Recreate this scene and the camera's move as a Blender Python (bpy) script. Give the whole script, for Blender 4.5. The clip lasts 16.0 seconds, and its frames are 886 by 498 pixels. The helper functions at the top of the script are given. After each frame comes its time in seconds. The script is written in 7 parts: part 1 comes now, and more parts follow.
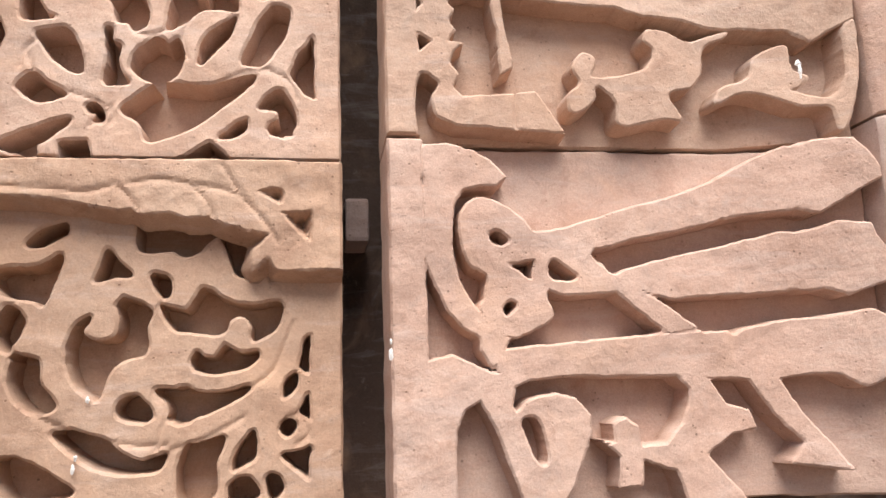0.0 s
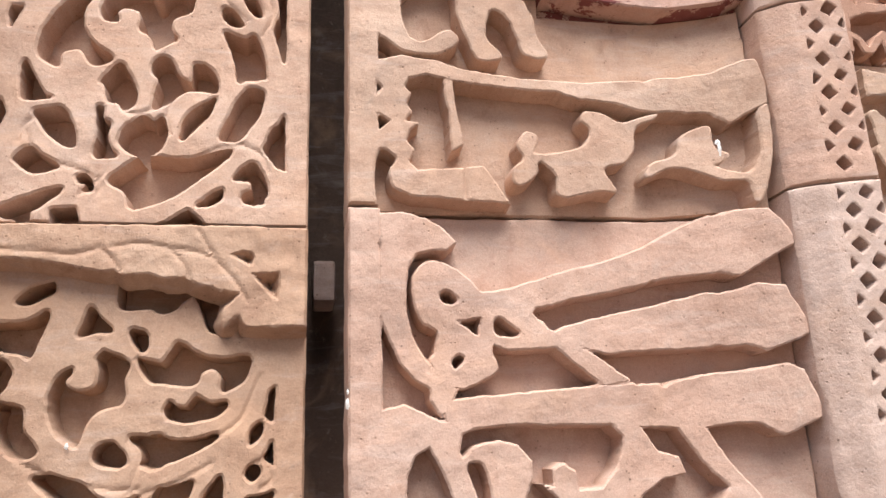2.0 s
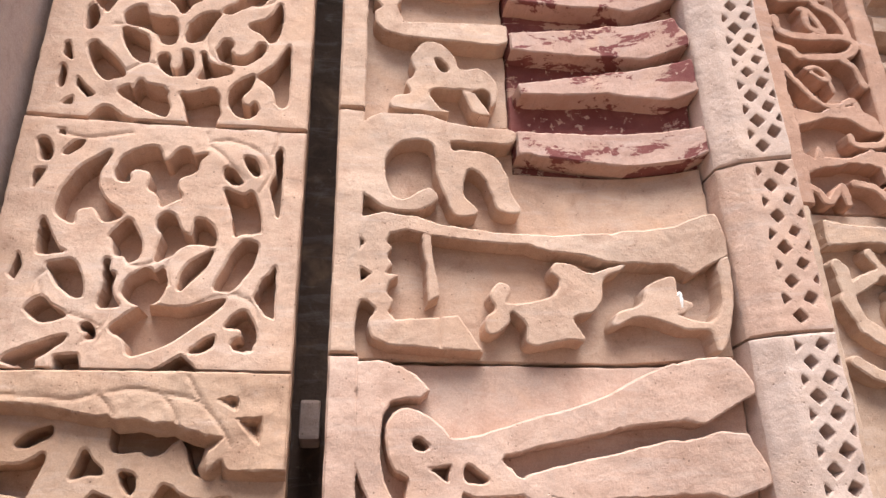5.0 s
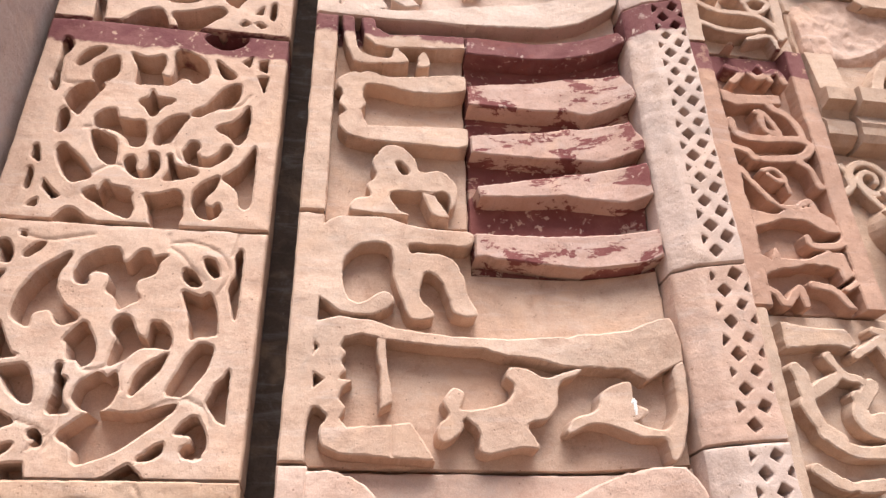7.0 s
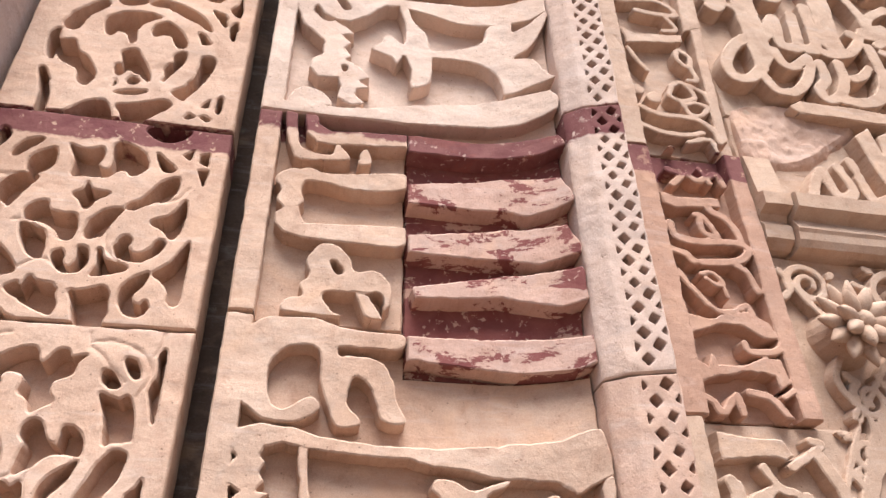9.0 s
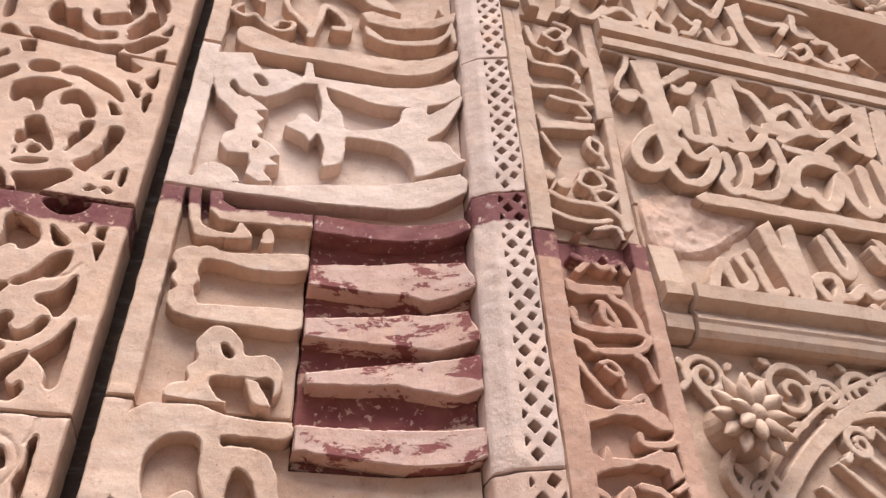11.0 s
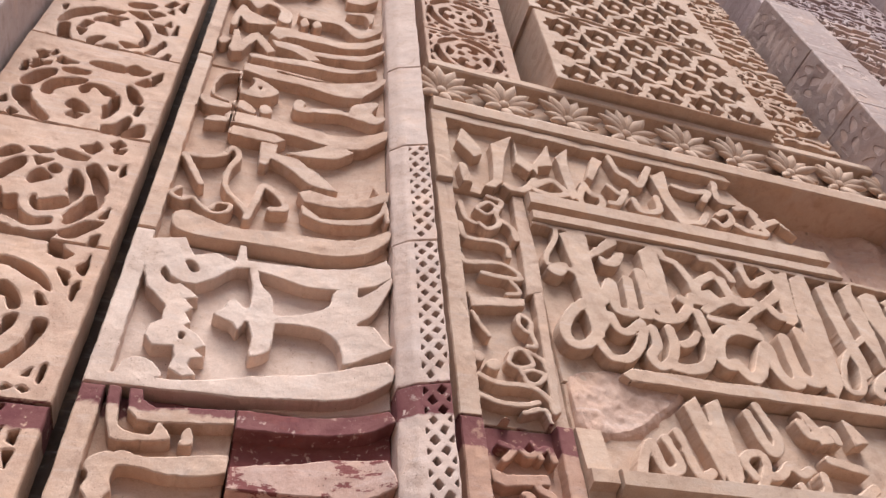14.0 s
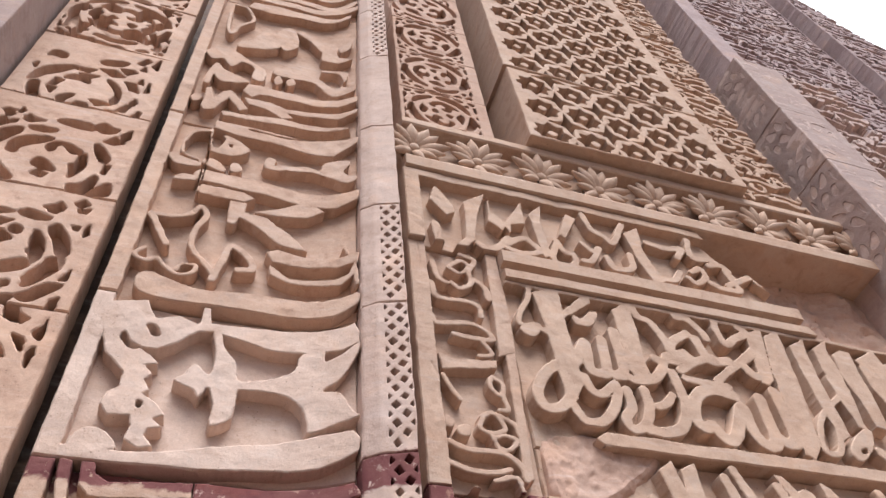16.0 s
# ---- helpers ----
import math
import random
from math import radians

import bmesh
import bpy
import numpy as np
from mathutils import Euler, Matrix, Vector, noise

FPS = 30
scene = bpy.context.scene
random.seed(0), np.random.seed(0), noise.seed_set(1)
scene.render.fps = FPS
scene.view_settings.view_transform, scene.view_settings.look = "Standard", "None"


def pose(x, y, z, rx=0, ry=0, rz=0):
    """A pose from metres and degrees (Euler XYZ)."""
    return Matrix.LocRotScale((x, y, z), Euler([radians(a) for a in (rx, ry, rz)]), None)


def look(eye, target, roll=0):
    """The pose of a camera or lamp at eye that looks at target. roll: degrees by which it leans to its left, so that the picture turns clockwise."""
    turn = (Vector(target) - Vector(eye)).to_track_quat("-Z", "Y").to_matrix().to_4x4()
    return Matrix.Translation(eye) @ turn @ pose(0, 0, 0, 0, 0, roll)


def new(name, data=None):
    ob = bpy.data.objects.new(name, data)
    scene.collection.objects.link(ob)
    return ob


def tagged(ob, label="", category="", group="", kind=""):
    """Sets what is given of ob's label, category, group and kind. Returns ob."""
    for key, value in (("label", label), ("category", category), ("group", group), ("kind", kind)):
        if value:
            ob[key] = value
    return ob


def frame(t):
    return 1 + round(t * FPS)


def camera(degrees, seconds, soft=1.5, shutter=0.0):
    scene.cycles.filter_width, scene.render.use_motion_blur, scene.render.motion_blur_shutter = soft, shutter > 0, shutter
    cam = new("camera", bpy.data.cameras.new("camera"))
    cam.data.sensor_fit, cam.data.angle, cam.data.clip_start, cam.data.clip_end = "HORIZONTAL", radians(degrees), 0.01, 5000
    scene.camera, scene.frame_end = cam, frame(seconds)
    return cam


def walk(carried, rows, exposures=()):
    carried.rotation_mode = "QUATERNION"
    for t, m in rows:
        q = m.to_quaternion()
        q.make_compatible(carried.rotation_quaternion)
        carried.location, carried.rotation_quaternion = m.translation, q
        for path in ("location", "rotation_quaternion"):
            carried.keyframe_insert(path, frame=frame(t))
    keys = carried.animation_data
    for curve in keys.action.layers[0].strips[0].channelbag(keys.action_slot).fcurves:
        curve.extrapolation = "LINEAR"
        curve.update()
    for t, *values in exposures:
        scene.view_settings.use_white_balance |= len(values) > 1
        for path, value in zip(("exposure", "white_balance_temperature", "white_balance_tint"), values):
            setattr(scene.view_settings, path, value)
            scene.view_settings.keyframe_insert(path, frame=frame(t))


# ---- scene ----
cam = camera(61.4, 16.0)
METRES, EYE, TILT, LEAN, TURN = 1.0, 1.5, 0.0, 0.0, -9.9
ROWS = [
    (0.0, 0.0, 0.0, 0.0, 0.43, 11.59, 2.09),
    (0.5, 0.0049, -0.0288, -0.0197, -0.12, 12.61, 1.82),
    (1.0, 0.021, -0.0558, -0.0242, -0.92, 14.03, 1.35),
    (1.5, 0.046, -0.0926, -0.0234, -0.31, 15.25, 1.99),
    (2.0, 0.0564, -0.1176, -0.0287, -0.51, 16.16, 2.1),
    (2.5, 0.0623, -0.1421, -0.0376, -0.96, 17.33, 1.36),
    (3.0, 0.0752, -0.1577, -0.0357, -0.96, 18.61, 0.94),
    (3.5, 0.0896, -0.1801, -0.0241, -0.43, 19.74, 0.92),
    (4.0, 0.1145, -0.203, -0.0115, 0.61, 21.28, 1.23),
    (4.5, 0.1317, -0.2195, 0.0058, 1.01, 22.63, 1.18),
    (7.0, 0.2375, -0.2703, 0.0836, 0.85, 29.17, 1.01),
    (7.5, 0.2591, -0.2786, 0.0989, 0.7, 30.47, 0.58),
    (8.0, 0.2842, -0.2857, 0.1217, 0.08, 31.89, 0.71),
    (10.5, 0.4223, -0.3084, 0.1916, -3.98, 37.7, 1.52),
    (11.0, 0.455, -0.3285, 0.2112, -5.36, 38.75, 1.91),
    (11.5, 0.4761, -0.3519, 0.2326, -6.71, 40.2, 2.41),
    (12.0, 0.4959, -0.3782, 0.2591, -7.25, 41.7, 2.5),
    (12.5, 0.5081, -0.4221, 0.283, -7.48, 43.14, 2.77),
    (13.0, 0.5192, -0.462, 0.2977, -7.0, 44.71, 2.97),
    (13.5, 0.5329, -0.4843, 0.3215, -7.06, 46.19, 3.51),
    (14.0, 0.5454, -0.5034, 0.3375, -7.29, 47.44, 4.01),
    (14.5, 0.5568, -0.5215, 0.3527, -7.39, 48.41, 4.33),
    (15.0, 0.5687, -0.525, 0.3598, -7.59, 49.68, 4.63),
    (15.5, 0.5773, -0.5136, 0.3774, -8.16, 50.51, 5.13),
    (16.0, 0.5833, -0.5139, 0.3863, -8.18, 51.16, 5.19),
]
walk(cam, [(t, pose(0, 0, EYE, TILT, LEAN, TURN) @ pose(METRES * x, METRES * y, METRES * z, 90 + pitch, roll, yaw)) for t, x, y, z, yaw, pitch, roll in ROWS],
     exposures=[(0.0, 0.62, 6310, 10), (3.5, 0.66, 6230, 10), (8.0, 0.79, 6180, 10), (11.5, 0.58, 6080, 10), (14.5, 0.44, 5980, 10.5), (16.0, 0.36, 5970, 10.5)])

# ---- world and light ----
world = bpy.data.worlds.new("sky")
scene.world = world
world.use_nodes = True
wn = world.node_tree
sky = wn.nodes.new("ShaderNodeTexSky")
sky.sky_type = 'NISHITA'
sky.sun_disc = False
sky.sun_elevation = radians(64)
sky.sun_rotation = radians(180)
sky.air_density, sky.dust_density, sky.ozone_density = 1.0, 3.0, 1.0
wn.links.new(sky.outputs[0], wn.nodes["Background"].inputs[0])
wn.nodes["Background"].inputs[1].default_value = 0.07
sun_data = bpy.data.lights.new("sun", 'SUN')
sun_data.energy, sun_data.angle, sun_data.color = 5.0, radians(48), (1.0, 0.95, 0.89)
sun = new("sun", sun_data)
sun.matrix_world = look((0.75, -3.8, 12), (0.6, 1.1, 2.0))

# ---- materials ----
def nodes_of(name):
    m = bpy.data.materials.new(name)
    m.use_nodes = True
    return m, m.node_tree, m.node_tree.nodes["Principled BSDF"]


def link(nt, a, b):
    nt.links.new(a, b)


def noise_node(nt, scale, detail=6, rough=0.6, vec=None, distortion=0.0):
    n = nt.nodes.new("ShaderNodeTexNoise")
    n.inputs["Scale"].default_value, n.inputs["Detail"].default_value = scale, detail
    n.inputs["Roughness"].default_value, n.inputs["Distortion"].default_value = rough, distortion
    if vec is not None:
        link(nt, vec, n.inputs["Vector"])
    return n.outputs["Fac"]


def span(nt, x, a, b, lo=0.0, hi=1.0):
    n = nt.nodes.new("ShaderNodeMapRange")
    link(nt, x, n.inputs["Value"])
    for i, v in zip(("From Min", "From Max", "To Min", "To Max"), (a, b, lo, hi)):
        n.inputs[i].default_value = v
    return n.outputs["Result"]


def mix(nt, fac, a, b, blend='MIX'):
    n = nt.nodes.new("ShaderNodeMix")
    n.data_type, n.blend_type = 'RGBA', blend
    for sock, v in ((n.inputs["Factor"], fac), (n.inputs["A"], a), (n.inputs["B"], b)):
        if isinstance(v, (int, float)):
            sock.default_value = v
        elif isinstance(v, tuple):
            sock.default_value = (*v, 1)
        else:
            link(nt, v, sock)
    return n.outputs["Result"]


def calc(nt, op, a, b):
    n = nt.nodes.new("ShaderNodeMath")
    n.operation, n.use_clamp = op, True
    for sock, v in zip(n.inputs, (a, b)):
        if isinstance(v, (int, float)):
            sock.default_value = v
        else:
            link(nt, v, sock)
    return n.outputs[0]


def sandstone(name, pale, warm, dark, stripe=None, paint=0.0, bump=0.6, grey=0.25):
    """Weathered sandstone: two-scale colour drift, bedding streaks, pits and tool marks; a dark red course between two heights."""
    m, nt, bsdf = nodes_of(name)
    geo = nt.nodes.new("ShaderNodeNewGeometry")
    pos = geo.outputs["Position"]
    info = nt.nodes.new("ShaderNodeObjectInfo")
    shift = nt.nodes.new("ShaderNodeVectorMath")
    shift.operation = 'MULTIPLY_ADD'
    link(nt, info.outputs["Random"], shift.inputs[0])
    shift.inputs[1].default_value = (7.3, 3.1, 9.7)
    link(nt, pos, shift.inputs[2])
    vec = shift.outputs[0]
    big = noise_node(nt, 3.2, 5, 0.6, vec)
    mid = noise_node(nt, 13, 7, 0.65, vec, 0.6)
    fine = noise_node(nt, 120, 6, 0.7, vec)
    squash = nt.nodes.new("ShaderNodeMapping")
    link(nt, vec, squash.inputs["Vector"])
    squash.inputs["Scale"].default_value = (2.0, 2.0, 12.0)
    bed = noise_node(nt, 2.5, 5, 0.6, squash.outputs[0], 0.8)
    col = mix(nt, span(nt, big, 0.36, 0.64), pale, warm)
    col = mix(nt, span(nt, info.outputs["Random"], 0.0, 1.0, 0.0, 0.35), col, warm)
    col = mix(nt, span(nt, bed, 0.52, 0.74, 0.0, 0.32), col, dark)
    blot = noise_node(nt, 6.5, 6, 0.7, vec, 1.2)
    col = mix(nt, span(nt, blot, 0.52, 0.66, 0.0, 0.55), col, mix(nt, 0.5, dark, warm))
    col = mix(nt, span(nt, mid, 0.53, 0.70, 0.0, 0.65), col, dark)
    soot = noise_node(nt, 26, 8, 0.75, vec, 0.3)
    col = mix(nt, span(nt, soot, 0.60, 0.74, 0.0, 0.45), col, (0.20, 0.14, 0.115))
    col = mix(nt, span(nt, soot, 0.40, 0.28, 0.0, 0.35), col, (0.72, 0.58, 0.47))
    col = mix(nt, span(nt, mid, 0.44, 0.28, 0.0, grey), col, (0.42, 0.38, 0.36))
    speck = nt.nodes.new("ShaderNodeTexVoronoi")
    link(nt, vec, speck.inputs["Vector"])
    speck.inputs["Scale"].default_value = 75
    pits = span(nt, speck.outputs["Distance"], 0.10, 0.17, 1.0, 0.0)
    pits = calc(nt, 'MULTIPLY', pits, span(nt, mid, 0.5, 0.6))
    col = mix(nt, calc(nt, 'MULTIPLY', pits, 0.45), col, (0.16, 0.09, 0.06))
    col = mix(nt, span(nt, fine, 0.3, 0.7, 0.0, 0.3), col, (0.30, 0.19, 0.13), 'MULTIPLY')
    grain = span(nt, fine, 0.25, 0.75, 0.86, 1.1)
    g = nt.nodes.new("ShaderNodeCombineColor")
    for i in range(3):
        link(nt, grain, g.inputs[i])
    col = mix(nt, 1.0, col, g.outputs[0], 'MULTIPLY')
    salt = noise_node(nt, 330, 3, 0.6, vec)
    g2 = nt.nodes.new("ShaderNodeCombineColor")
    for i in range(3):
        link(nt, span(nt, salt, 0.3, 0.7, 0.90, 1.08), g2.inputs[i])
    col = mix(nt, 1.0, col, g2.outputs[0], 'MULTIPLY')
    hole = nt.nodes.new("ShaderNodeTexVoronoi")
    link(nt, vec, hole.inputs["Vector"])
    hole.inputs["Scale"].default_value = 38
    pin = calc(nt, 'MULTIPLY', span(nt, hole.outputs["Distance"], 0.05, 0.10, 1.0, 0.0), span(nt, big, 0.46, 0.56))
    col = mix(nt, calc(nt, 'MULTIPLY', pin, 0.7), col, (0.13, 0.08, 0.06))
    col = mix(nt, span(nt, noise_node(nt, 4.6, 6, 0.62, vec, 1.0), 0.54, 0.68, 0.0, 0.5), col, mix(nt, 0.5, warm, (0.62, 0.38, 0.24)))
    col = mix(nt, span(nt, noise_node(nt, 2.7, 7, 0.66, squash.outputs[0], 0.5), 0.55, 0.68, 0.0, 0.42), col, mix(nt, 0.5, pale, (0.50, 0.42, 0.40)))
    if stripe:
        sep = nt.nodes.new("ShaderNodeSeparateXYZ")
        link(nt, pos, sep.inputs[0])
        wob = span(nt, mid, 0.3, 0.7, -0.012, 0.012)
        add = nt.nodes.new("ShaderNodeMath")
        link(nt, sep.outputs[2], add.inputs[0])
        link(nt, wob, add.inputs[1])
        z = add.outputs[0]
        inside = calc(nt, 'MULTIPLY', span(nt, z, stripe[0] - 0.004, stripe[0] + 0.004), span(nt, z, stripe[1] + 0.004, stripe[1] - 0.004))
        chip = span(nt, noise_node(nt, 34, 5, 0.65, vec), 0.60, 0.66)
        edge = noise_node(nt, 9, 6, 0.7, vec)
        inside = calc(nt, 'MULTIPLY', inside, calc(nt, 'SUBTRACT', 1.0, calc(nt, 'MULTIPLY', chip, 0.85)))
        inside = calc(nt, 'MULTIPLY', inside, span(nt, edge, 0.30, 0.36, 0.4, 1.0))
        red = mix(nt, span(nt, mid, 0.35, 0.65), (0.150, 0.050, 0.052), (0.205, 0.085, 0.078))
        col = mix(nt, inside, col, red)
    if paint:
        # what is left of a dark red wash, worn through in long patches
        long = nt.nodes.new("ShaderNodeMapping")
        link(nt, pos, long.inputs["Vector"])
        long.inputs["Scale"].default_value = (1.0, 1.0, 2.2)
        patch = noise_node(nt, 7, 8, 0.68, long.outputs[0], 0.4)
        chip = noise_node(nt, 48, 4, 0.6, pos)
        keep = calc(nt, 'MULTIPLY', span(nt, patch, paint, paint + 0.025), span(nt, chip, 0.64, 0.60))
        red = mix(nt, span(nt, mid, 0.35, 0.65), (0.165, 0.050, 0.048), (0.225, 0.085, 0.075))
        col = mix(nt, keep, col, red)
    link(nt, col, bsdf.inputs["Base Color"])
    bsdf.inputs["Roughness"].default_value = 0.88
    bsdf.inputs["Specular IOR Level"].default_value = 0.2
    b = nt.nodes.new("ShaderNodeBump")
    b.inputs["Strength"].default_value, b.inputs["Distance"].default_value = bump, 0.007
    h = calc(nt, 'SUBTRACT', calc(nt, 'ADD', calc(nt, 'MULTIPLY', fine, 0.35), calc(nt, 'MULTIPLY', noise_node(nt, 45, 6, 0.65, vec), 0.5)), calc(nt, 'MULTIPLY', pits, 0.3))
    link(nt, h, b.inputs["Height"])
    link(nt, b.outputs[0], bsdf.inputs["Normal"])
    return m


STONE = sandstone("sandstone", (0.66, 0.485, 0.385), (0.605, 0.41, 0.305), (0.46, 0.285, 0.205), stripe=(2.955, 3.037))
STONE_W = sandstone("weathered_orange_sandstone", (0.565, 0.40, 0.295), (0.525, 0.345, 0.24), (0.37, 0.225, 0.155))
PIER = sandstone("greyish_pink_sandstone", (0.60, 0.475, 0.43), (0.55, 0.42, 0.375), (0.42, 0.30, 0.265))
UPPER = sandstone("warm_sandstone", (0.575, 0.405, 0.315), (0.53, 0.35, 0.265), (0.40, 0.245, 0.18))
STONE_B = sandstone("sandstone_band", (0.635, 0.47, 0.37), (0.57, 0.39, 0.29), (0.43, 0.27, 0.195), stripe=(2.995, 3.062))
STONE_D = sandstone("buff_sandstone", (0.600, 0.450, 0.350), (0.550, 0.385, 0.285), (0.420, 0.275, 0.200))
STONE_U = sandstone("striped_buff_sandstone", (0.590, 0.440, 0.345), (0.540, 0.375, 0.280), (0.410, 0.265, 0.195), stripe=(3.0, 3.10))
PINK = sandstone("pink_sandstone", (0.645, 0.475, 0.39), (0.585, 0.395, 0.31), (0.46, 0.29, 0.215))
PALE = sandstone("pale_sandstone", (0.715, 0.570, 0.485), (0.665, 0.505, 0.415), (0.550, 0.392, 0.305))
PALE_C = sandstone("pale_edge_sandstone", (0.670, 0.535, 0.471), (0.620, 0.465, 0.391), (0.510, 0.364, 0.289), stripe=(2.99, 3.10))
RUST = sandstone("rust_sandstone", (0.535, 0.345, 0.262), (0.50, 0.305, 0.222), (0.38, 0.21, 0.15), stripe=(3.0, 3.10))
PAINTED = sandstone("red_washed_sandstone", (0.560, 0.384, 0.310), (0.530, 0.343, 0.268), (0.440, 0.253, 0.193), stripe=(2.95, 3.06), paint=0.40)
RUBBED = sandstone("rubbed_red_wash_sandstone", (0.580, 0.404, 0.342), (0.540, 0.353, 0.284), (0.450, 0.263, 0.203), stripe=(2.95, 3.06), paint=0.54)
GREYED = sandstone("greyed_sandstone", (0.48, 0.385, 0.355), (0.44, 0.335, 0.305), (0.31, 0.22, 0.20), grey=0.5)
VIOLET = sandstone("violet_grey_sandstone", (0.46, 0.36, 0.35), (0.41, 0.31, 0.305), (0.28, 0.205, 0.205), grey=0.5)
# near-black stone: the shade deep in the joints, put into the colour
DARK = sandstone("joint_shade_stone", (0.16, 0.115, 0.095), (0.13, 0.09, 0.075), (0.08, 0.055, 0.045), grey=0.3)
EARTH = sandstone("dusty_paving", (0.15, 0.115, 0.09), (0.13, 0.095, 0.075), (0.10, 0.07, 0.05), bump=0.6)
LIME, lime_nt, lime_bsdf = nodes_of("chalky_splash")
link(lime_nt, mix(lime_nt, noise_node(lime_nt, 180, 4, 0.6), (0.62, 0.58, 0.54), (0.82, 0.80, 0.77)), lime_bsdf.inputs["Base Color"])
lime_bsdf.inputs["Roughness"].default_value = 0.9

# ---- carving ----
_h = np.random.RandomState(5).rand(256, 256)


def lattice_noise(u, v, size, seed=0):
    """Smooth noise in -1..1 over the plane, features of that size in metres."""
    a, b = u / size + 37.7 * seed, v / size + 11.3 * seed
    i, j = np.floor(a).astype(int), np.floor(b).astype(int)
    p, q = a - i, b - j
    p, q = p * p * (3 - 2 * p), q * q * (3 - 2 * q)
    g = lambda x, y: _h[x % 256, y % 256]
    return ((g(i, j) * (1 - p) + g(i + 1, j) * p) * (1 - q) + (g(i, j + 1) * (1 - p) + g(i + 1, j + 1) * p) * q) * 2 - 1


def rough_noise(u, v, size, seed=0):
    return sum(lattice_noise(u, v, size / 2 ** k, seed + k) / 2 ** k for k in range(4)) / 1.6


def spline(pts, n=7):
    """Catmull-Rom through rows of (u, v, width)."""
    p = np.array(pts, float)
    if len(p) < 3:
        return p
    closed = np.allclose(p[0, :2], p[-1, :2])
    a = np.vstack([p[-2] if closed else 2 * p[0] - p[1], p, p[1] if closed else 2 * p[-1] - p[-2]])
    t = np.linspace(0, 1, n, endpoint=False)[:, None]
    out = []
    for k in range(1, len(a) - 2):
        p0, p1, p2, p3 = a[k - 1:k + 3]
        out.append(0.5 * (2 * p1 + (p2 - p0) * t + (2 * p0 - 5 * p1 + 4 * p2 - p3) * t ** 2 + (3 * p1 - p0 - 3 * p2 + p3) * t ** 3))
    out.append(p[-1:])
    return np.vstack(out)


def rows_of(text, width):
    """'u,v u,v,w ...' in centimetres, to rows of (u, v, width) in metres."""
    rows = []
    for bit in text.split():
        r = [float(x) / 100 for x in bit.split(",")]
        rows.append((r[0], r[1], r[2] if len(r) > 2 else width / 100))
    return rows


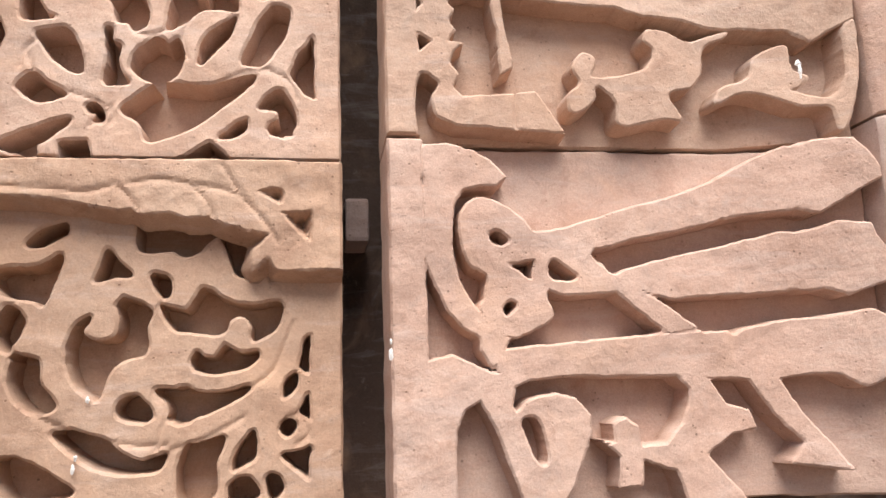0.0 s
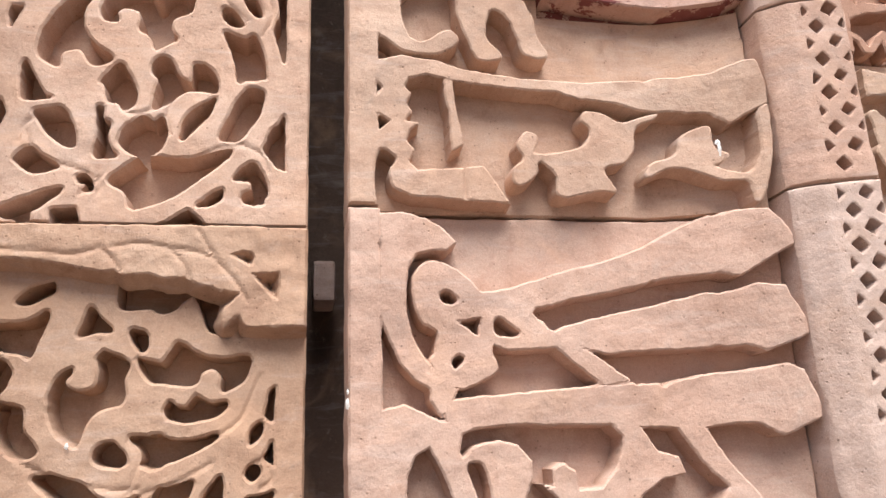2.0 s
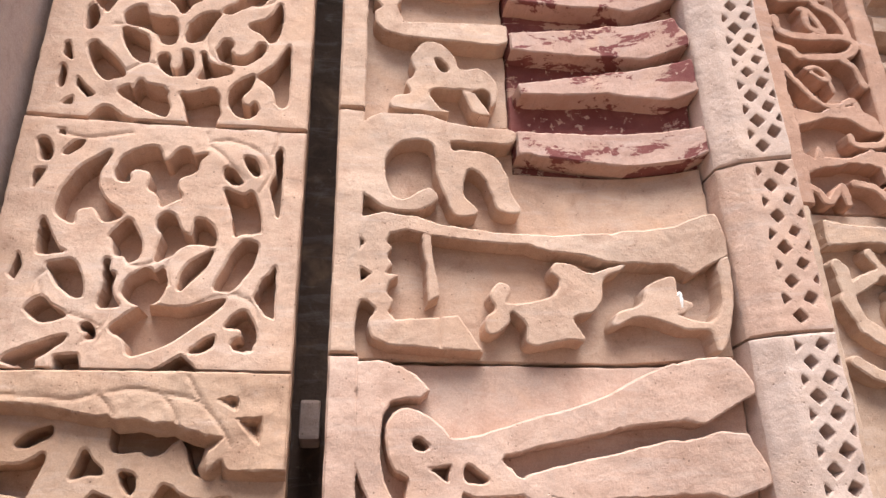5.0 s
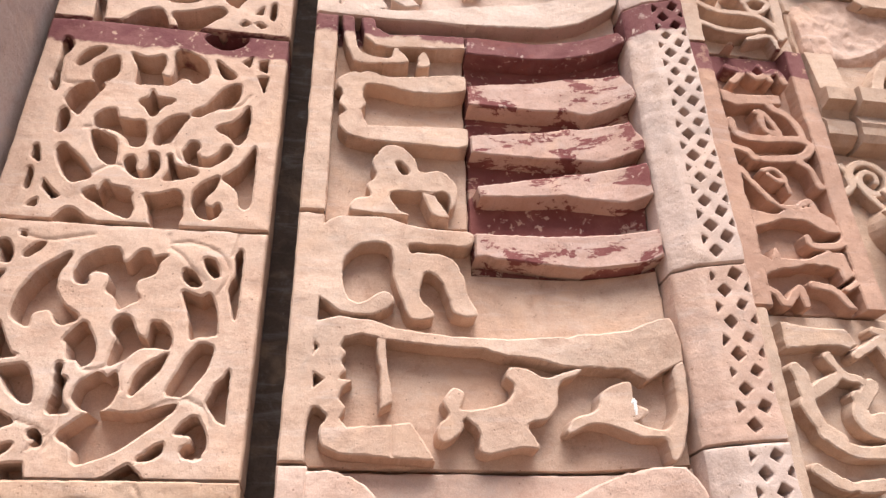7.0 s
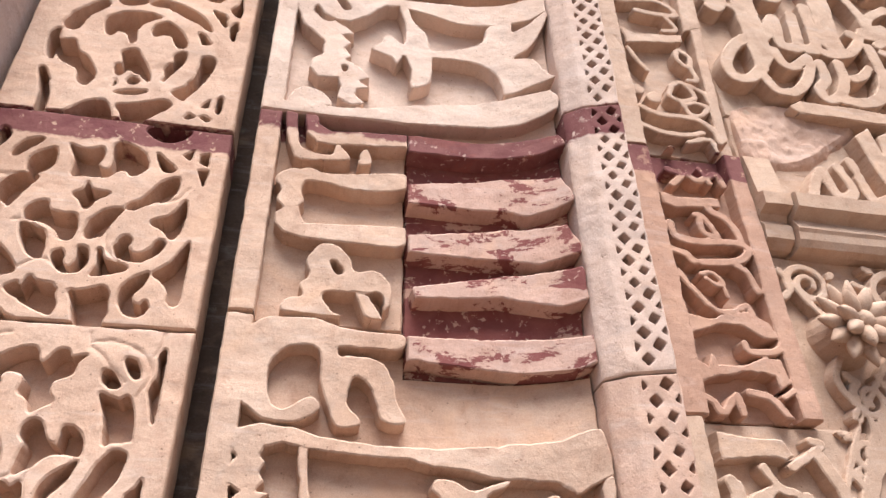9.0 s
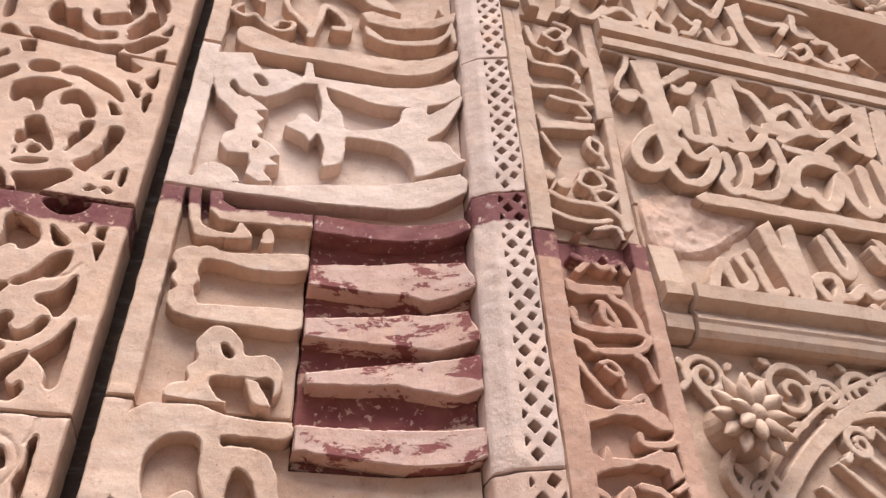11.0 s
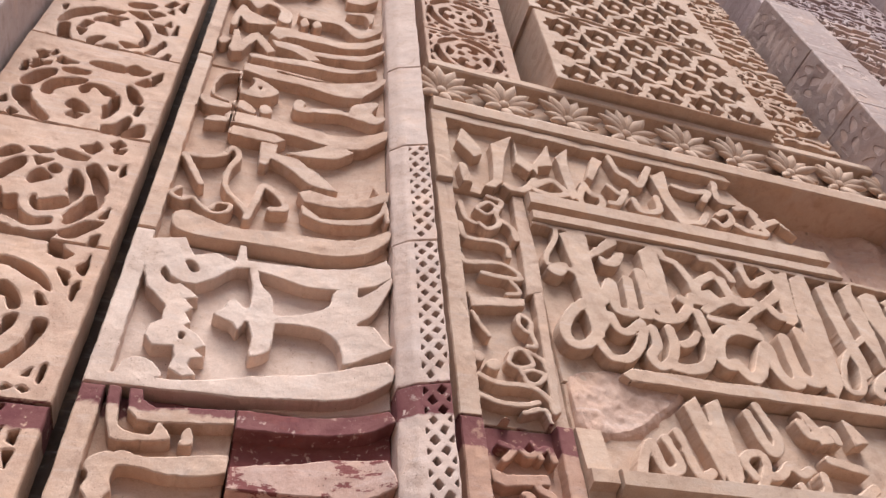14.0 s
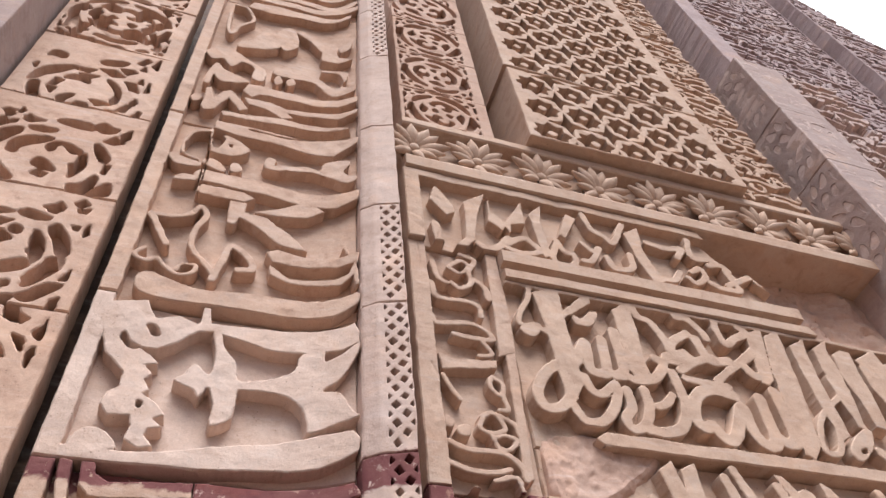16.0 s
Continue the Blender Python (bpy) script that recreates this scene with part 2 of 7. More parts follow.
class Carving:
    """What is raised on a stone: a distance field on a grid, above zero inside the raised shapes."""

    def __init__(self, u0, u1, v0, v1, step):
        self.u0, self.v0 = u0, v0
        e = min(0.004, step * 0.8)
        line = lambda a, b: np.concatenate([[a, a + e], np.linspace(a + e, b - e, max(3, int((b - a) / step)))[1:-1], [b - e, b]])
        self.us, self.vs = line(u0, u1), line(v0, v1)
        self.U, self.V = np.meshgrid(self.us, self.vs, indexing="ij")
        self.f = np.full(self.U.shape, -0.05)
        self.g = np.full(self.U.shape, 0.05)
        self.sign = 1

    def score(self, text):
        """A shallow line where one strand passes over another."""
        kept, self.f = self.f, np.full(self.U.shape, -0.05)
        self.stroke(text, 0.2)
        self.g, self.f = np.minimum(self.g, -self.f), kept
        return self

    def _put(self, sl, d):
        if self.sign > 0:
            self.f[sl] = np.maximum(self.f[sl], d)
        else:
            self.f[sl] = np.minimum(self.f[sl], -d)

    def _box(self, lo, hi):
        i0, i1 = np.searchsorted(self.us, (lo[0], hi[0]))
        j0, j1 = np.searchsorted(self.vs, (lo[1], hi[1]))
        return slice(max(i0 - 1, 0), i1 + 1), slice(max(j0 - 1, 0), j1 + 1)

    def stroke(self, text, width=3, straight=False):
        rows = np.array(rows_of(text, width)) if isinstance(text, str) else np.array(text)
        rows[:, 0] += self.u0
        rows[:, 1] += self.v0
        p = rows if straight else spline(rows)
        p[:, 2] = np.maximum(p[:, 2], 0.002)
        for a, b in zip(p[:-1], p[1:]):
            m = max(a[2], b[2]) / 2 + 0.03
            sl = self._box(np.minimum(a, b)[:2] - m, np.maximum(a, b)[:2] + m)
            U, V = self.U[sl], self.V[sl]
            if not U.size:
                continue
            d = b - a
            L = d[0] ** 2 + d[1] ** 2 + 1e-12
            t = np.clip(((U - a[0]) * d[0] + (V - a[1]) * d[1]) / L, 0, 1)
            self._put(sl, (a[2] + t * d[2]) / 2 - np.hypot(U - a[0] - t * d[0], V - a[1] - t * d[1]))
        return self

    def poly(self, text, smooth=False):
        """A filled outline, sharp or splined."""
        rows = rows_of(text, 0) if isinstance(text, str) else [(*r[:2], 0) for r in text]
        rows = np.array(rows + rows[:1])
        rows[:, 0] += self.u0
        rows[:, 1] += self.v0
        p = spline(rows, 5) if smooth else rows
        sl = self._box(p[:, :2].min(0) - 0.03, p[:, :2].max(0) + 0.03)
        U, V = self.U[sl], self.V[sl]
        if not U.size:
            return self
        best, odd = np.full(U.shape, 1.0), np.zeros(U.shape, bool)
        for a, b in zip(p[:-1], p[1:]):
            d = b - a
            t = np.clip(((U - a[0]) * d[0] + (V - a[1]) * d[1]) / (d[0] ** 2 + d[1] ** 2 + 1e-12), 0, 1)
            best = np.minimum(best, np.hypot(U - a[0] - t * d[0], V - a[1] - t * d[1]))
            with np.errstate(divide="ignore", invalid="ignore"):
                odd ^= ((a[1] > V) != (b[1] > V)) & (U < (b[0] - a[0]) * (V - a[1]) / (b[1] - a[1]) + a[0])
        self._put(sl, np.where(odd, best, -best))
        return self

    def blob(self, text, smooth=True):
        return self.poly(text, smooth)

    def cut(self, kind, *args, **kw):
        """Takes the shape away: kind is "stroke" or "poly"."""
        self.sign = -1
        (self.stroke if kind == "stroke" else self.poly)(*args, **kw)
        self.sign = 1
        return self

    def spiral(self, u, v, r0, r1, a0, turns, width, end=None):
        """A scroll from radius r0 at angle a0 (degrees) winding to r1; centimetres."""
        n = max(5, int(abs(turns) * 10))
        rows = []
        for k in range(n + 1):
            s = k / n
            r, a = (r0 + (r1 - r0) * s) / 100, radians(a0 + 360 * turns * s)
            rows.append((u / 100 + r * math.cos(a), v / 100 + r * math.sin(a), (width + ((end or width) - width) * s) / 100))
        return self.stroke(rows)

    def leaf(self, u, v, angle, length, width, lobes=3):
        """A lobed palmette leaf from its stalk at (u, v), pointing at angle."""
        a, L, w = radians(angle), length / 100, width / 200
        pts = [(0, 0), (0.25 * L, w * 0.7), (0.45 * L, w), (0.55 * L, 0.75 * w), (0.78 * L, 0.8 * w), (L, 0),
               (0.78 * L, -0.8 * w), (0.55 * L, -0.75 * w), (0.45 * L, -w), (0.25 * L, -0.7 * w)]
        if lobes == 2:
            pts = [(0, 0), (0.3 * L, w * 0.8), (0.7 * L, w), (L, 0.8 * w), (0.8 * L, 0.25 * w), (0.62 * L, -0.1 * w), (0.5 * L, -0.6 * w), (0.2 * L, -0.5 * w)]
        c, s = math.cos(a), math.sin(a)
        return self.poly([(u / 100 + x * c - y * s, v / 100 + x * s + y * c) for x, y in pts], True)

    def frame_edge(self, left=0, right=0, bottom=0, top=0):
        """Raised margins, in centimetres."""
        U, V = self.U - self.u0, self.V - self.v0
        w, h = self.us[-1] - self.u0, self.vs[-1] - self.v0
        for d, s in ((left, left / 100 - U), (right, U - (w - right / 100)), (bottom, bottom / 100 - V), (top, V - (h - top / 100))):
            if d:
                self.f = np.maximum(self.f, s)
        return self

    def flat(self):
        self.f = np.maximum(self.f, 0.05)
        return self


def split_at(U, V, F, G, tris, level):
    """Cuts the triangles of a field along one of its level lines."""
    F = np.where(np.abs(F - level) < 2e-5, level, F)
    s = np.sign(F - level).astype(int)
    ts = s[tris]
    cross = (ts.min(1) < 0) & (ts.max(1) > 0)
    keep, T = tris[~cross], tris[cross]
    if not len(T):
        return U, V, F, G, tris
    TS = s[T]
    edges = np.vstack([T[:, [0, 1]], T[:, [1, 2]], T[:, [2, 0]]])
    es = s[edges]
    x = es[:, 0] * es[:, 1] < 0
    pairs = np.sort(edges[x], 1)
    key = pairs[:, 0].astype(np.int64) * (len(U) + 1) + pairs[:, 1]
    uniq, first, inv = np.unique(key, return_index=True, return_inverse=True)
    a, b = pairs[first, 0], pairs[first, 1]
    t = (level - F[a]) / (F[b] - F[a])
    base = len(U)
    U, V = np.concatenate([U, U[a] + t * (U[b] - U[a])]), np.concatenate([V, V[a] + t * (V[b] - V[a])])
    G = np.concatenate([G, G[a] + t * (G[b] - G[a])])
    F = np.concatenate([F, np.full(len(a), level)])
    mid = np.full(len(edges), -1)
    mid[x] = base + inv.ravel()
    mid = mid.reshape(3, -1).T
    out = []
    one = (mid >= 0).sum(1) == 1
    for k in range(3):
        # one corner on the level: a cut from it to the far edge
        r = one & (mid[:, k] >= 0)
        i, j, c, m = T[r, k], T[r, (k + 1) % 3], T[r, (k + 2) % 3], mid[r, k]
        out += [np.stack([i, m, c], 1), np.stack([m, j, c], 1)]
        # a lone corner k: edges k and k+2 are cut
        r = ~one & (mid[:, (k + 1) % 3] < 0)
        i, j, c, m, n = T[r, k], T[r, (k + 1) % 3], T[r, (k + 2) % 3], mid[r, k], mid[r, (k + 2) % 3]
        out += [np.stack([i, m, n], 1), np.stack([m, j, c], 1), np.stack([m, c, n], 1)]
    return U, V, F, G, np.vstack([keep] + out)


def stone_mesh(name, c, face, depth, back, draft=0.002, bevel=0.0035, wear=0.0028, chip=0.003, seed=0, place=None, notch=None, islands=False, bare=False):
    """The carved stone as a closed-sided mesh. face: y of the raised face, or a function of (u, v); depth: of the sunk ground;
    back: y where the sides end. place: maps (u, v, y) arrays to world coordinates, for stones that face another way."""
    nu, nv = c.U.shape
    idx = np.arange(nu * nv).reshape(nu, nv)
    a, b, d, e = (x.ravel() for x in (idx[:-1, :-1], idx[1:, :-1], idx[1:, 1:], idx[:-1, 1:]))
    tris = np.vstack([np.stack([a, b, d], 1), np.stack([a, d, e], 1)])
    U, V = c.U.ravel(), c.V.ravel()
    G = c.g.ravel()
    F = c.f.ravel() + chip * 0.6 * rough_noise(U, V, 0.04, seed) + chip * 0.55 * rough_noise(U, V, 0.009, seed + 9)
    bite = np.clip(rough_noise(U, V, 0.05, seed + 17) - 0.45, 0, 1) * chip * 5
    F = np.where(np.abs(F) < 0.02, F - bite, F)
    for lv in (-draft, 0.0, bevel):
        U, V, F, G, tris = split_at(U, V, F, G, tris, lv)
    down = np.interp(F, [-draft, 0, bevel], [depth, bevel * 0.8, 0])
    down += np.interp(G, [0, 0.005], [0.0034, 0]) * np.clip(F / bevel, 0, 1)
    edge = np.minimum.reduce([U - c.us[0], c.us[-1] - U, V - c.vs[0], c.vs[-1] - V])
    down += np.interp(edge, [0, 0.004], [0.006, 0]) * (1 + 0.8 * rough_noise(U, V, 0.04, seed + 3))
    y = (face(U, V) if callable(face) else face) + down
    y = y + wear * rough_noise(U, V, 0.05, seed + 5) + wear * 1.5 * lattice_noise(U, V, 0.16, seed + 6)
    on = edge < 1e-7
    U = U + np.where(on & ((U == c.us[0]) | (U == c.us[-1])), 0.0022 * rough_noise(U, V, 0.05, seed + 7), 0)
    V = V + np.where(on & ((V == c.vs[0]) | (V == c.vs[-1])), 0.0022 * rough_noise(U, V, 0.05, seed + 8), 0)
    raised = (F[tris] >= -draft - 1e-6).all(1) & (F[tris].max(1) > -draft + 1e-6)
    if notch is not None:
        ok = ~notch(U[tris].mean(1), V[tris].mean(1))
        tris, raised = tris[ok], raised[ok]
    if bare:
        tris, raised = tris[raised], raised[raised]
    # the four sides, from the rim to the back
    ring = np.concatenate([idx[:, 0], idx[-1, 1:], idx[-2::-1, -1], idx[0, -2:0:-1]])
    n0 = len(U)
    yb = back(U[ring], V[ring]) if callable(back) else np.full(len(ring), back)
    U, V, y = np.concatenate([U, U[ring]]), np.concatenate([V, V[ring]]), np.concatenate([y, yb])
    k = np.arange(len(ring))
    k2 = (k + 1) % len(ring)
    skirt = np.vstack([np.stack([ring[k], n0 + k, ring[k2]], 1), np.stack([ring[k2], n0 + k, n0 + k2], 1)])
    if notch is not None:
        skirt = skirt[~notch(U[skirt].mean(1), V[skirt].mean(1))]
    if bare:
        skirt = skirt[:0]
    xyz = np.stack([U, y, V], 1) if place is None else place(U, V, y)
    if not islands:
        return [mesh_of(name, xyz, np.vstack([tris, skirt]))]
    # each raised island on its own, the ground and sides together
    lab = np.arange(len(xyz))
    R = tris[raised]
    while True:
        low = lab[R].min(1)
        nxt = lab.copy()
        for q in range(3):
            np.minimum.at(nxt, R[:, q], low)
        nxt = nxt[nxt]
        if (nxt == lab).all():
            break
        lab = nxt
    own = lab[R[:, 0]]
    made = [mesh_of(name, xyz, np.vstack([tris[~raised], skirt]))]
    small = []
    for key in np.unique(own):
        sel = R[own == key]
        if len(sel) < 30:
            small.append(sel)
        else:
            made.append(mesh_of("raised", xyz, sel))
    if small:
        made[0] = mesh_of(name, xyz, np.vstack([tris[~raised], skirt] + small))
    return made


def mesh_of(name, xyz, tris):
    used, tris = np.unique(tris, return_inverse=True)
    xyz, tris = xyz[used], tris.reshape(-1, 3)
    me = bpy.data.meshes.new(name)
    me.vertices.add(len(xyz))
    me.vertices.foreach_set("co", xyz.ravel())
    me.loops.add(tris.size)
    me.loops.foreach_set("vertex_index", tris.ravel().astype(np.int32))
    me.polygons.add(len(tris))
    me.polygons.foreach_set("loop_start", np.arange(0, tris.size, 3, dtype=np.int32))
    me.polygons.foreach_set("loop_total", np.full(len(tris), 3, dtype=np.int32))
    me.polygons.foreach_set("use_smooth", np.ones(len(tris), bool))
    me.update()
    me.validate()
    me.set_sharp_from_angle(angle=radians(32))
    return me


def stone(name, c, material, face, depth, back, label, category="carved stone", group="", parent=None, kind="", raised="raised_letter", rubbed=None, **kw):
    made = stone_mesh(name, c, face, depth, back, **kw)
    for k, me in enumerate(made):
        me.materials.append(rubbed if rubbed and k else material)
    if len(made) == 1:
        ob = new(name, made[0])
    else:
        ob = new(name)
        new("sunk_ground", made[0]).parent = ob
        for me in made[1:]:
            new(raised, me).parent = ob
    if parent is not None:
        ob.parent = parent
        if label:
            tagged(ob, label)
    else:
        tagged(ob, label, category, group, kind)
    return ob


def box(name, x0, x1, y0, y1, z0, z1, material, label="", category="", parent=None, kind="", bevel=0.006, group=""):
    bm = bmesh.new()
    bmesh.ops.create_cube(bm, size=1)
    bmesh.ops.scale(bm, vec=(x1 - x0, y1 - y0, z1 - z0), verts=bm.verts)
    bmesh.ops.translate(bm, vec=((x0 + x1) / 2, (y0 + y1) / 2, (z0 + z1) / 2), verts=bm.verts)
    if bevel:
        bmesh.ops.bevel(bm, geom=bm.edges[:], offset=bevel, segments=2, affect='EDGES', profile=0.6)
    return part(name, bm, material, parent, label, category, kind, group)


def part(name, bm, material, parent=None, label="", category="", kind="", group=""):
    me = bpy.data.meshes.new(name)
    bm.to_mesh(me)
    bm.free()
    me.materials.append(material)
    ob = new(name, me)
    if parent is not None:
        ob.parent = parent
    return tagged(ob, label, category, group, kind)

# ---- the screen wall: large structure ----
ground_bm = bmesh.new()
bmesh.ops.create_grid(ground_bm, x_segments=8, y_segments=8, size=400)
part("ground", ground_bm, EARTH, None, "dusty trodden earth before the carved screen", "ground", "structure")
# plain backing slab; its dark colour stands in for shade in the grooves
box("wall_core", -3.0, 6.0, 1.50, 2.6, 0.0, 10.2, DARK, "wall core behind the carved facing stones, coloured dark as joint shade", "wall", None, "structure", 0.02)

haze, haze_nt, haze_bsdf = nodes_of("hazy_sky")
haze_bsdf.inputs["Base Color"].default_value = (0.9, 0.9, 0.92, 1)
haze_bsdf.inputs["Emission Color"].default_value = (0.97, 0.98, 1.0, 1)
haze_bsdf.inputs["Emission Strength"].default_value = 1.0
sky_bm = bmesh.new()
for q in ((-200, 0), (1500, 0), (1500, 1800), (-200, 1800)):
    sky_bm.verts.new((q[0], 200, q[1]))
sky_bm.faces.new(sky_bm.verts)
part("backdrop", sky_bm, haze, None, "pale hazy white sky far behind the screen", "sky", "structure")


def band_face(u, v=0):
    """The lettered band is flat, then swells outward to its edge roll."""
    t = np.clip((u - 0.66) / 0.27, 0, 1)
    return 1.10 - 0.095 * t ** 1.8


def roll_face(u, v=0):
    return np.interp(u, [0.905, 0.95, 1.045], [1.022, 0.985, 0.955])


A0, A1_ = -0.545, 0.042
B_FACE, A_FACE = 1.10, 1.18


def carve_scroll_first(c):
    # centimetres from the stone's lower left corner
    c.cut("poly", "21.2,39.8 21.9,42.1 22.7,44.8 24.3,43.0 26.5,40.6 24.0,40.4", smooth=True)
    c.cut("poly", "20.7,34.4 19.2,33.5 17.8,31.0 17.7,27.7 18.9,24.4 21.4,22.3 22.4,22.2 23.6,25.5 25.5,27.5 29.0,28.9 28.9,32.5 29.6,35.1 26.2,36.9 24.6,36.0 25.1,34.3 24.9,31.7 22.9,30.5 20.4,31.0 19.8,32.3 20.4,33.1", smooth=True)
    c.cut("poly", "30.8,35.9 32.4,35.5 34.9,35.0 37.2,38.5 40.3,36.7 44.2,35.7 48.9,36.1 48.7,33.0 47.3,31.3 44.9,30.4 44.7,32.6 43.4,34.0 41.3,33.6 40.5,31.8 39.2,31.4 35.9,31.7 33.4,32.0 32.1,33.3", smooth=True)
    c.cut("poly", "35.8,26.8 36.4,28.5 37.6,27.6 39.3,27.6 40.1,28.8 40.9,29.2 43.1,28.1 45.6,28.3 45.2,27.0 42.7,25.8 39.4,25.3 36.9,25.9", smooth=True)
    c.cut("poly", "30.5,23.0 34.5,22.9 39.4,22.2 44.4,23.1 43.6,21.9 40.3,20.3 36.2,18.8 33.0,18.6 32.6,20.6", smooth=True)
    c.cut("poly", "25.3,19.7 25.7,21.5 27.7,22.2 29.7,20.7 30.2,19.1 28.7,18.5 26.3,18.8", smooth=True)
    c.cut("poly", "16.3,17.1 18.2,17.5 21.3,16.6 24.1,15.7 25.3,14.4 28.5,12.7 31.3,13.0 32.4,13.3 31.3,11.4 27.0,10.9 22.3,12.2 18.4,14.8", smooth=True)
    c.cut("poly", "10.2,23.9 9.9,26.7 11.0,28.3 13.7,27.8 14.1,24.5 16.6,21.2 14.2,20.1 11.9,21.4", smooth=True)
    c.cut("poly", "49.5,21.3 50.3,24.2 51.6,24.6 51.3,22.5", smooth=True)
    c.cut("poly", "52.9,30.3 53.5,30.7 53.3,25.0 52.0,25.9")
    c.cut("poly", "53.3,21.6 53.6,17.7 52.0,19.1")
    c.cut("poly", "49.2,16.5 49.9,17.7 51.0,17.6 51.3,16.6 50.3,15.6", smooth=True)
    c.cut("poly", "34.1,10.8 35.6,14.0 39.6,15.6 40.8,15.4 39.7,12.2 39.4,7.2 35.1,6.0", smooth=True)
    c.cut("poly", "42.1,10.8 42.9,13.6 45.1,16.4 45.4,12.7 43.7,11.5", smooth=True)
    c.cut("poly", "49.5,12.5 53.3,13.1 53.3,9.0 51.2,10.8")
    c.cut("poly", "41.8,8.8 44.6,9.5 45.9,6.8 42.2,6.0", smooth=True)
    c.cut("poly", "29.3,40.8 31.8,40.3 32.2,37.6 31.1,37.2 29.8,39.0", smooth=True)
    c.cut("poly", "26.9,48.3 27.3,49.4 32.0,49.1 39.2,48.4 37.2,45.6 35.9,44.3 33.8,43.8 32.1,44.7 28.8,44.3 27.1,45.2", smooth=True)
    c.cut("poly", "39.7,47.9 44.9,46.6 45.8,42.0 45.4,40.2 42.8,40.4 41.5,42.0 40.6,44.7", smooth=True)
    c.cut("poly", "45.7,54.2 48.5,54.7 49.7,53.6 49.0,51.9 46.9,52.9", smooth=True)
    c.cut("poly", "49.0,50.8 54.0,51.1 54.0,45.8 52.7,46.3 50.4,48.9")
    c.cut("poly", "10.9,45.7 13.1,47.9 16.3,49.0 16.6,47.4 14.8,46.1 12.5,45.1", smooth=True)
    c.cut("poly", "8.5,35.8 10.0,35.8 11.7,33.7 10.4,31.2 9.0,29.6 7.3,32.1", smooth=True)
    c.cut("poly", "6.5,41.4 12.7,42.2 16.2,43.9 15.3,39.6 13.9,36.2 12.3,37.0 8.3,37.9", smooth=True)
    c.cut("poly", "8.7,13.3 12.4,13.3 19.5,8.8 15.0,7.9 10.6,8.2", smooth=True)
    c.cut("poly", "46.7,42.0 48.6,41.2 47.6,40.0")
    c.cut("poly", "47.1,9.3 48.7,9.7 49.6,7.6 47.9,6.1", smooth=True)
    c.score("30.5,22.4 32.3,19.8 31.7,16.6 31.2,14.2")
    c.score("24.1,15.7 28.4,14.9 32.4,14.9")
    c.score("44.4,22.7 47.7,25.2 49.4,28.6 51.1,32.9")
    c.score("17.4,18.0 14.2,19.7 11.0,23.0")
    c.score("49.9,17.9 52.0,18.6 53.3,15.6 51.6,14.1")
    c.score("33.2,14.1 38.0,15.5 43.6,18.5")


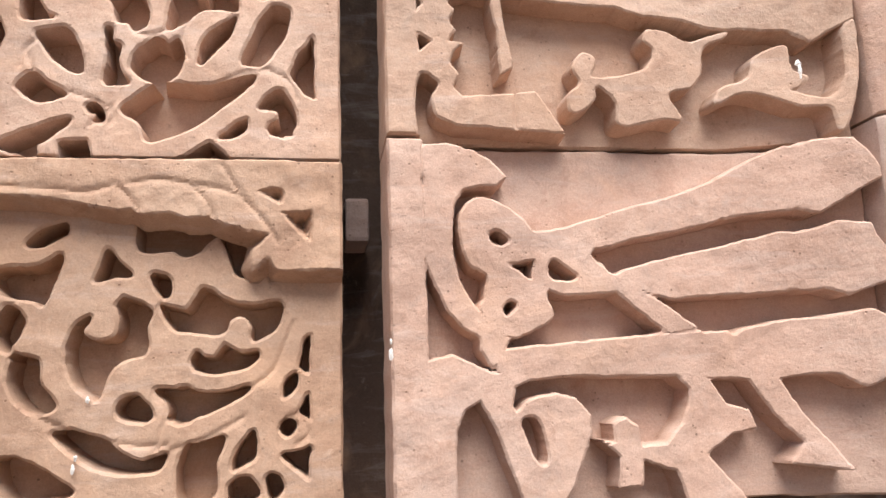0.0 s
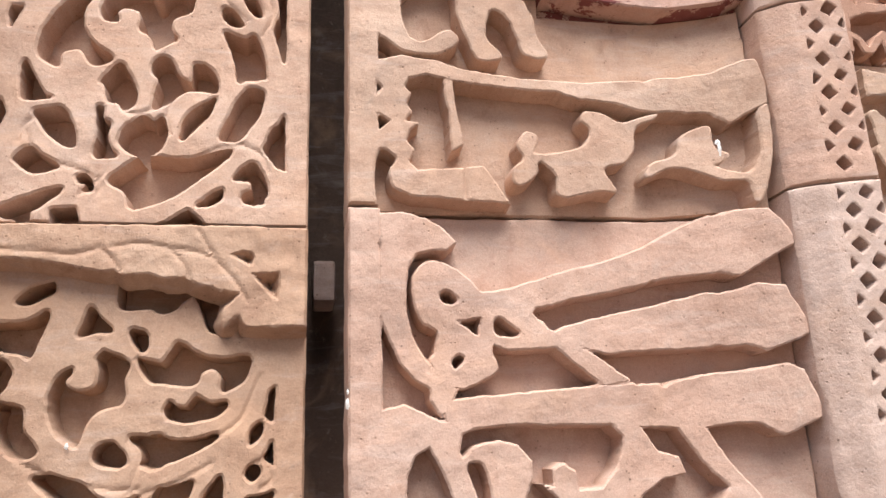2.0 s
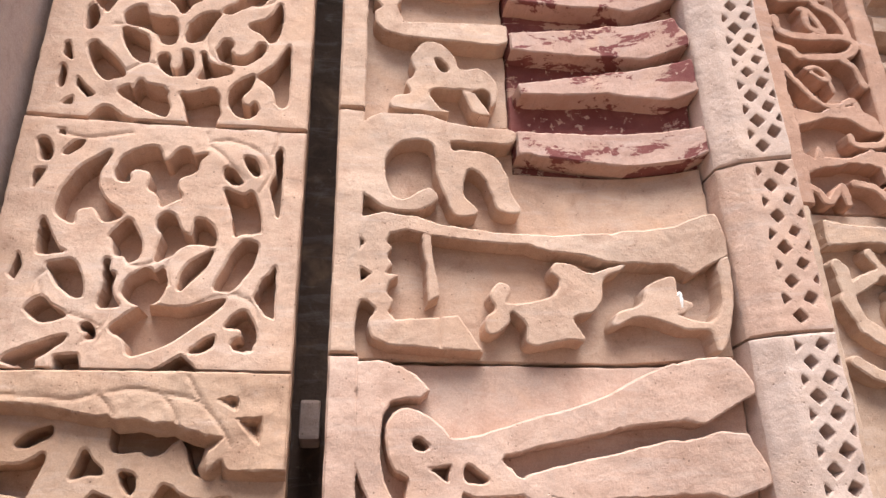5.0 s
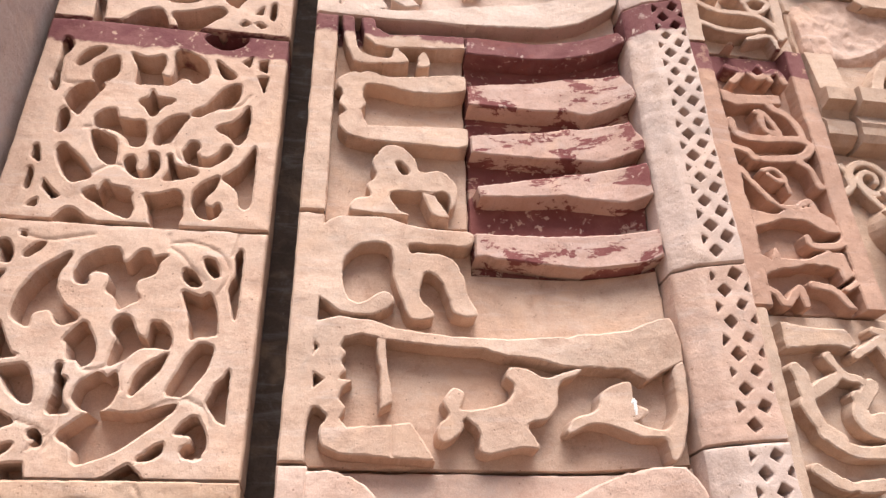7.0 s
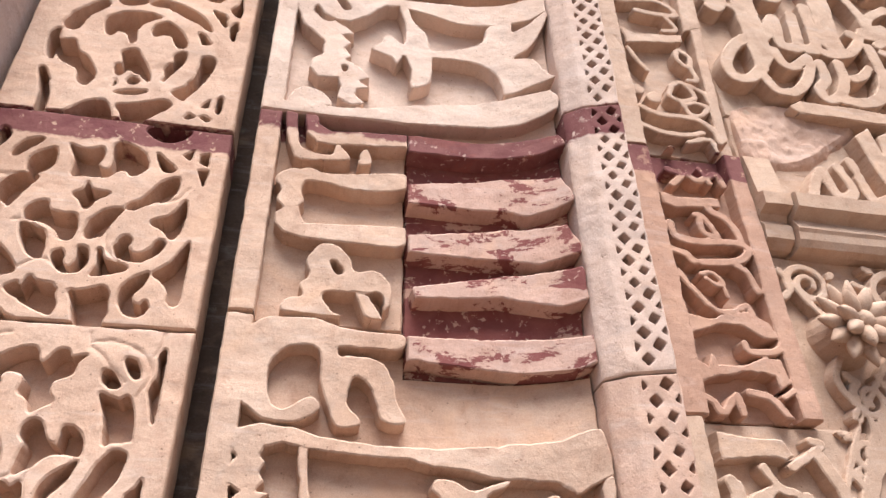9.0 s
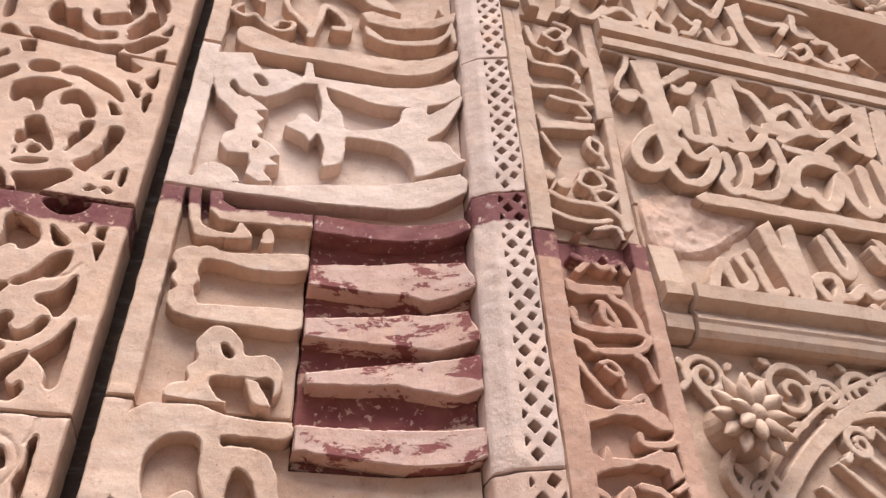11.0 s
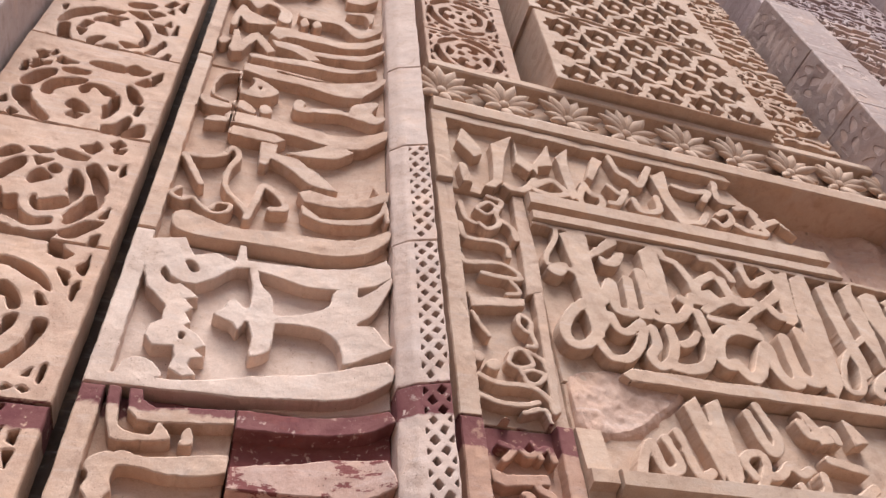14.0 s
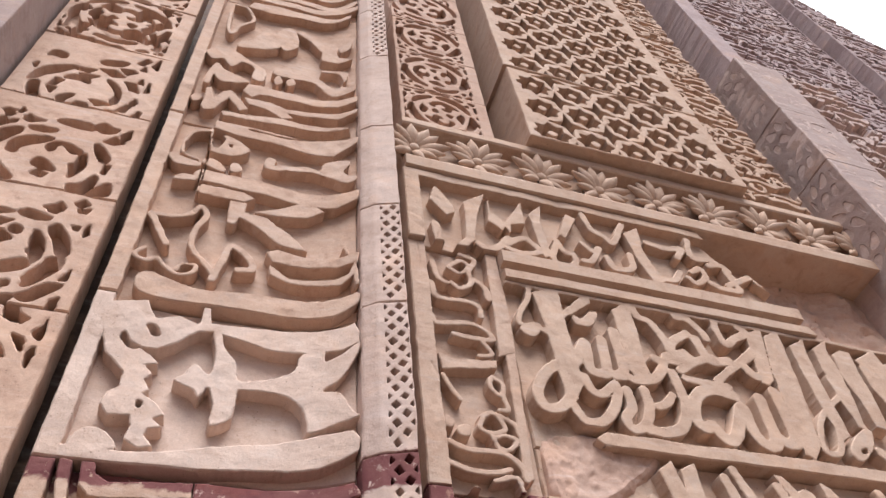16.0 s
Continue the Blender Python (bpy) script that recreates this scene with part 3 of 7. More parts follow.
def carve_scroll_second(c):
    # centimetres from the stone's lower left corner
    c.cut("poly", "18.3,46.9 14.5,43.8 11.1,38.3 10.1,33.2 11.2,30.9 13.8,29.9 14.0,32.3 15.4,33.3 17.5,33.3 19.3,30.7 21.9,31.2 22.7,32.5 19.8,34.7 17.6,37.7 17.1,41.5 18.1,44.6", smooth=True)
    c.cut("poly", "27.8,48.6 24.1,47.8 21.1,45.4 20.2,42.5 20.8,40.2 22.9,40.0 22.9,41.8 24.1,43.1 26.9,42.5 27.4,40.6 27.3,38.6 29.4,36.9 30.2,34.6 31.9,35.6 33.9,37.0 32.9,38.7 33.1,41.4 36.1,42.7 36.7,45.5 38.1,47.2 35.2,46.6 34.1,48.2 32.1,47.9 30.3,45.3 29.0,45.7", smooth=True)
    c.cut("poly", "42.1,44.2 43.8,44.1 45.9,41.0 44.0,40.6 42.2,42.3", smooth=True)
    c.cut("poly", "46.1,47.1 48.1,46.6 49.5,43.4 48.4,42.9 46.5,45.1", smooth=True)
    c.cut("poly", "52.3,48.0 53.7,49.3 54.0,39.1 53.8,33.2 52.7,37.0 51.9,40.3 52.9,43.7", smooth=True)
    c.cut("poly", "42.5,39.1 46.4,37.8 48.1,38.6 50.0,34.2 50.1,29.7 47.0,29.2 45.4,28.7 44.5,33.7", smooth=True)
    c.cut("poly", "4.2,48.4 5.6,48.8 7.0,46.3 7.0,44.0 5.3,44.0 4.8,46.1", smooth=True)
    c.cut("poly", "7.6,51.3 8.7,51.1 8.9,50.1 7.9,50.4")
    c.cut("poly", "9.5,45.9 11.2,48.4 13.0,49.0 11.9,46.8 10.5,45.6", smooth=True)
    c.cut("poly", "4.7,41.5 6.7,41.7 5.9,39.1 5.1,37.4 4.6,39.6")
    c.cut("poly", "8.2,30.4 9.8,27.7 12.1,24.3 13.3,23.4 8.9,22.9 7.9,25.2", smooth=True)
    c.cut("poly", "5.0,22.8 6.1,20.3 5.2,17.7 4.3,18.5")
    c.cut("poly", "23.9,31.1 25.7,29.6 27.3,26.1 27.3,23.0 25.6,21.7 24.6,23.1 22.8,23.3 21.9,26.9 21.3,27.4", smooth=True)
    c.cut("poly", "30.0,31.6 31.6,32.9 33.3,32.1 34.7,29.1 36.9,28.0 37.3,29.9 37.6,31.9 39.8,31.4 41.4,29.0 41.6,26.3 39.7,26.4 36.5,26.2 34.6,24.8 32.6,23.2 30.6,22.4 30.8,25.7 31.1,28.2 30.1,29.4", smooth=True)
    c.cut("poly", "35.9,16.5 36.1,19.5 37.5,22.0 40.4,24.2 41.5,24.7 40.6,21.6 38.8,19.1 36.9,16.8", smooth=True)
    c.cut("poly", "42.6,16.9 44.3,21.8 45.7,25.0 47.7,27.3 50.2,26.6 49.7,22.8 47.8,19.0 45.8,16.5", smooth=True)
    c.cut("poly", "10.7,20.7 13.0,21.5 15.5,21.4 17.3,18.2 18.0,14.5 16.0,14.7 13.8,16.3 12.0,18.4", smooth=True)
    c.cut("poly", "21.0,21.8 22.2,21.8 22.3,19.7 23.6,19.0 23.2,16.3 24.0,14.0 25.2,12.6 22.7,12.2 21.6,13.3 21.9,16.8", smooth=True)
    c.cut("poly", "25.3,15.8 26.5,18.2 28.3,20.1 29.3,20.6 30.9,19.5 32.6,20.4 33.3,16.9 32.0,13.9 29.6,12.9 27.6,13.1 25.9,14.5", smooth=True)
    c.cut("poly", "24.2,8.4 26.9,10.8 29.7,12.6 36.8,12.5 41.8,13.9 44.9,14.5 43.0,11.7 39.2,8.6 35.4,5.6 31.6,3.8 28.3,3.1 27.0,5.8 24.8,7.3", smooth=True)
    c.cut("poly", "8.4,11.7 10.8,13.8 13.0,12.2 15.9,10.5 13.9,9.3 11.5,8.9 9.4,10.4", smooth=True)
    c.cut("poly", "45.3,8.9 47.2,11.3 49.1,12.0 50.8,9.2 51.3,6.4 49.8,4.6 47.7,4.7 47.4,6.2 48.6,6.8 48.3,8.5", smooth=True)
    c.cut("poly", "54.1,21.9 54.3,11.1 53.0,11.6 50.4,15.0 52.1,18.1")
    c.cut("poly", "39.2,3.6 40.1,4.7 43.4,6.9 43.1,4.8 41.2,3.6", smooth=True)
    c.cut("poly", "37.7,2.7 39.4,1.4 41.0,-0.2 32.1,-0.6 34.9,0.8")
    c.cut("poly", "6.2,1.5 8.7,3.3 13.1,5.1 16.7,6.3 14.3,3.5 12.2,1.8 12.0,0.2 8.2,0.6", smooth=True)
    c.cut("poly", "15.4,2.2 19.1,2.7 19.7,0.0 15.6,-0.2")
    c.cut("poly", "19.0,8.7 20.2,9.1 21.5,7.7 21.6,6.0 20.1,6.0 20.5,7.1 19.1,7.8", smooth=True)
    c.score("38.3,49.4 41.3,47.3 43.7,44.4 46.7,41.8")
    c.score("52.7,53.3 52.5,50.5 51.7,48.1")
    c.score("38.3,49.0 37.7,52.4")
    c.score("9.5,17.1 11.4,13.3 15.0,11.2 19.1,9.8 22.8,7.8 22.6,5.5")
    c.score("13.1,20.8 9.6,18.3 8.7,14.8")
    c.score("41.3,26.8 38.0,27.1 34.6,24.8 33.1,21.1 34.0,17.0")
    c.score("47.0,15.4 50.2,13.8 51.5,10.4")
    c.score("38.5,50.4 43.2,50.9 49.1,48.4 51.5,43.6 49.7,38.7")
    c.score("36.4,11.3 42.8,14.8 46.9,15.6")
    c.score("19.7,5.4 23.2,8.9 23.7,12.3")
    c.score("30.7,22.1 27.7,20.9 25.6,21.4")
    c.score("8.3,50.4 13.7,49.7 22.0,51.7")


def carve_scroll_third(c):
    # centimetres from the stone's lower left corner
    c.cut("poly", "4.6,52.2 6.8,50.1 5.5,46.7 5.6,40.3 6.0,36.0 4.5,36.7 4.7,44.8", smooth=True)
    c.cut("poly", "8.6,44.4 9.9,47.9 12.2,49.3 14.6,49.4 12.1,46.7 10.0,44.2", smooth=True)
    c.cut("poly", "13.1,40.4 13.3,44.0 16.1,46.6 18.0,47.1 18.8,42.9 17.3,40.0 14.9,39.4", smooth=True)
    c.cut("poly", "21.0,48.8 24.6,47.8 28.4,48.8 29.3,46.1 28.7,43.3 30.9,42.1 31.8,44.6 31.2,50.2 33.6,51.1 38.0,49.1 39.8,45.6 39.5,43.1 37.1,41.0 35.5,42.3 33.5,42.0 31.2,39.9 26.6,39.7 23.3,39.8 23.1,44.4", smooth=True)
    c.cut("poly", "8.5,32.8 9.6,36.9 11.8,38.4 16.3,38.5 14.6,34.4 12.9,29.9 11.8,29.2", smooth=True)
    c.cut("poly", "8.7,23.6 8.0,28.5 9.0,30.6 10.5,27.9 10.3,24.6", smooth=True)
    c.cut("poly", "27.6,37.7 29.2,35.7 33.0,35.1 30.9,33.1 28.8,30.0 26.9,32.3 25.3,33.9 27.3,35.5", smooth=True)
    c.cut("poly", "16.9,25.8 16.3,28.6 18.4,30.8 20.3,31.2 21.4,28.6 24.7,27.8 27.3,27.6 28.1,21.5 25.3,21.2 23.6,23.5 20.8,24.9", smooth=True)
    c.cut("poly", "16.3,24.4 19.9,23.4 22.1,21.7 22.8,16.2 22.0,15.3 19.7,16.6 17.3,20.4", smooth=True)
    c.cut("poly", "30.8,21.8 30.0,24.2 31.7,28.6 35.2,31.0 37.2,30.5 35.2,26.7 33.8,22.9", smooth=True)
    c.cut("poly", "37.7,31.8 41.2,34.8 44.0,39.7 47.8,42.0 48.2,38.3 46.6,34.6 42.8,33.3 39.1,30.8", smooth=True)
    c.cut("poly", "41.4,49.2 43.7,47.4 46.6,44.6 44.2,43.4 42.5,46.0", smooth=True)
    c.cut("poly", "44.2,27.7 48.5,30.4 50.6,35.0 51.4,31.6 50.9,26.4 49.2,23.7 47.0,26.0", smooth=True)
    c.cut("poly", "37.5,21.3 38.9,23.4 40.6,22.3 40.0,20.2 42.7,18.6 45.1,20.4 46.7,22.9 48.1,22.4 47.1,19.3 43.6,16.5 39.8,17.0 37.6,19.2", smooth=True)
    c.cut("poly", "47.7,49.5 49.9,51.3 49.5,48.2")
    c.cut("poly", "51.9,50.0 53.9,50.7 53.9,46.8 52.1,47.7")
    c.cut("poly", "52.1,44.9 54.4,45.2 53.8,40.5")
    c.cut("poly", "9.9,18.1 11.0,19.8 12.9,18.3 15.2,16.2 18.4,12.1 16.4,10.4 14.7,10.0 12.0,12.8", smooth=True)
    c.cut("poly", "24.8,17.1 26.4,18.1 27.3,16.6 27.4,14.5 29.1,13.6 30.1,16.1 30.0,19.3 32.0,18.6 32.5,15.5 31.1,12.7 28.1,12.4 25.6,14.1", smooth=True)
    c.cut("poly", "34.1,18.8 35.1,18.9 36.0,16.6 40.7,15.2 40.3,13.5 34.3,12.0 34.8,14.9", smooth=True)
    c.cut("poly", "5.0,18.7 5.6,19.2 6.9,14.6 5.0,16.0")
    c.cut("poly", "5.1,8.3 5.1,12.9 6.2,11.5 6.1,7.7", smooth=True)
    c.cut("poly", "8.8,9.9 12.6,6.0 11.5,5.5 9.2,8.0")
    c.cut("poly", "17.6,7.5 19.6,8.9 20.5,7.5 21.7,10.6 23.8,9.3 26.9,8.8 27.6,6.6 28.6,3.7 28.2,1.4 23.7,3.3 19.7,5.6", smooth=True)
    c.cut("poly", "30.7,7.6 33.1,7.8 38.2,9.0 39.0,0.8 37.4,-0.3 33.8,-0.3 32.4,2.5 31.7,5.4", smooth=True)
    c.cut("poly", "42.2,4.0 40.9,6.9 41.9,10.6 44.7,13.0 46.3,13.6 45.7,10.4 44.1,8.0 43.8,6.1 45.8,5.1 46.8,6.4 47.7,4.5 46.1,2.4 43.6,2.7", smooth=True)
    c.cut("poly", "47.2,13.7 50.1,16.4 52.2,20.6 53.5,22.9 54.0,13.5 53.7,6.5 51.8,6.3 50.8,10.1 48.6,12.2", smooth=True)
    c.cut("poly", "12.5,-1.2 14.0,2.2 16.1,3.1 19.5,0.8 23.4,-1.1 20.1,-2.1 14.5,-2.9", smooth=True)
    c.cut("poly", "6.8,3.3 8.4,4.9 8.6,3.2")
    c.cut("poly", "37.7,56.3 39.6,58.2 43.9,58.4 48.2,57.8 46.4,54.7 41.6,53.5", smooth=True)
    c.score("21.8,6.8 24.9,3.4 28.2,1.4")
    c.score("14.6,25.0 18.8,25.5 23.0,23.4 24.6,21.1")
    c.score("16.9,39.1 14.5,37.9 8.8,37.5")
    c.score("17.3,11.7 22.6,15.3 25.9,14.1")
    c.score("36.6,30.0 34.8,24.7 35.6,19.8 38.6,16.1")
    c.score("39.0,32.0 48.0,34.7 50.9,38.7")
    c.score("6.4,45.9 6.6,38.7 11.8,38.4")


def carve_scroll_fourth(c):
    # centimetres from the stone's lower left corner
    c.cut("poly", "8.7,33.2 10.1,38.0 13.3,41.9 16.7,44.7 18.1,42.8 15.5,39.5 13.5,36.2 12.5,32.3 10.7,31.3", smooth=True)
    c.cut("poly", "19.0,34.8 19.2,37.8 21.3,39.9 24.6,41.3 28.3,41.6 32.9,40.3 30.6,38.7 28.8,36.7 27.4,33.4 27.9,29.9 27.2,28.6 25.7,31.7 23.9,32.9 22.3,33.2 21.5,31.1 19.8,31.8", smooth=True)
    c.cut("poly", "20.4,46.0 21.8,48.2 24.9,49.2 27.4,48.6 27.6,46.0 24.5,44.6 21.9,44.4", smooth=True)
    c.cut("poly", "29.0,46.4 30.6,48.2 32.7,48.8 37.0,47.4 41.4,45.2 44.9,41.8 47.4,37.4 44.1,39.6 39.8,41.7 34.3,45.3 30.4,45.5", smooth=True)
    c.cut("poly", "31.8,33.8 32.6,36.5 35.3,38.0 38.4,36.3 40.5,33.2 41.6,29.9 39.6,28.9 38.3,31.4 37.1,33.5 34.8,33.6 32.9,32.4", smooth=True)
    c.cut("poly", "25.8,24.7 29.1,26.0 30.7,23.6 33.4,18.6 34.4,14.5 31.7,16.7 28.6,17.9 26.6,15.9 25.1,18.9 26.8,20.4", smooth=True)
    c.cut("poly", "29.2,13.7 30.0,15.2 31.9,14.4 31.6,13.0 30.0,12.8", smooth=True)
    c.cut("poly", "38.0,15.3 38.3,17.6 37.7,20.3 39.5,22.8 39.2,25.7 42.0,27.1 41.7,22.9 39.8,18.6", smooth=True)
    c.cut("poly", "26.0,11.1 26.4,13.3 26.8,12.1", smooth=False)
    c.cut("poly", "27.2,9.0 30.7,10.2 34.6,10.9 32.9,9.5 29.0,8.6", smooth=True)
    c.cut("poly", "41.2,11.3 44.3,14.6 46.2,19.4 46.6,24.1 46.9,26.5 50.0,26.0 49.7,21.4 47.7,15.4 45.1,10.9 44.1,9.2", smooth=True)
    c.cut("poly", "7.9,25.9 10.9,26.2 12.8,26.7 14.6,23.0 17.5,20.4 20.0,16.5 20.7,13.9 19.7,10.5 18.0,10.7 16.7,12.5 16.1,15.6 13.6,17.2 10.4,19.7", smooth=True)
    c.cut("poly", "15.7,-1.9 18.4,1.6 22.1,4.8 25.4,4.7 27.1,2.5 27.8,-1.4 22.9,-0.4 19.8,-3.0", smooth=True)
    c.cut("poly", "28.6,4.4 33.2,5.8 38.8,8.0 41.7,6.2 38.0,2.7 34.8,-0.3 31.2,-0.7 29.9,2.0", smooth=True)
    c.cut("poly", "44.3,35.9 45.8,35.3 48.0,32.2 45.8,31.4", smooth=False)
    c.cut("poly", "47.0,46.3 50.5,44.6 50.9,43.2 49.7,43.1 51.1,41.5 50.7,40.3 48.9,42.9", smooth=True)
    c.cut("poly", "53.0,36.4 52.6,40.1 53.9,42.5 54.1,38.0 53.9,34.7", smooth=True)
    c.cut("poly", "51.5,48.0 54.1,52.3 54.3,45.7", smooth=False)
    c.cut("poly", "53.1,6.9 53.2,10.1 54.0,11.8 54.3,8.2 53.9,5.6", smooth=True)
    c.cut("poly", "49.4,7.6 51.0,10.0 50.8,7.5", smooth=False)
    c.cut("poly", "45.9,2.7 46.7,4.1 47.9,3.4 46.6,2.5", smooth=False)
    c.cut("poly", "49.8,3.6 50.6,4.1 52.1,3.0 51.2,2.4", smooth=False)
    c.cut("poly", "41.3,56.8 42.0,58.9 44.3,58.5 46.0,55.4 48.1,53.8 47.3,51.4 44.8,51.5 42.5,53.5", smooth=True)
    c.cut("poly", "15.6,55.2 19.2,56.4 20.0,52.2 17.4,51.5", smooth=False)
    c.cut("poly", "7.0,50.9 9.5,49.9 8.2,49.2", smooth=False)
    c.cut("poly", "11.2,48.2 13.0,50.9 13.9,49.3 12.4,47.6", smooth=False)
    c.cut("poly", "9.1,45.3 10.2,46.6 10.2,45.1", smooth=False)
    c.cut("poly", "4.6,45.0 5.8,46.1 6.2,43.6 5.4,42.6", smooth=False)
    c.cut("poly", "7.0,21.1 6.2,27.8 7.8,30.5 8.2,25.9 8.9,19.3", smooth=True)
    c.cut("poly", "9.8,-1.2 9.1,6.6 7.1,14.5 8.7,13.8 11.5,5.1 11.6,-1.8", smooth=True)
    c.cut("poly", "51.8,47.6 53.5,50.8 53.9,54.7 54.4,50.5 54.4,45.4", smooth=True)
    c.cut("poly", "47.0,46.5 50.0,45.4 50.7,44.0 49.1,43.6", smooth=False)
    c.cut("poly", "53.0,36.8 53.2,40.7 54.1,42.5 54.5,39.3", smooth=False)
    c.cut("poly", "42.2,53.3 43.6,53.6 46.4,54.3 48.6,53.4 47.2,51.7 44.1,52.1", smooth=True)


def carve_scroll_fifth(c):
    # centimetres from the stone's lower left corner
    c.cut("poly", "16.2,19.2 16.4,23.9 17.8,30.0 20.6,34.8 23.2,35.9 23.5,30.7 20.2,24.8 17.5,20.3", smooth=True)
    c.cut("poly", "19.0,12.7 19.0,16.3 20.8,18.9 21.9,16.2 23.7,15.5 26.4,16.5 28.0,11.7 31.9,8.2 35.7,7.3 38.5,8.9 39.0,7.0 36.2,5.2 32.4,4.7 27.9,6.8 22.7,8.3 20.4,9.7", smooth=True)
    c.cut("poly", "26.9,25.7 27.8,30.2 30.1,31.2 33.4,28.3 30.7,25.9 28.6,24.2", smooth=True)
    c.cut("poly", "31.4,32.7 32.2,35.1 34.5,34.0 34.7,31.4 32.7,31.3", smooth=True)
    c.cut("poly", "30.9,15.8 31.4,18.1 32.5,16.1 36.2,17.8 39.0,19.8 41.9,18.5 40.9,15.7 37.4,13.2 33.5,12.3", smooth=True)
    c.cut("poly", "38.8,33.1 39.7,34.2 42.6,29.8 43.9,23.9 42.5,19.3 41.0,22.8 39.4,23.7 40.2,27.2", smooth=True)
    c.cut("poly", "42.4,36.3 45.0,38.4 47.8,35.2 50.5,29.7 50.6,24.9 48.1,24.6 45.3,30.9", smooth=True)
    c.cut("poly", "42.6,8.9 45.6,13.2 47.6,19.1 50.0,24.0 51.1,20.4 49.4,15.2 46.4,10.3 43.6,7.8", smooth=True)
    c.cut("poly", "28.8,-0.7 31.7,1.6 35.8,1.1 41.7,2.9 38.9,-1.9 34.0,-3.6 30.0,-3.1", smooth=True)
    c.cut("poly", "43.3,2.9 47.3,6.3 50.5,10.3 53.7,10.8 51.2,7.1 46.7,2.1", smooth=True)
    c.cut("poly", "16.6,3.2 18.0,3.7 21.1,3.4 24.3,3.2 29.4,1.7 28.6,-2.2 24.0,-1.1 19.1,-0.0", smooth=True)
    c.cut("poly", "25.9,37.1 31.1,37.3 27.8,33.5", smooth=False)
    c.cut("poly", "31.4,42.9 35.6,43.7 41.5,41.7 37.4,40.3 32.8,40.8", smooth=True)
    c.cut("poly", "39.7,45.5 42.1,51.2 43.9,47.3 41.7,44.6", smooth=False)
    c.cut("poly", "46.5,52.1 48.8,55.0 50.7,52.9 48.7,50.6", smooth=False)
    c.cut("poly", "48.1,49.2 51.5,50.7 51.1,48.0 48.8,47.7", smooth=False)
    c.cut("poly", "48.8,40.0 51.0,39.9 50.8,38.1 49.5,38.3", smooth=False)
    c.cut("poly", "53.3,35.1 52.9,39.6 53.7,41.7 54.4,36.9", smooth=False)
    c.cut("poly", "14.1,36.7 17.2,40.8 20.9,39.7 17.5,36.8", smooth=False)
    c.cut("poly", "52.4,13.3 54.0,17.5 54.1,13.3", smooth=False)
    c.cut("poly", "7.3,8.2 6.5,15.2 7.4,21.8 9.3,26.7 9.5,22.6 8.3,16.9 9.2,9.5", smooth=True)
    c.cut("poly", "9.2,0.5 10.4,3.7 14.7,-0.3 17.7,-2.5 15.2,-4.1 11.8,-2.7", smooth=True)
    c.cut("poly", "14.9,37.5 18.1,41.0 21.3,39.1 18.7,36.6 15.9,34.6", smooth=True)
    c.cut("poly", "17.2,28.7 19.7,33.4 22.8,35.4 23.6,31.8 21.0,26.9 18.8,23.8", smooth=True)
    c.cut("poly", "23.0,42.1 26.4,42.6 30.2,41.9 26.4,39.9", smooth=False)
    c.cut("poly", "26.5,36.7 30.7,37.2 27.8,33.9", smooth=False)
    c.cut("poly", "31.8,42.5 34.0,44.3 41.3,41.1 38.0,39.7 33.3,40.7", smooth=True)
    c.cut("poly", "37.8,47.4 42.5,50.8 43.9,48.9 42.2,44.8", smooth=False)
    c.cut("poly", "26.9,26.7 28.9,30.5 33.2,28.7 29.7,25.8 28.5,24.2", smooth=True)
    c.cut("poly", "43.5,37.3 45.4,38.6 49.4,32.1 51.2,26.6 50.0,24.8 46.3,29.6", smooth=True)
    c.cut("poly", "42.2,11.4 45.1,17.7 47.0,22.5 50.6,22.7 48.9,18.8 45.1,12.2 43.5,9.9", smooth=True)
    c.cut("poly", "42.9,3.3 45.6,5.8 49.8,10.3 52.3,8.8 48.8,5.3 46.7,2.2", smooth=True)
    c.cut("poly", "39.1,27.4 39.2,32.8 42.3,29.9 43.7,23.5 42.4,19.7 40.6,22.6 41.2,25.1", smooth=True)
    c.cut("poly", "34.3,16.0 38.1,19.3 41.5,18.6 40.3,14.9 35.3,13.0", smooth=True)
    c.cut("poly", "52.3,12.8 54.1,18.0 53.8,13.2", smooth=False)
    c.cut("poly", "52.1,-0.1 52.3,3.2 54.1,4.6 54.2,0.4", smooth=False)


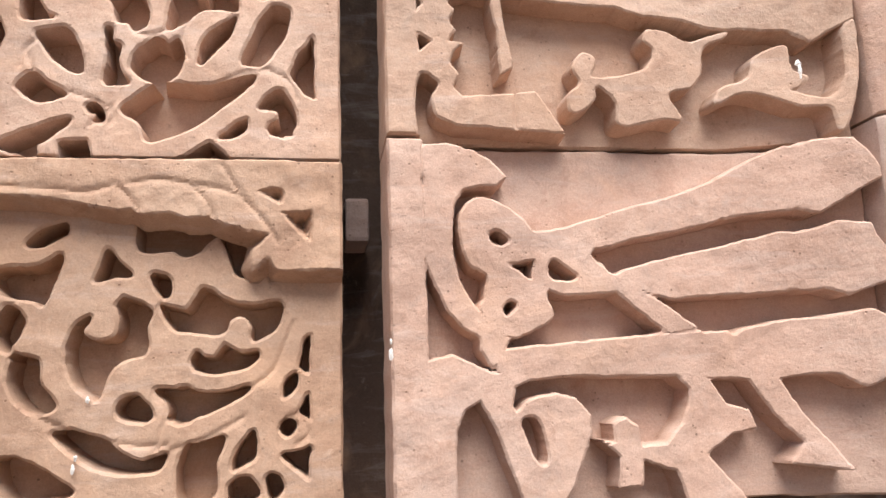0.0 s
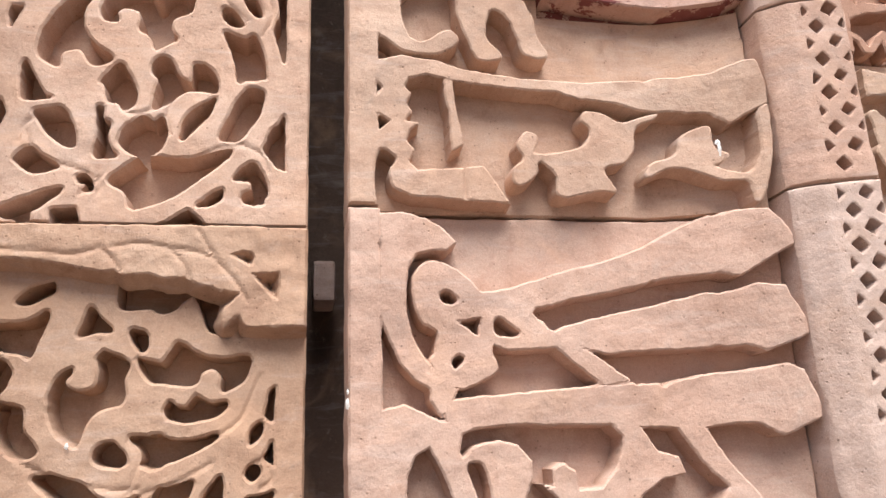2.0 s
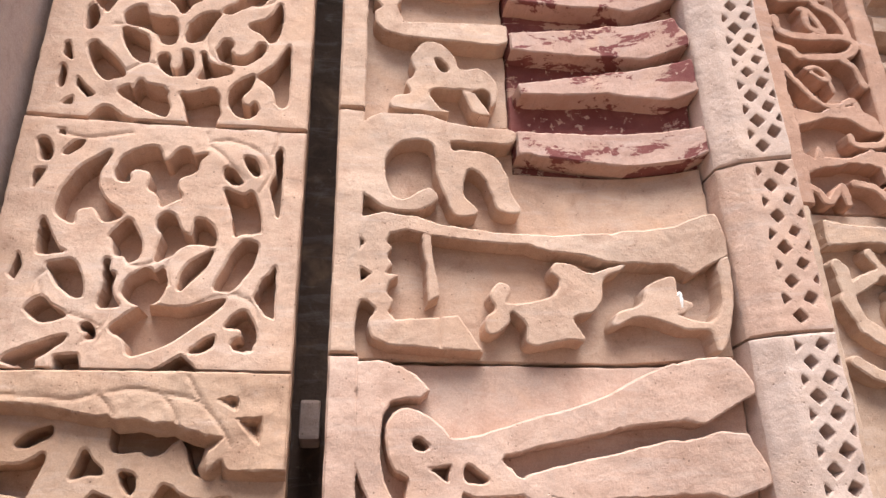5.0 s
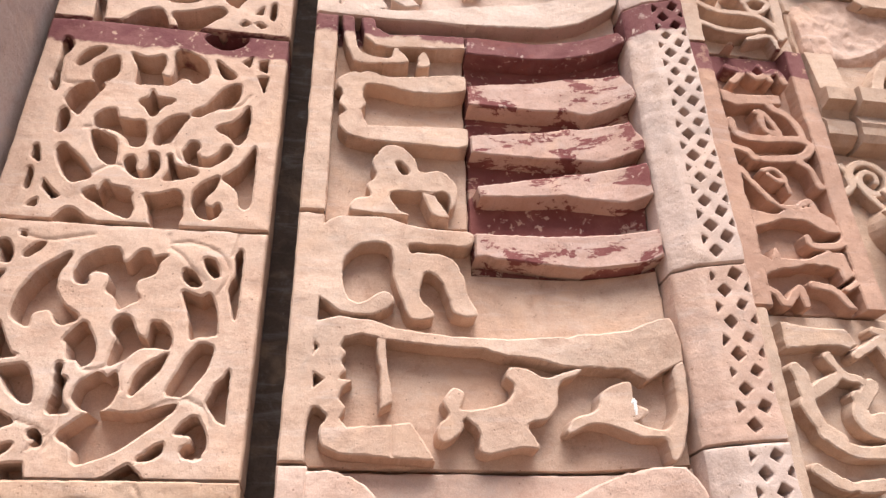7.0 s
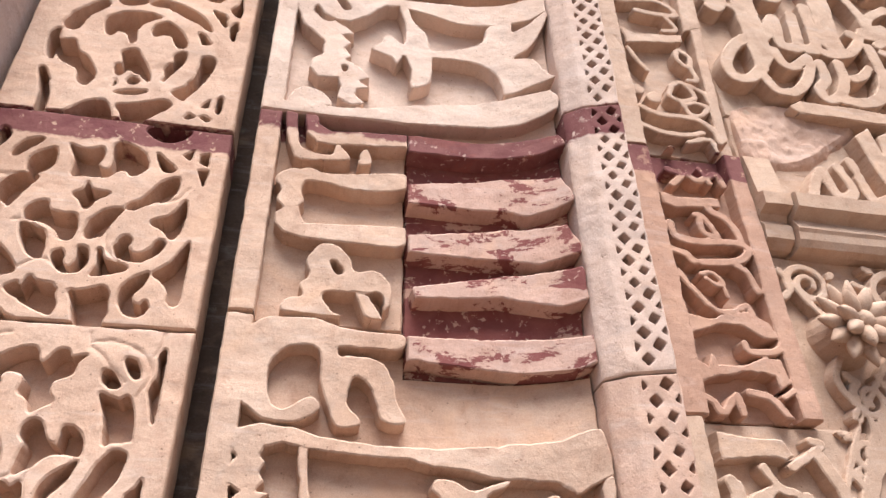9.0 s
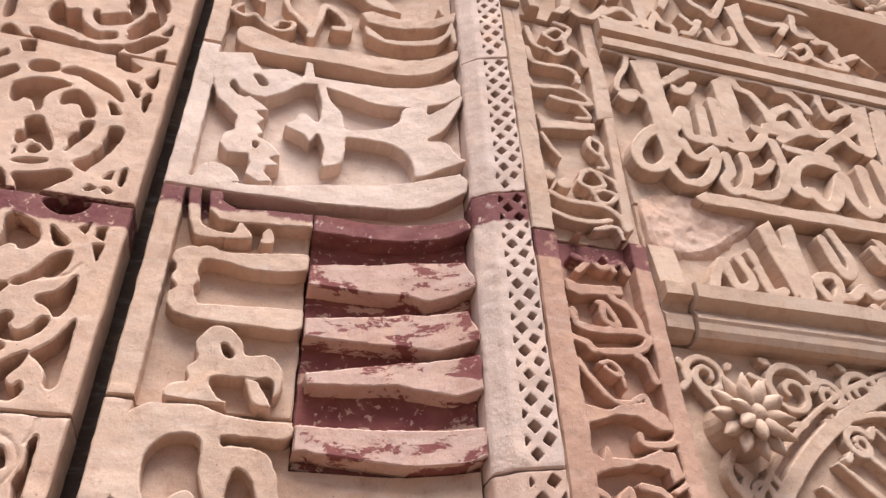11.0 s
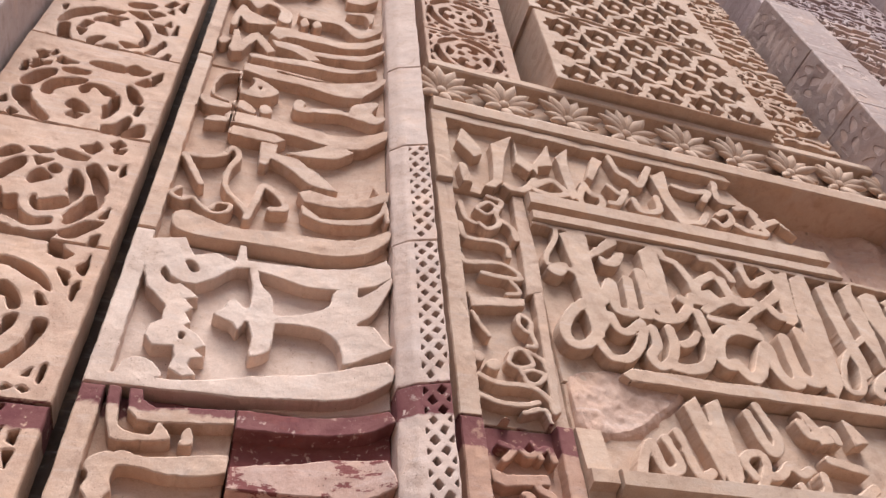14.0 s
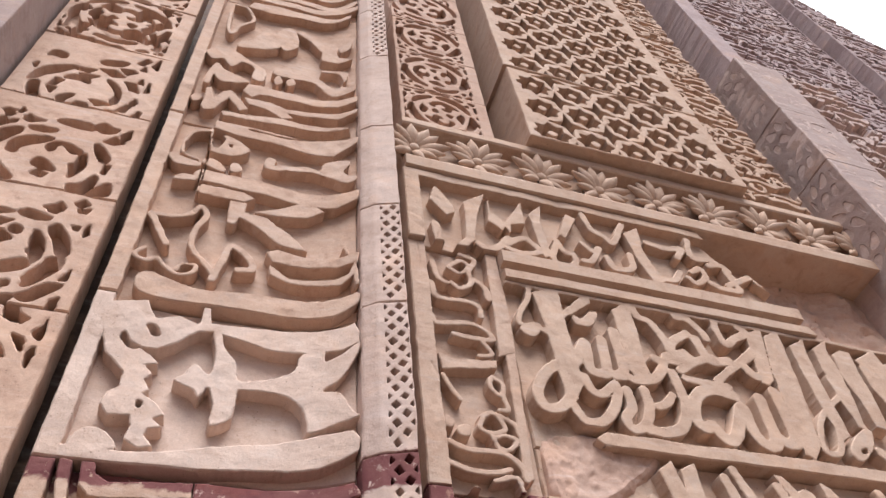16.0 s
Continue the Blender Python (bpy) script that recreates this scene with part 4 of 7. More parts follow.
def carve_scroll_sixth(c):
    # centimetres from the stone's lower left corner
    c.cut("poly", "15.7,19.1 15.9,24.6 20.4,29.5 27.9,31.5 26.0,27.7 21.2,23.5 19.1,20.6 19.0,17.7 17.1,17.7", smooth=True)
    c.cut("poly", "7.1,16.7 10.8,18.3 13.5,12.3 18.9,6.0 22.2,2.5 18.1,2.7 12.3,7.9 9.2,10.5", smooth=True)
    c.cut("poly", "7.4,23.8 11.0,30.9 16.0,34.0 14.5,29.0 11.2,24.2 9.5,20.5", smooth=True)
    c.cut("poly", "18.7,35.2 22.0,38.1 27.8,37.2 24.1,34.2", smooth=False)
    c.cut("poly", "27.6,25.4 29.6,29.2 34.7,29.3 39.7,25.9 37.1,24.0 33.0,27.8 30.7,26.7 30.6,24.2 29.0,22.7", smooth=True)
    c.cut("poly", "25.8,13.4 28.0,17.0 31.5,14.9 34.2,10.9 31.7,11.0 28.6,11.4", smooth=True)
    c.cut("poly", "27.6,7.2 29.0,10.0 32.4,8.3 31.2,5.9", smooth=False)
    c.cut("poly", "38.1,16.3 39.6,18.1 39.8,23.1 41.6,24.7 43.0,18.3 41.8,11.9 39.6,8.4 39.0,12.8", smooth=True)
    c.cut("poly", "43.1,32.9 45.9,31.9 49.2,26.9 50.0,23.1 47.8,22.2 45.2,26.1", smooth=True)
    c.cut("poly", "40.9,3.3 44.8,5.5 48.1,12.4 49.0,7.0 45.7,2.1 42.4,-0.2", smooth=True)
    c.cut("poly", "26.3,-5.7 31.0,-3.3 37.1,-1.8 42.9,-1.9 38.9,-4.7 30.3,-7.1", smooth=True)
    c.cut("poly", "45.6,0.2 50.6,5.7 53.9,8.8 54.8,2.4 49.9,0.7", smooth=True)
    c.cut("poly", "26.5,44.2 31.2,46.5 37.8,46.2 39.7,42.5 33.5,42.0", smooth=True)
    c.cut("poly", "40.2,45.0 42.7,48.5 45.9,46.7 48.6,46.5 47.1,43.5 43.5,42.0", smooth=True)
    c.cut("poly", "45.6,36.1 48.8,40.7 52.7,37.9 48.9,35.4", smooth=False)
    c.cut("poly", "49.5,14.9 49.7,21.0 51.3,20.4 50.6,14.5", smooth=False)
    c.cut("poly", "7.5,35.4 8.7,39.5 11.3,36.3 9.7,33.8", smooth=False)
    c.cut("poly", "15.1,40.3 16.1,44.0 20.0,41.2 17.5,39.2", smooth=False)
    c.cut("poly", "7.4,43.5 8.8,45.6 10.9,42.9 9.5,40.8", smooth=False)
    c.cut("poly", "5.6,29.3 5.8,35.9 7.0,29.9", smooth=False)
    c.cut("poly", "50.5,42.8 53.4,47.3 53.6,41.9 52.0,39.0", smooth=False)
    c.cut("poly", "11.7,-5.2 14.8,-4.0 19.9,-5.6 23.8,-6.6 20.1,-9.0 14.6,-8.6", smooth=True)
    c.cut("poly", "9.3,13.0 8.7,17.9 11.3,18.7 13.5,12.8 17.6,7.5 22.2,2.9 21.5,0.8 17.2,2.8 12.8,6.7", smooth=True)
    c.cut("poly", "9.0,21.8 9.6,27.5 13.0,32.6 16.2,34.1 16.6,30.7 13.9,26.1 11.4,21.6", smooth=True)
    c.cut("poly", "18.5,36.0 21.8,37.6 27.6,37.6 26.5,35.3 21.6,34.4", smooth=True)
    c.cut("poly", "5.3,9.3 5.9,10.7 7.5,7.1 5.9,6.5", smooth=False)
    c.cut("poly", "9.7,1.6 10.1,3.7 12.6,1.7 11.2,0.4", smooth=False)
    c.cut("poly", "6.7,44.0 8.1,45.6 10.3,45.3 8.7,43.6", smooth=False)
    c.cut("poly", "8.4,41.1 11.1,42.5 10.1,41.0", smooth=False)
    c.cut("poly", "11.8,45.1 12.6,47.9 13.8,46.1 12.7,44.2", smooth=False)
    c.cut("poly", "7.4,37.9 8.6,39.4 9.9,37.7 8.4,36.6", smooth=False)
    c.cut("poly", "10.9,37.8 13.2,38.9 13.1,37.1 11.5,36.3", smooth=False)
    c.cut("poly", "5.0,29.7 4.9,34.9 5.8,34.5 5.8,30.1", smooth=False)
    c.cut("poly", "7.8,33.2 9.6,34.0 8.7,32.3", smooth=False)
    c.cut("poly", "14.8,42.4 17.1,43.1 22.0,42.2 17.4,40.0", smooth=False)
    c.cut("poly", "16.5,-12.9 21.2,-10.1 24.5,-6.0 27.1,-2.5 27.7,-7.6 24.2,-11.4 19.4,-13.1", smooth=True)
    c.cut("poly", "27.1,-2.5 32.5,-1.5 38.8,-0.6 42.5,-2.1 37.2,-5.2 31.9,-9.6 29.0,-7.2", smooth=True)
    c.cut("poly", "10.2,-5.5 13.4,-5.3 18.1,-6.0 17.8,-7.9 13.6,-8.8", smooth=True)
    c.cut("poly", "18.2,-2.3 21.9,-3.4 20.8,-6.0", smooth=False)


def carve_scroll_seventh(c):
    # centimetres from the stone's lower left corner
    c.cut("poly", "6.6,13.8 8.2,22.9 13.3,28.6 20.5,31.7 16.6,24.9 11.5,19.3 8.5,14.8", smooth=True)
    c.cut("poly", "8.8,4.6 8.0,10.8 10.9,12.5 12.8,4.2 16.7,-3.7 20.9,-8.8 16.0,-6.5 11.4,-1.6", smooth=True)
    c.cut("poly", "14.9,11.5 16.3,18.1 19.0,18.0 17.1,11.6", smooth=False)
    c.cut("poly", "19.0,20.7 22.4,24.8 27.2,24.2 29.0,19.7 25.8,20.6 21.3,20.4", smooth=True)
    c.cut("poly", "15.1,9.5 18.3,9.7 17.5,5.1", smooth=False)
    c.cut("poly", "20.9,2.3 23.2,5.6 26.1,7.1 24.1,2.5 22.8,-0.6", smooth=True)
    c.cut("poly", "26.5,-6.1 27.8,0.9 30.8,1.9 32.5,-0.6 29.9,-6.8", smooth=True)
    c.cut("poly", "33.1,5.6 36.3,6.2 40.8,6.0 36.1,2.6", smooth=False)
    c.cut("poly", "35.3,25.9 39.0,23.5 42.3,17.1 42.5,8.4 40.3,8.3 40.7,16.3", smooth=True)
    c.cut("poly", "42.0,27.9 46.4,27.5 49.0,20.7 45.3,21.4", smooth=False)
    c.cut("poly", "43.9,2.5 46.9,9.1 48.3,8.2 46.8,2.5", smooth=False)
    c.cut("poly", "47.6,11.0 49.2,14.4 50.1,12.2 48.8,9.0", smooth=False)
    c.cut("poly", "37.3,-2.2 40.9,1.0 44.4,0.3 40.0,-4.3", smooth=False)
    c.cut("poly", "49.4,-2.1 52.4,5.2 53.2,4.6 53.0,-2.9", smooth=False)
    c.cut("poly", "28.6,41.7 33.9,44.9 39.4,45.7 37.2,41.4 31.6,39.3", smooth=True)
    c.cut("poly", "30.4,34.5 36.0,36.0 40.6,31.7 36.2,30.3", smooth=False)
    c.cut("poly", "37.8,38.8 42.5,39.7 44.6,37.9 41.2,34.3", smooth=False)
    c.cut("poly", "19.6,30.6 24.0,32.0 28.4,32.8 25.9,29.1", smooth=False)
    c.cut("poly", "23.0,26.8 31.0,27.4 28.2,24.7", smooth=False)
    c.cut("poly", "6.7,-6.4 5.6,0.3 9.1,-7.6", smooth=False)
    c.cut("poly", "49.5,47.9 51.8,55.5 52.1,45.1", smooth=False)
    c.cut("poly", "51.2,21.8 51.8,30.4 52.7,22.6", smooth=False)
    c.cut("poly", "45.8,41.6 47.0,45.3 47.9,41.0", smooth=False)
    c.cut("poly", "47.2,29.1 48.2,32.4 49.4,28.0", smooth=False)
    c.cut("poly", "7.5,36.8 9.4,42.2 14.0,40.8 14.4,36.9 10.3,37.4", smooth=True)
    c.cut("poly", "4.9,26.6 6.1,28.4 6.1,23.9", smooth=False)
    c.cut("poly", "43.2,47.9 46.3,53.5 48.1,52.0 45.2,46.6", smooth=False)


def carve_scroll_eighth(c):
    # centimetres from the stone's lower left corner
    c.cut("poly", "4.7,8.5 5.1,20.7 6.9,20.5 6.4,9.6", smooth=False)
    c.cut("poly", "8.4,4.2 12.4,17.2 15.7,19.5 13.1,5.3", smooth=False)
    c.cut("poly", "4.3,1.5 11.3,2.8 19.9,3.1 17.0,-0.1 10.1,-1.9", smooth=True)
    c.cut("poly", "17.8,1.7 19.9,3.1 22.8,-1.6 26.8,-1.6 24.6,-5.6 20.3,-3.2", smooth=True)
    c.cut("poly", "13.8,26.8 18.3,30.0 23.3,26.1 20.5,21.3 16.2,22.7", smooth=True)
    c.cut("poly", "5.0,35.5 7.7,40.5 10.9,35.2 8.4,30.4", smooth=False)
    c.cut("poly", "19.2,-8.4 26.2,-7.1 34.1,-3.6 29.2,-9.1 22.2,-10.8", smooth=True)
    c.cut("poly", "29.8,14.9 33.3,22.9 39.3,19.8 43.0,11.1 36.9,12.7 32.5,11.2", smooth=True)
    c.cut("poly", "30.7,41.1 35.1,49.6 42.2,46.8 37.3,38.8 33.6,37.8", smooth=True)
    c.cut("poly", "38.8,31.6 44.0,37.4 48.7,34.6 44.4,28.1", smooth=False)
    c.cut("poly", "42.4,53.3 44.2,67.0 46.8,60.6 45.7,47.8", smooth=False)
    c.cut("poly", "41.7,21.3 43.8,24.1 49.2,10.4 48.4,5.2", smooth=False)
    c.cut("poly", "12.5,-10.6 15.6,-11.2 19.2,-17.6 17.7,-20.8 15.1,-16.4", smooth=True)
    c.cut("poly", "14.3,40.8 18.3,46.9 23.1,44.1 20.8,36.3", smooth=False)
    c.cut("poly", "16.0,-14.6 20.7,-14.2 24.7,-15.5 20.8,-19.0", smooth=False)
    c.cut("poly", "48.1,23.4 49.9,28.1 50.7,18.1", smooth=False)


def carve_broken_skin(c):
    # centimetres from the stone's lower left corner
    c.poly("5.3,19.4 59.4,20.5 59.2,1.8 48.7,1.9 47.3,3.8 44.9,1.9 44.3,2.8 45.1,5.5 47.5,7.7 44.2,8.0 40.8,9.1 38.4,10.4 34.9,10.1 32.3,11.0 28.4,10.8 26.9,11.5 24.9,11.1 22.5,11.7 20.0,12.3 16.0,12.7 12.8,13.3 5.7,13.7")
    c.cut("poly", "45.8,14.6 48.5,15.1 49.5,14.2 48.9,12.8 47.2,13.7", smooth=True)
    c.cut("poly", "49.4,11.1 53.8,11.4 53.8,6.8 52.9,7.3 50.7,9.5")
    c.score("23.9,15.7 26.0,13.9 27.8,11.5")
    c.score("35.1,15.8 37.7,13.1 38.9,10.1")
    c.score("40.1,18.7 43.3,13.6 46.8,9.5 48.7,6.4")
    c.score("25.9,15.7 30.5,16.4 35.1,15.8")
    c.score("35.5,15.6 39.8,15.0 43.3,13.6")
    c.score("7.9,15.0 14.3,14.7 19.9,14.3 23.9,15.4")


def carve_letters_first(c):
    # centimetres from the stone's lower left corner
    c.poly("5.3,56.4 9.4,56.8 13.4,55.8 17.0,53.5 18.9,51.2 17.2,49.6 14.5,49.7 11.9,49.0 10.4,46.9 9.7,43.3 9.8,38.9 10.7,34.9 12.3,31.9 13.4,30.4 15.2,28.4 18.2,25.8 16.2,22.0 15.0,21.0 13.3,24.2 13.4,25.9 10.8,27.5 8.4,30.4 6.6,34.5 4.8,38.5")
    c.poly("14.4,35.3 12.1,37.1 11.0,40.7 10.8,44.2 11.8,46.8 14.4,47.9 17.5,47.0 21.1,44.5 23.4,42.3 27.9,43.2 33.6,44.3 32.2,38.8 27.5,37.0 25.0,34.4 24.3,31.7 25.1,30.0 24.6,28.2 21.3,26.6 18.2,25.8 15.2,27.6 13.4,30.6 14.4,32.3", True)
    c.poly("22.8,42.3 29.8,43.4 37.6,46.2 47.7,48.7 54.0,51.2 61.2,55.0 67.7,57.1 72.3,57.6 76.5,57.2 78.0,54.6 80.0,50.1 74.8,47.2 70.2,44.6 67.2,45.6 57.7,44.9 52.1,43.5 42.0,41.6 31.8,39.3 26.5,36.1 21.1,37.1")
    c.poly("23.1,40.6 31.8,39.0 49.1,26.6 43.8,25.6 35.5,32.5 27.1,32.1 24.0,33.3 22.4,37.1")
    c.poly("34.8,35.6 42.6,37.7 52.6,39.7 64.2,42.2 66.7,41.8 73.1,43.3 77.1,42.6 78.7,38.6 80.1,33.7 75.7,32.0 73.1,31.1 70.4,32.4 65.5,32.1 55.7,32.0 44.4,31.3 40.2,32.4")
    c.poly("15.0,23.7 17.6,24.3 26.6,25.0 43.3,26.1 49.1,26.4 54.9,26.3 64.2,27.8 68.9,27.9 75.7,28.9 77.8,27.5 78.8,24.1 80.5,19.9 76.0,17.4 73.6,16.6 70.2,18.6 66.5,19.0 61.3,18.3 49.7,18.7 43.6,19.3 26.2,19.8 20.9,19.4 17.7,18.2 15.7,20.8")
    c.cut("poly", "15.5,42.0 16.9,42.5 18.6,41.1 17.6,40.2 16.0,40.7", smooth=True)
    c.cut("poly", "18.6,37.1 22.5,37.7 22.0,34.8")
    c.cut("poly", "24.7,37.0 26.1,37.8 29.2,35.2 27.3,34.5 25.0,35.1", smooth=True)
    c.cut("poly", "17.1,30.3 18.5,31.6 19.4,30.9 17.9,29.2", smooth=True)
    c.poly("4.3,22.6 9.0,23.6 14.9,20.8 17.9,20.7 18.4,18.6 17.9,15.7 18.4,14.9 20.7,16.9 24.7,17.4 27.8,16.6 30.1,14.0 30.0,11.2 28.9,8.7 26.8,4.0 24.8,0.9 18.9,1.3 16.7,7.7 14.9,12.6 12.9,16.6 10.7,15.2 9.3,12.0 9.0,7.3 9.3,1.8 3.6,2.2")
    c.cut("poly", "19.2,13.6 21.4,13.8 22.7,9.8 22.3,7.0 20.6,8.3 19.5,11.2", smooth=True)
    c.poly("30.0,11.2 32.1,9.6 34.2,7.7 33.6,3.2 37.5,3.0 37.9,7.1 43.0,5.2 44.7,-0.2 55.3,-0.8 48.3,7.4 52.9,10.2 57.3,10.8 56.3,13.9 52.6,14.9 49.7,19.1 43.6,20.0 46.4,17.3 46.2,15.6 44.7,12.2 41.6,9.4 37.9,9.1 37.5,12.1 35.6,13.6 33.3,12.7 33.5,9.8 31.7,10.3")
    c.poly("55.8,19.6 61.2,19.0 64.5,13.2 68.2,7.9 70.7,4.1 61.4,5.4 63.9,8.5 59.8,13.3")


def carve_letters_second(c):
    # centimetres from the stone's lower left corner
    c.poly("3.9,28.0 10.0,29.4 16.7,29.1 21.3,27.6 32.8,26.2 44.7,26.2 52.0,26.8 60.5,27.6 70.4,27.8 75.7,29.5 78.1,29.4 79.0,25.6 80.5,20.3 75.3,18.1 72.7,16.7 69.0,19.6 56.3,20.7 50.4,21.9 44.4,22.4 39.7,23.6 30.4,23.9 20.1,24.7 14.5,25.8 11.1,24.9 10.5,23.0 11.7,21.9 10.6,20.0 11.7,18.3 10.6,16.4 13.1,16.0 11.1,14.1 10.6,12.3 12.0,10.6 11.0,8.3 12.4,6.7 17.6,7.2 24.7,8.1 29.6,0.7 18.6,1.3 11.2,1.6 8.0,3.1 4.4,2.9")
    c.cut("poly", "5.1,24.1 6.3,22.7 5.1,21.0")
    c.cut("poly", "5.3,17.6 7.7,16.2 5.6,14.3")
    c.cut("poly", "5.4,10.2 8.5,8.9 7.2,6.4 8.0,3.1 10.1,1.3 5.0,0.2", smooth=True)
    c.poly("17.6,25.0 19.5,24.9 20.0,18.8 21.2,11.8 18.7,10.4 18.6,15.1")
    c.poly("31.1,12.9 32.9,15.1 35.1,14.4 35.4,12.6 34.4,10.8 38.9,11.0 43.7,12.5 45.7,15.7 44.1,18.0 45.4,20.0 49.0,19.6 52.4,17.9 56.2,19.0 59.8,20.1 59.1,18.9 55.3,16.9 54.3,12.5 52.2,9.4 48.0,8.0 50.2,3.7 46.4,3.5 38.9,2.3 38.1,6.3 35.4,9.0 34.7,6.7 32.3,4.5 30.1,4.7 30.3,7.6 32.0,9.4 31.3,11.4", True)
    c.poly("56.3,6.6 57.5,9.6 62.2,11.4 63.7,15.0 67.1,16.7 69.4,16.7 69.6,13.3 72.0,10.7 70.3,8.7 69.0,8.6 72.0,7.1 74.8,6.7 77.0,11.1 77.2,18.4 79.6,19.2 78.3,8.6 75.9,0.8 74.5,0.4 74.1,4.5 69.8,5.3 65.0,7.7 60.8,8.4", True)
    c.poly("4.6,49.6 10.4,54.2 17.0,54.6 23.6,52.1 31.5,51.3 38.1,50.9 37.3,47.4 30.1,47.3 24.3,47.4 24.6,45.2 27.6,45.3 33.1,44.5 35.9,40.7 36.9,36.0 38.8,31.9 36.6,30.8 33.7,31.8 32.6,35.0 31.0,38.8 28.1,40.6 26.8,38.4 26.7,34.5 29.5,31.5 28.9,30.1 24.8,29.8 22.6,34.1 20.9,39.2 19.9,46.5 14.6,46.9 11.1,44.2 9.9,39.5 11.1,34.4 13.9,32.7 19.1,35.7 21.1,33.3 16.8,30.4 11.1,30.3 7.7,32.1 4.9,35.7", True)
    c.score("21.2,7.7 21.1,1.2")


def carve_letters_third(c):
    # centimetres from the stone's lower left corner
    c.poly("6.6,59.8 9.2,60.2 10.6,50.5 12.6,46.9 19.0,46.2 20.4,49.9 23.6,46.5 22.6,45.0 12.0,43.6 9.1,46.4 7.4,53.0", True)
    c.poly("11.4,60.5 14.3,61.0 15.2,56.1 18.9,54.2 38.7,56.4 38.6,51.8 29.1,50.5 20.4,49.9 15.3,49.8 12.4,52.7")
    c.poly("25.9,44.9 26.9,48.8 28.3,49.0 29.3,45.3 27.6,44.1", True)
    c.poly("6.3,36.9 8.0,39.8 13.5,41.4 20.5,40.4 38.7,42.7 38.7,38.1 29.0,36.0 23.3,36.2 17.7,37.3 13.6,37.2 12.7,34.0 13.5,31.5 12.5,28.8 13.7,25.5 15.3,24.5 26.1,25.1 38.3,25.6 38.1,20.1 31.5,19.4 12.8,20.3 8.1,22.7 7.3,26.5 8.8,28.3 7.0,30.7 7.6,33.4", True)
    c.poly("15.6,14.1 18.1,18.1 22.1,18.5 25.5,15.1 26.8,12.0 32.7,12.6 35.5,7.3 33.8,2.6 32.6,6.3 25.5,6.4 19.7,5.9 21.7,1.6 23.6,0.2 16.0,-0.1 11.0,1.0 12.1,3.8 15.3,4.8 14.5,7.8 16.4,10.3", True)
    c.cut("poly", "20.8,14.2 22.4,14.3 24.1,11.8 22.5,11.1", smooth=True)
    c.poly("26.8,6.5 30.0,6.0 33.4,0.3 32.5,-1.3 29.3,1.0")


def carve_ridges(c):
    # centimetres from the stone's lower left corner
    c.poly("-1.4,68.7 37.8,71.0 40.9,64.6 34.2,62.2 27.4,62.4 -1.6,62.3")
    c.poly("-1.9,51.2 25.3,55.3 38.4,53.7 41.1,45.7 36.0,43.8 29.5,42.8 24.4,44.9 -2.1,45.3")
    c.poly("-2.4,35.1 23.8,38.9 38.4,38.6 41.2,30.1 36.0,28.8 31.7,28.1 23.0,30.0 -2.5,30.4")
    c.poly("1.2,20.8 22.5,25.4 40.3,25.8 41.7,17.1 35.1,15.9 22.0,19.5 1.7,17.7")
    c.poly("-3.2,8.0 20.9,8.6 41.7,7.8 42.4,1.9 33.5,-1.2 20.2,0.8 -3.4,2.5")


def carve_letters_fourth(c):
    # centimetres from the stone's lower left corner
    c.poly("1.5,54.2 15.0,58.0 16.8,53.9 18.6,50.9 25.0,53.5 31.3,51.2 31.6,59.6 33.3,60.1 34.6,52.7 53.2,53.6 62.1,54.3 74.1,54.3 77.8,55.5 79.3,50.8 79.2,46.8 74.0,44.3 69.1,44.4 63.2,44.6 53.6,45.1 39.3,48.3 35.8,49.1 31.6,48.3 26.3,42.8 21.1,39.2 16.3,38.8 19.8,36.6 22.7,33.7 19.0,32.7 21.7,29.6 20.1,27.3 22.2,23.7 20.6,22.0 24.6,19.8 27.6,16.2 25.1,14.3 27.8,11.9 24.4,10.9 23.9,8.9 26.9,5.5 23.1,4.6 19.1,7.2 19.9,11.5 19.1,14.5 13.6,14.0 11.1,17.3 11.5,21.3 14.4,23.9 13.9,29.4 7.9,35.5 5.4,43.6")
    c.cut("poly", "16.6,47.6 19.0,47.9 21.1,44.6 18.8,43.9", smooth=True)
    c.cut("poly", "10.6,41.4 11.4,43.9 13.9,40.6 16.8,38.9 13.7,38.0", smooth=True)
    c.cut("poly", "19.8,19.5 21.3,19.4 21.1,17.2 19.8,17.7", smooth=True)
    c.poly("35.3,50.8 37.7,51.0 39.8,43.2 43.6,38.4 45.5,31.5 54.2,33.9 60.8,37.5 62.7,44.1 69.1,45.9 70.0,40.6 78.1,45.9 79.7,46.7 78.0,40.7 73.9,32.9 69.2,29.3 73.9,27.6 77.5,20.2 79.1,18.0 73.7,16.6 66.2,14.2 65.3,17.5 63.7,23.2 57.8,28.1 46.9,28.3 45.4,25.6 45.2,18.7 40.8,14.4 39.1,15.1 39.3,21.8 37.2,27.0 35.1,23.4 33.2,25.9 27.8,28.5 30.2,31.0 31.0,34.1 33.0,35.4 35.8,32.5 37.4,33.0 37.5,40.5", True)
    c.poly("-0.5,3.2 7.0,3.8 21.1,3.6 28.3,4.2 47.5,8.9 69.2,13.3 77.4,13.6 79.7,10.3 78.9,6.4 73.6,3.8 69.3,2.4 49.6,1.3 26.2,-1.6 16.4,-1.8 0.4,-0.5")
    c.poly("6.7,4.9 8.7,8.8 11.4,9.9 15.3,8.3 17.8,3.8 8.1,1.7", True)


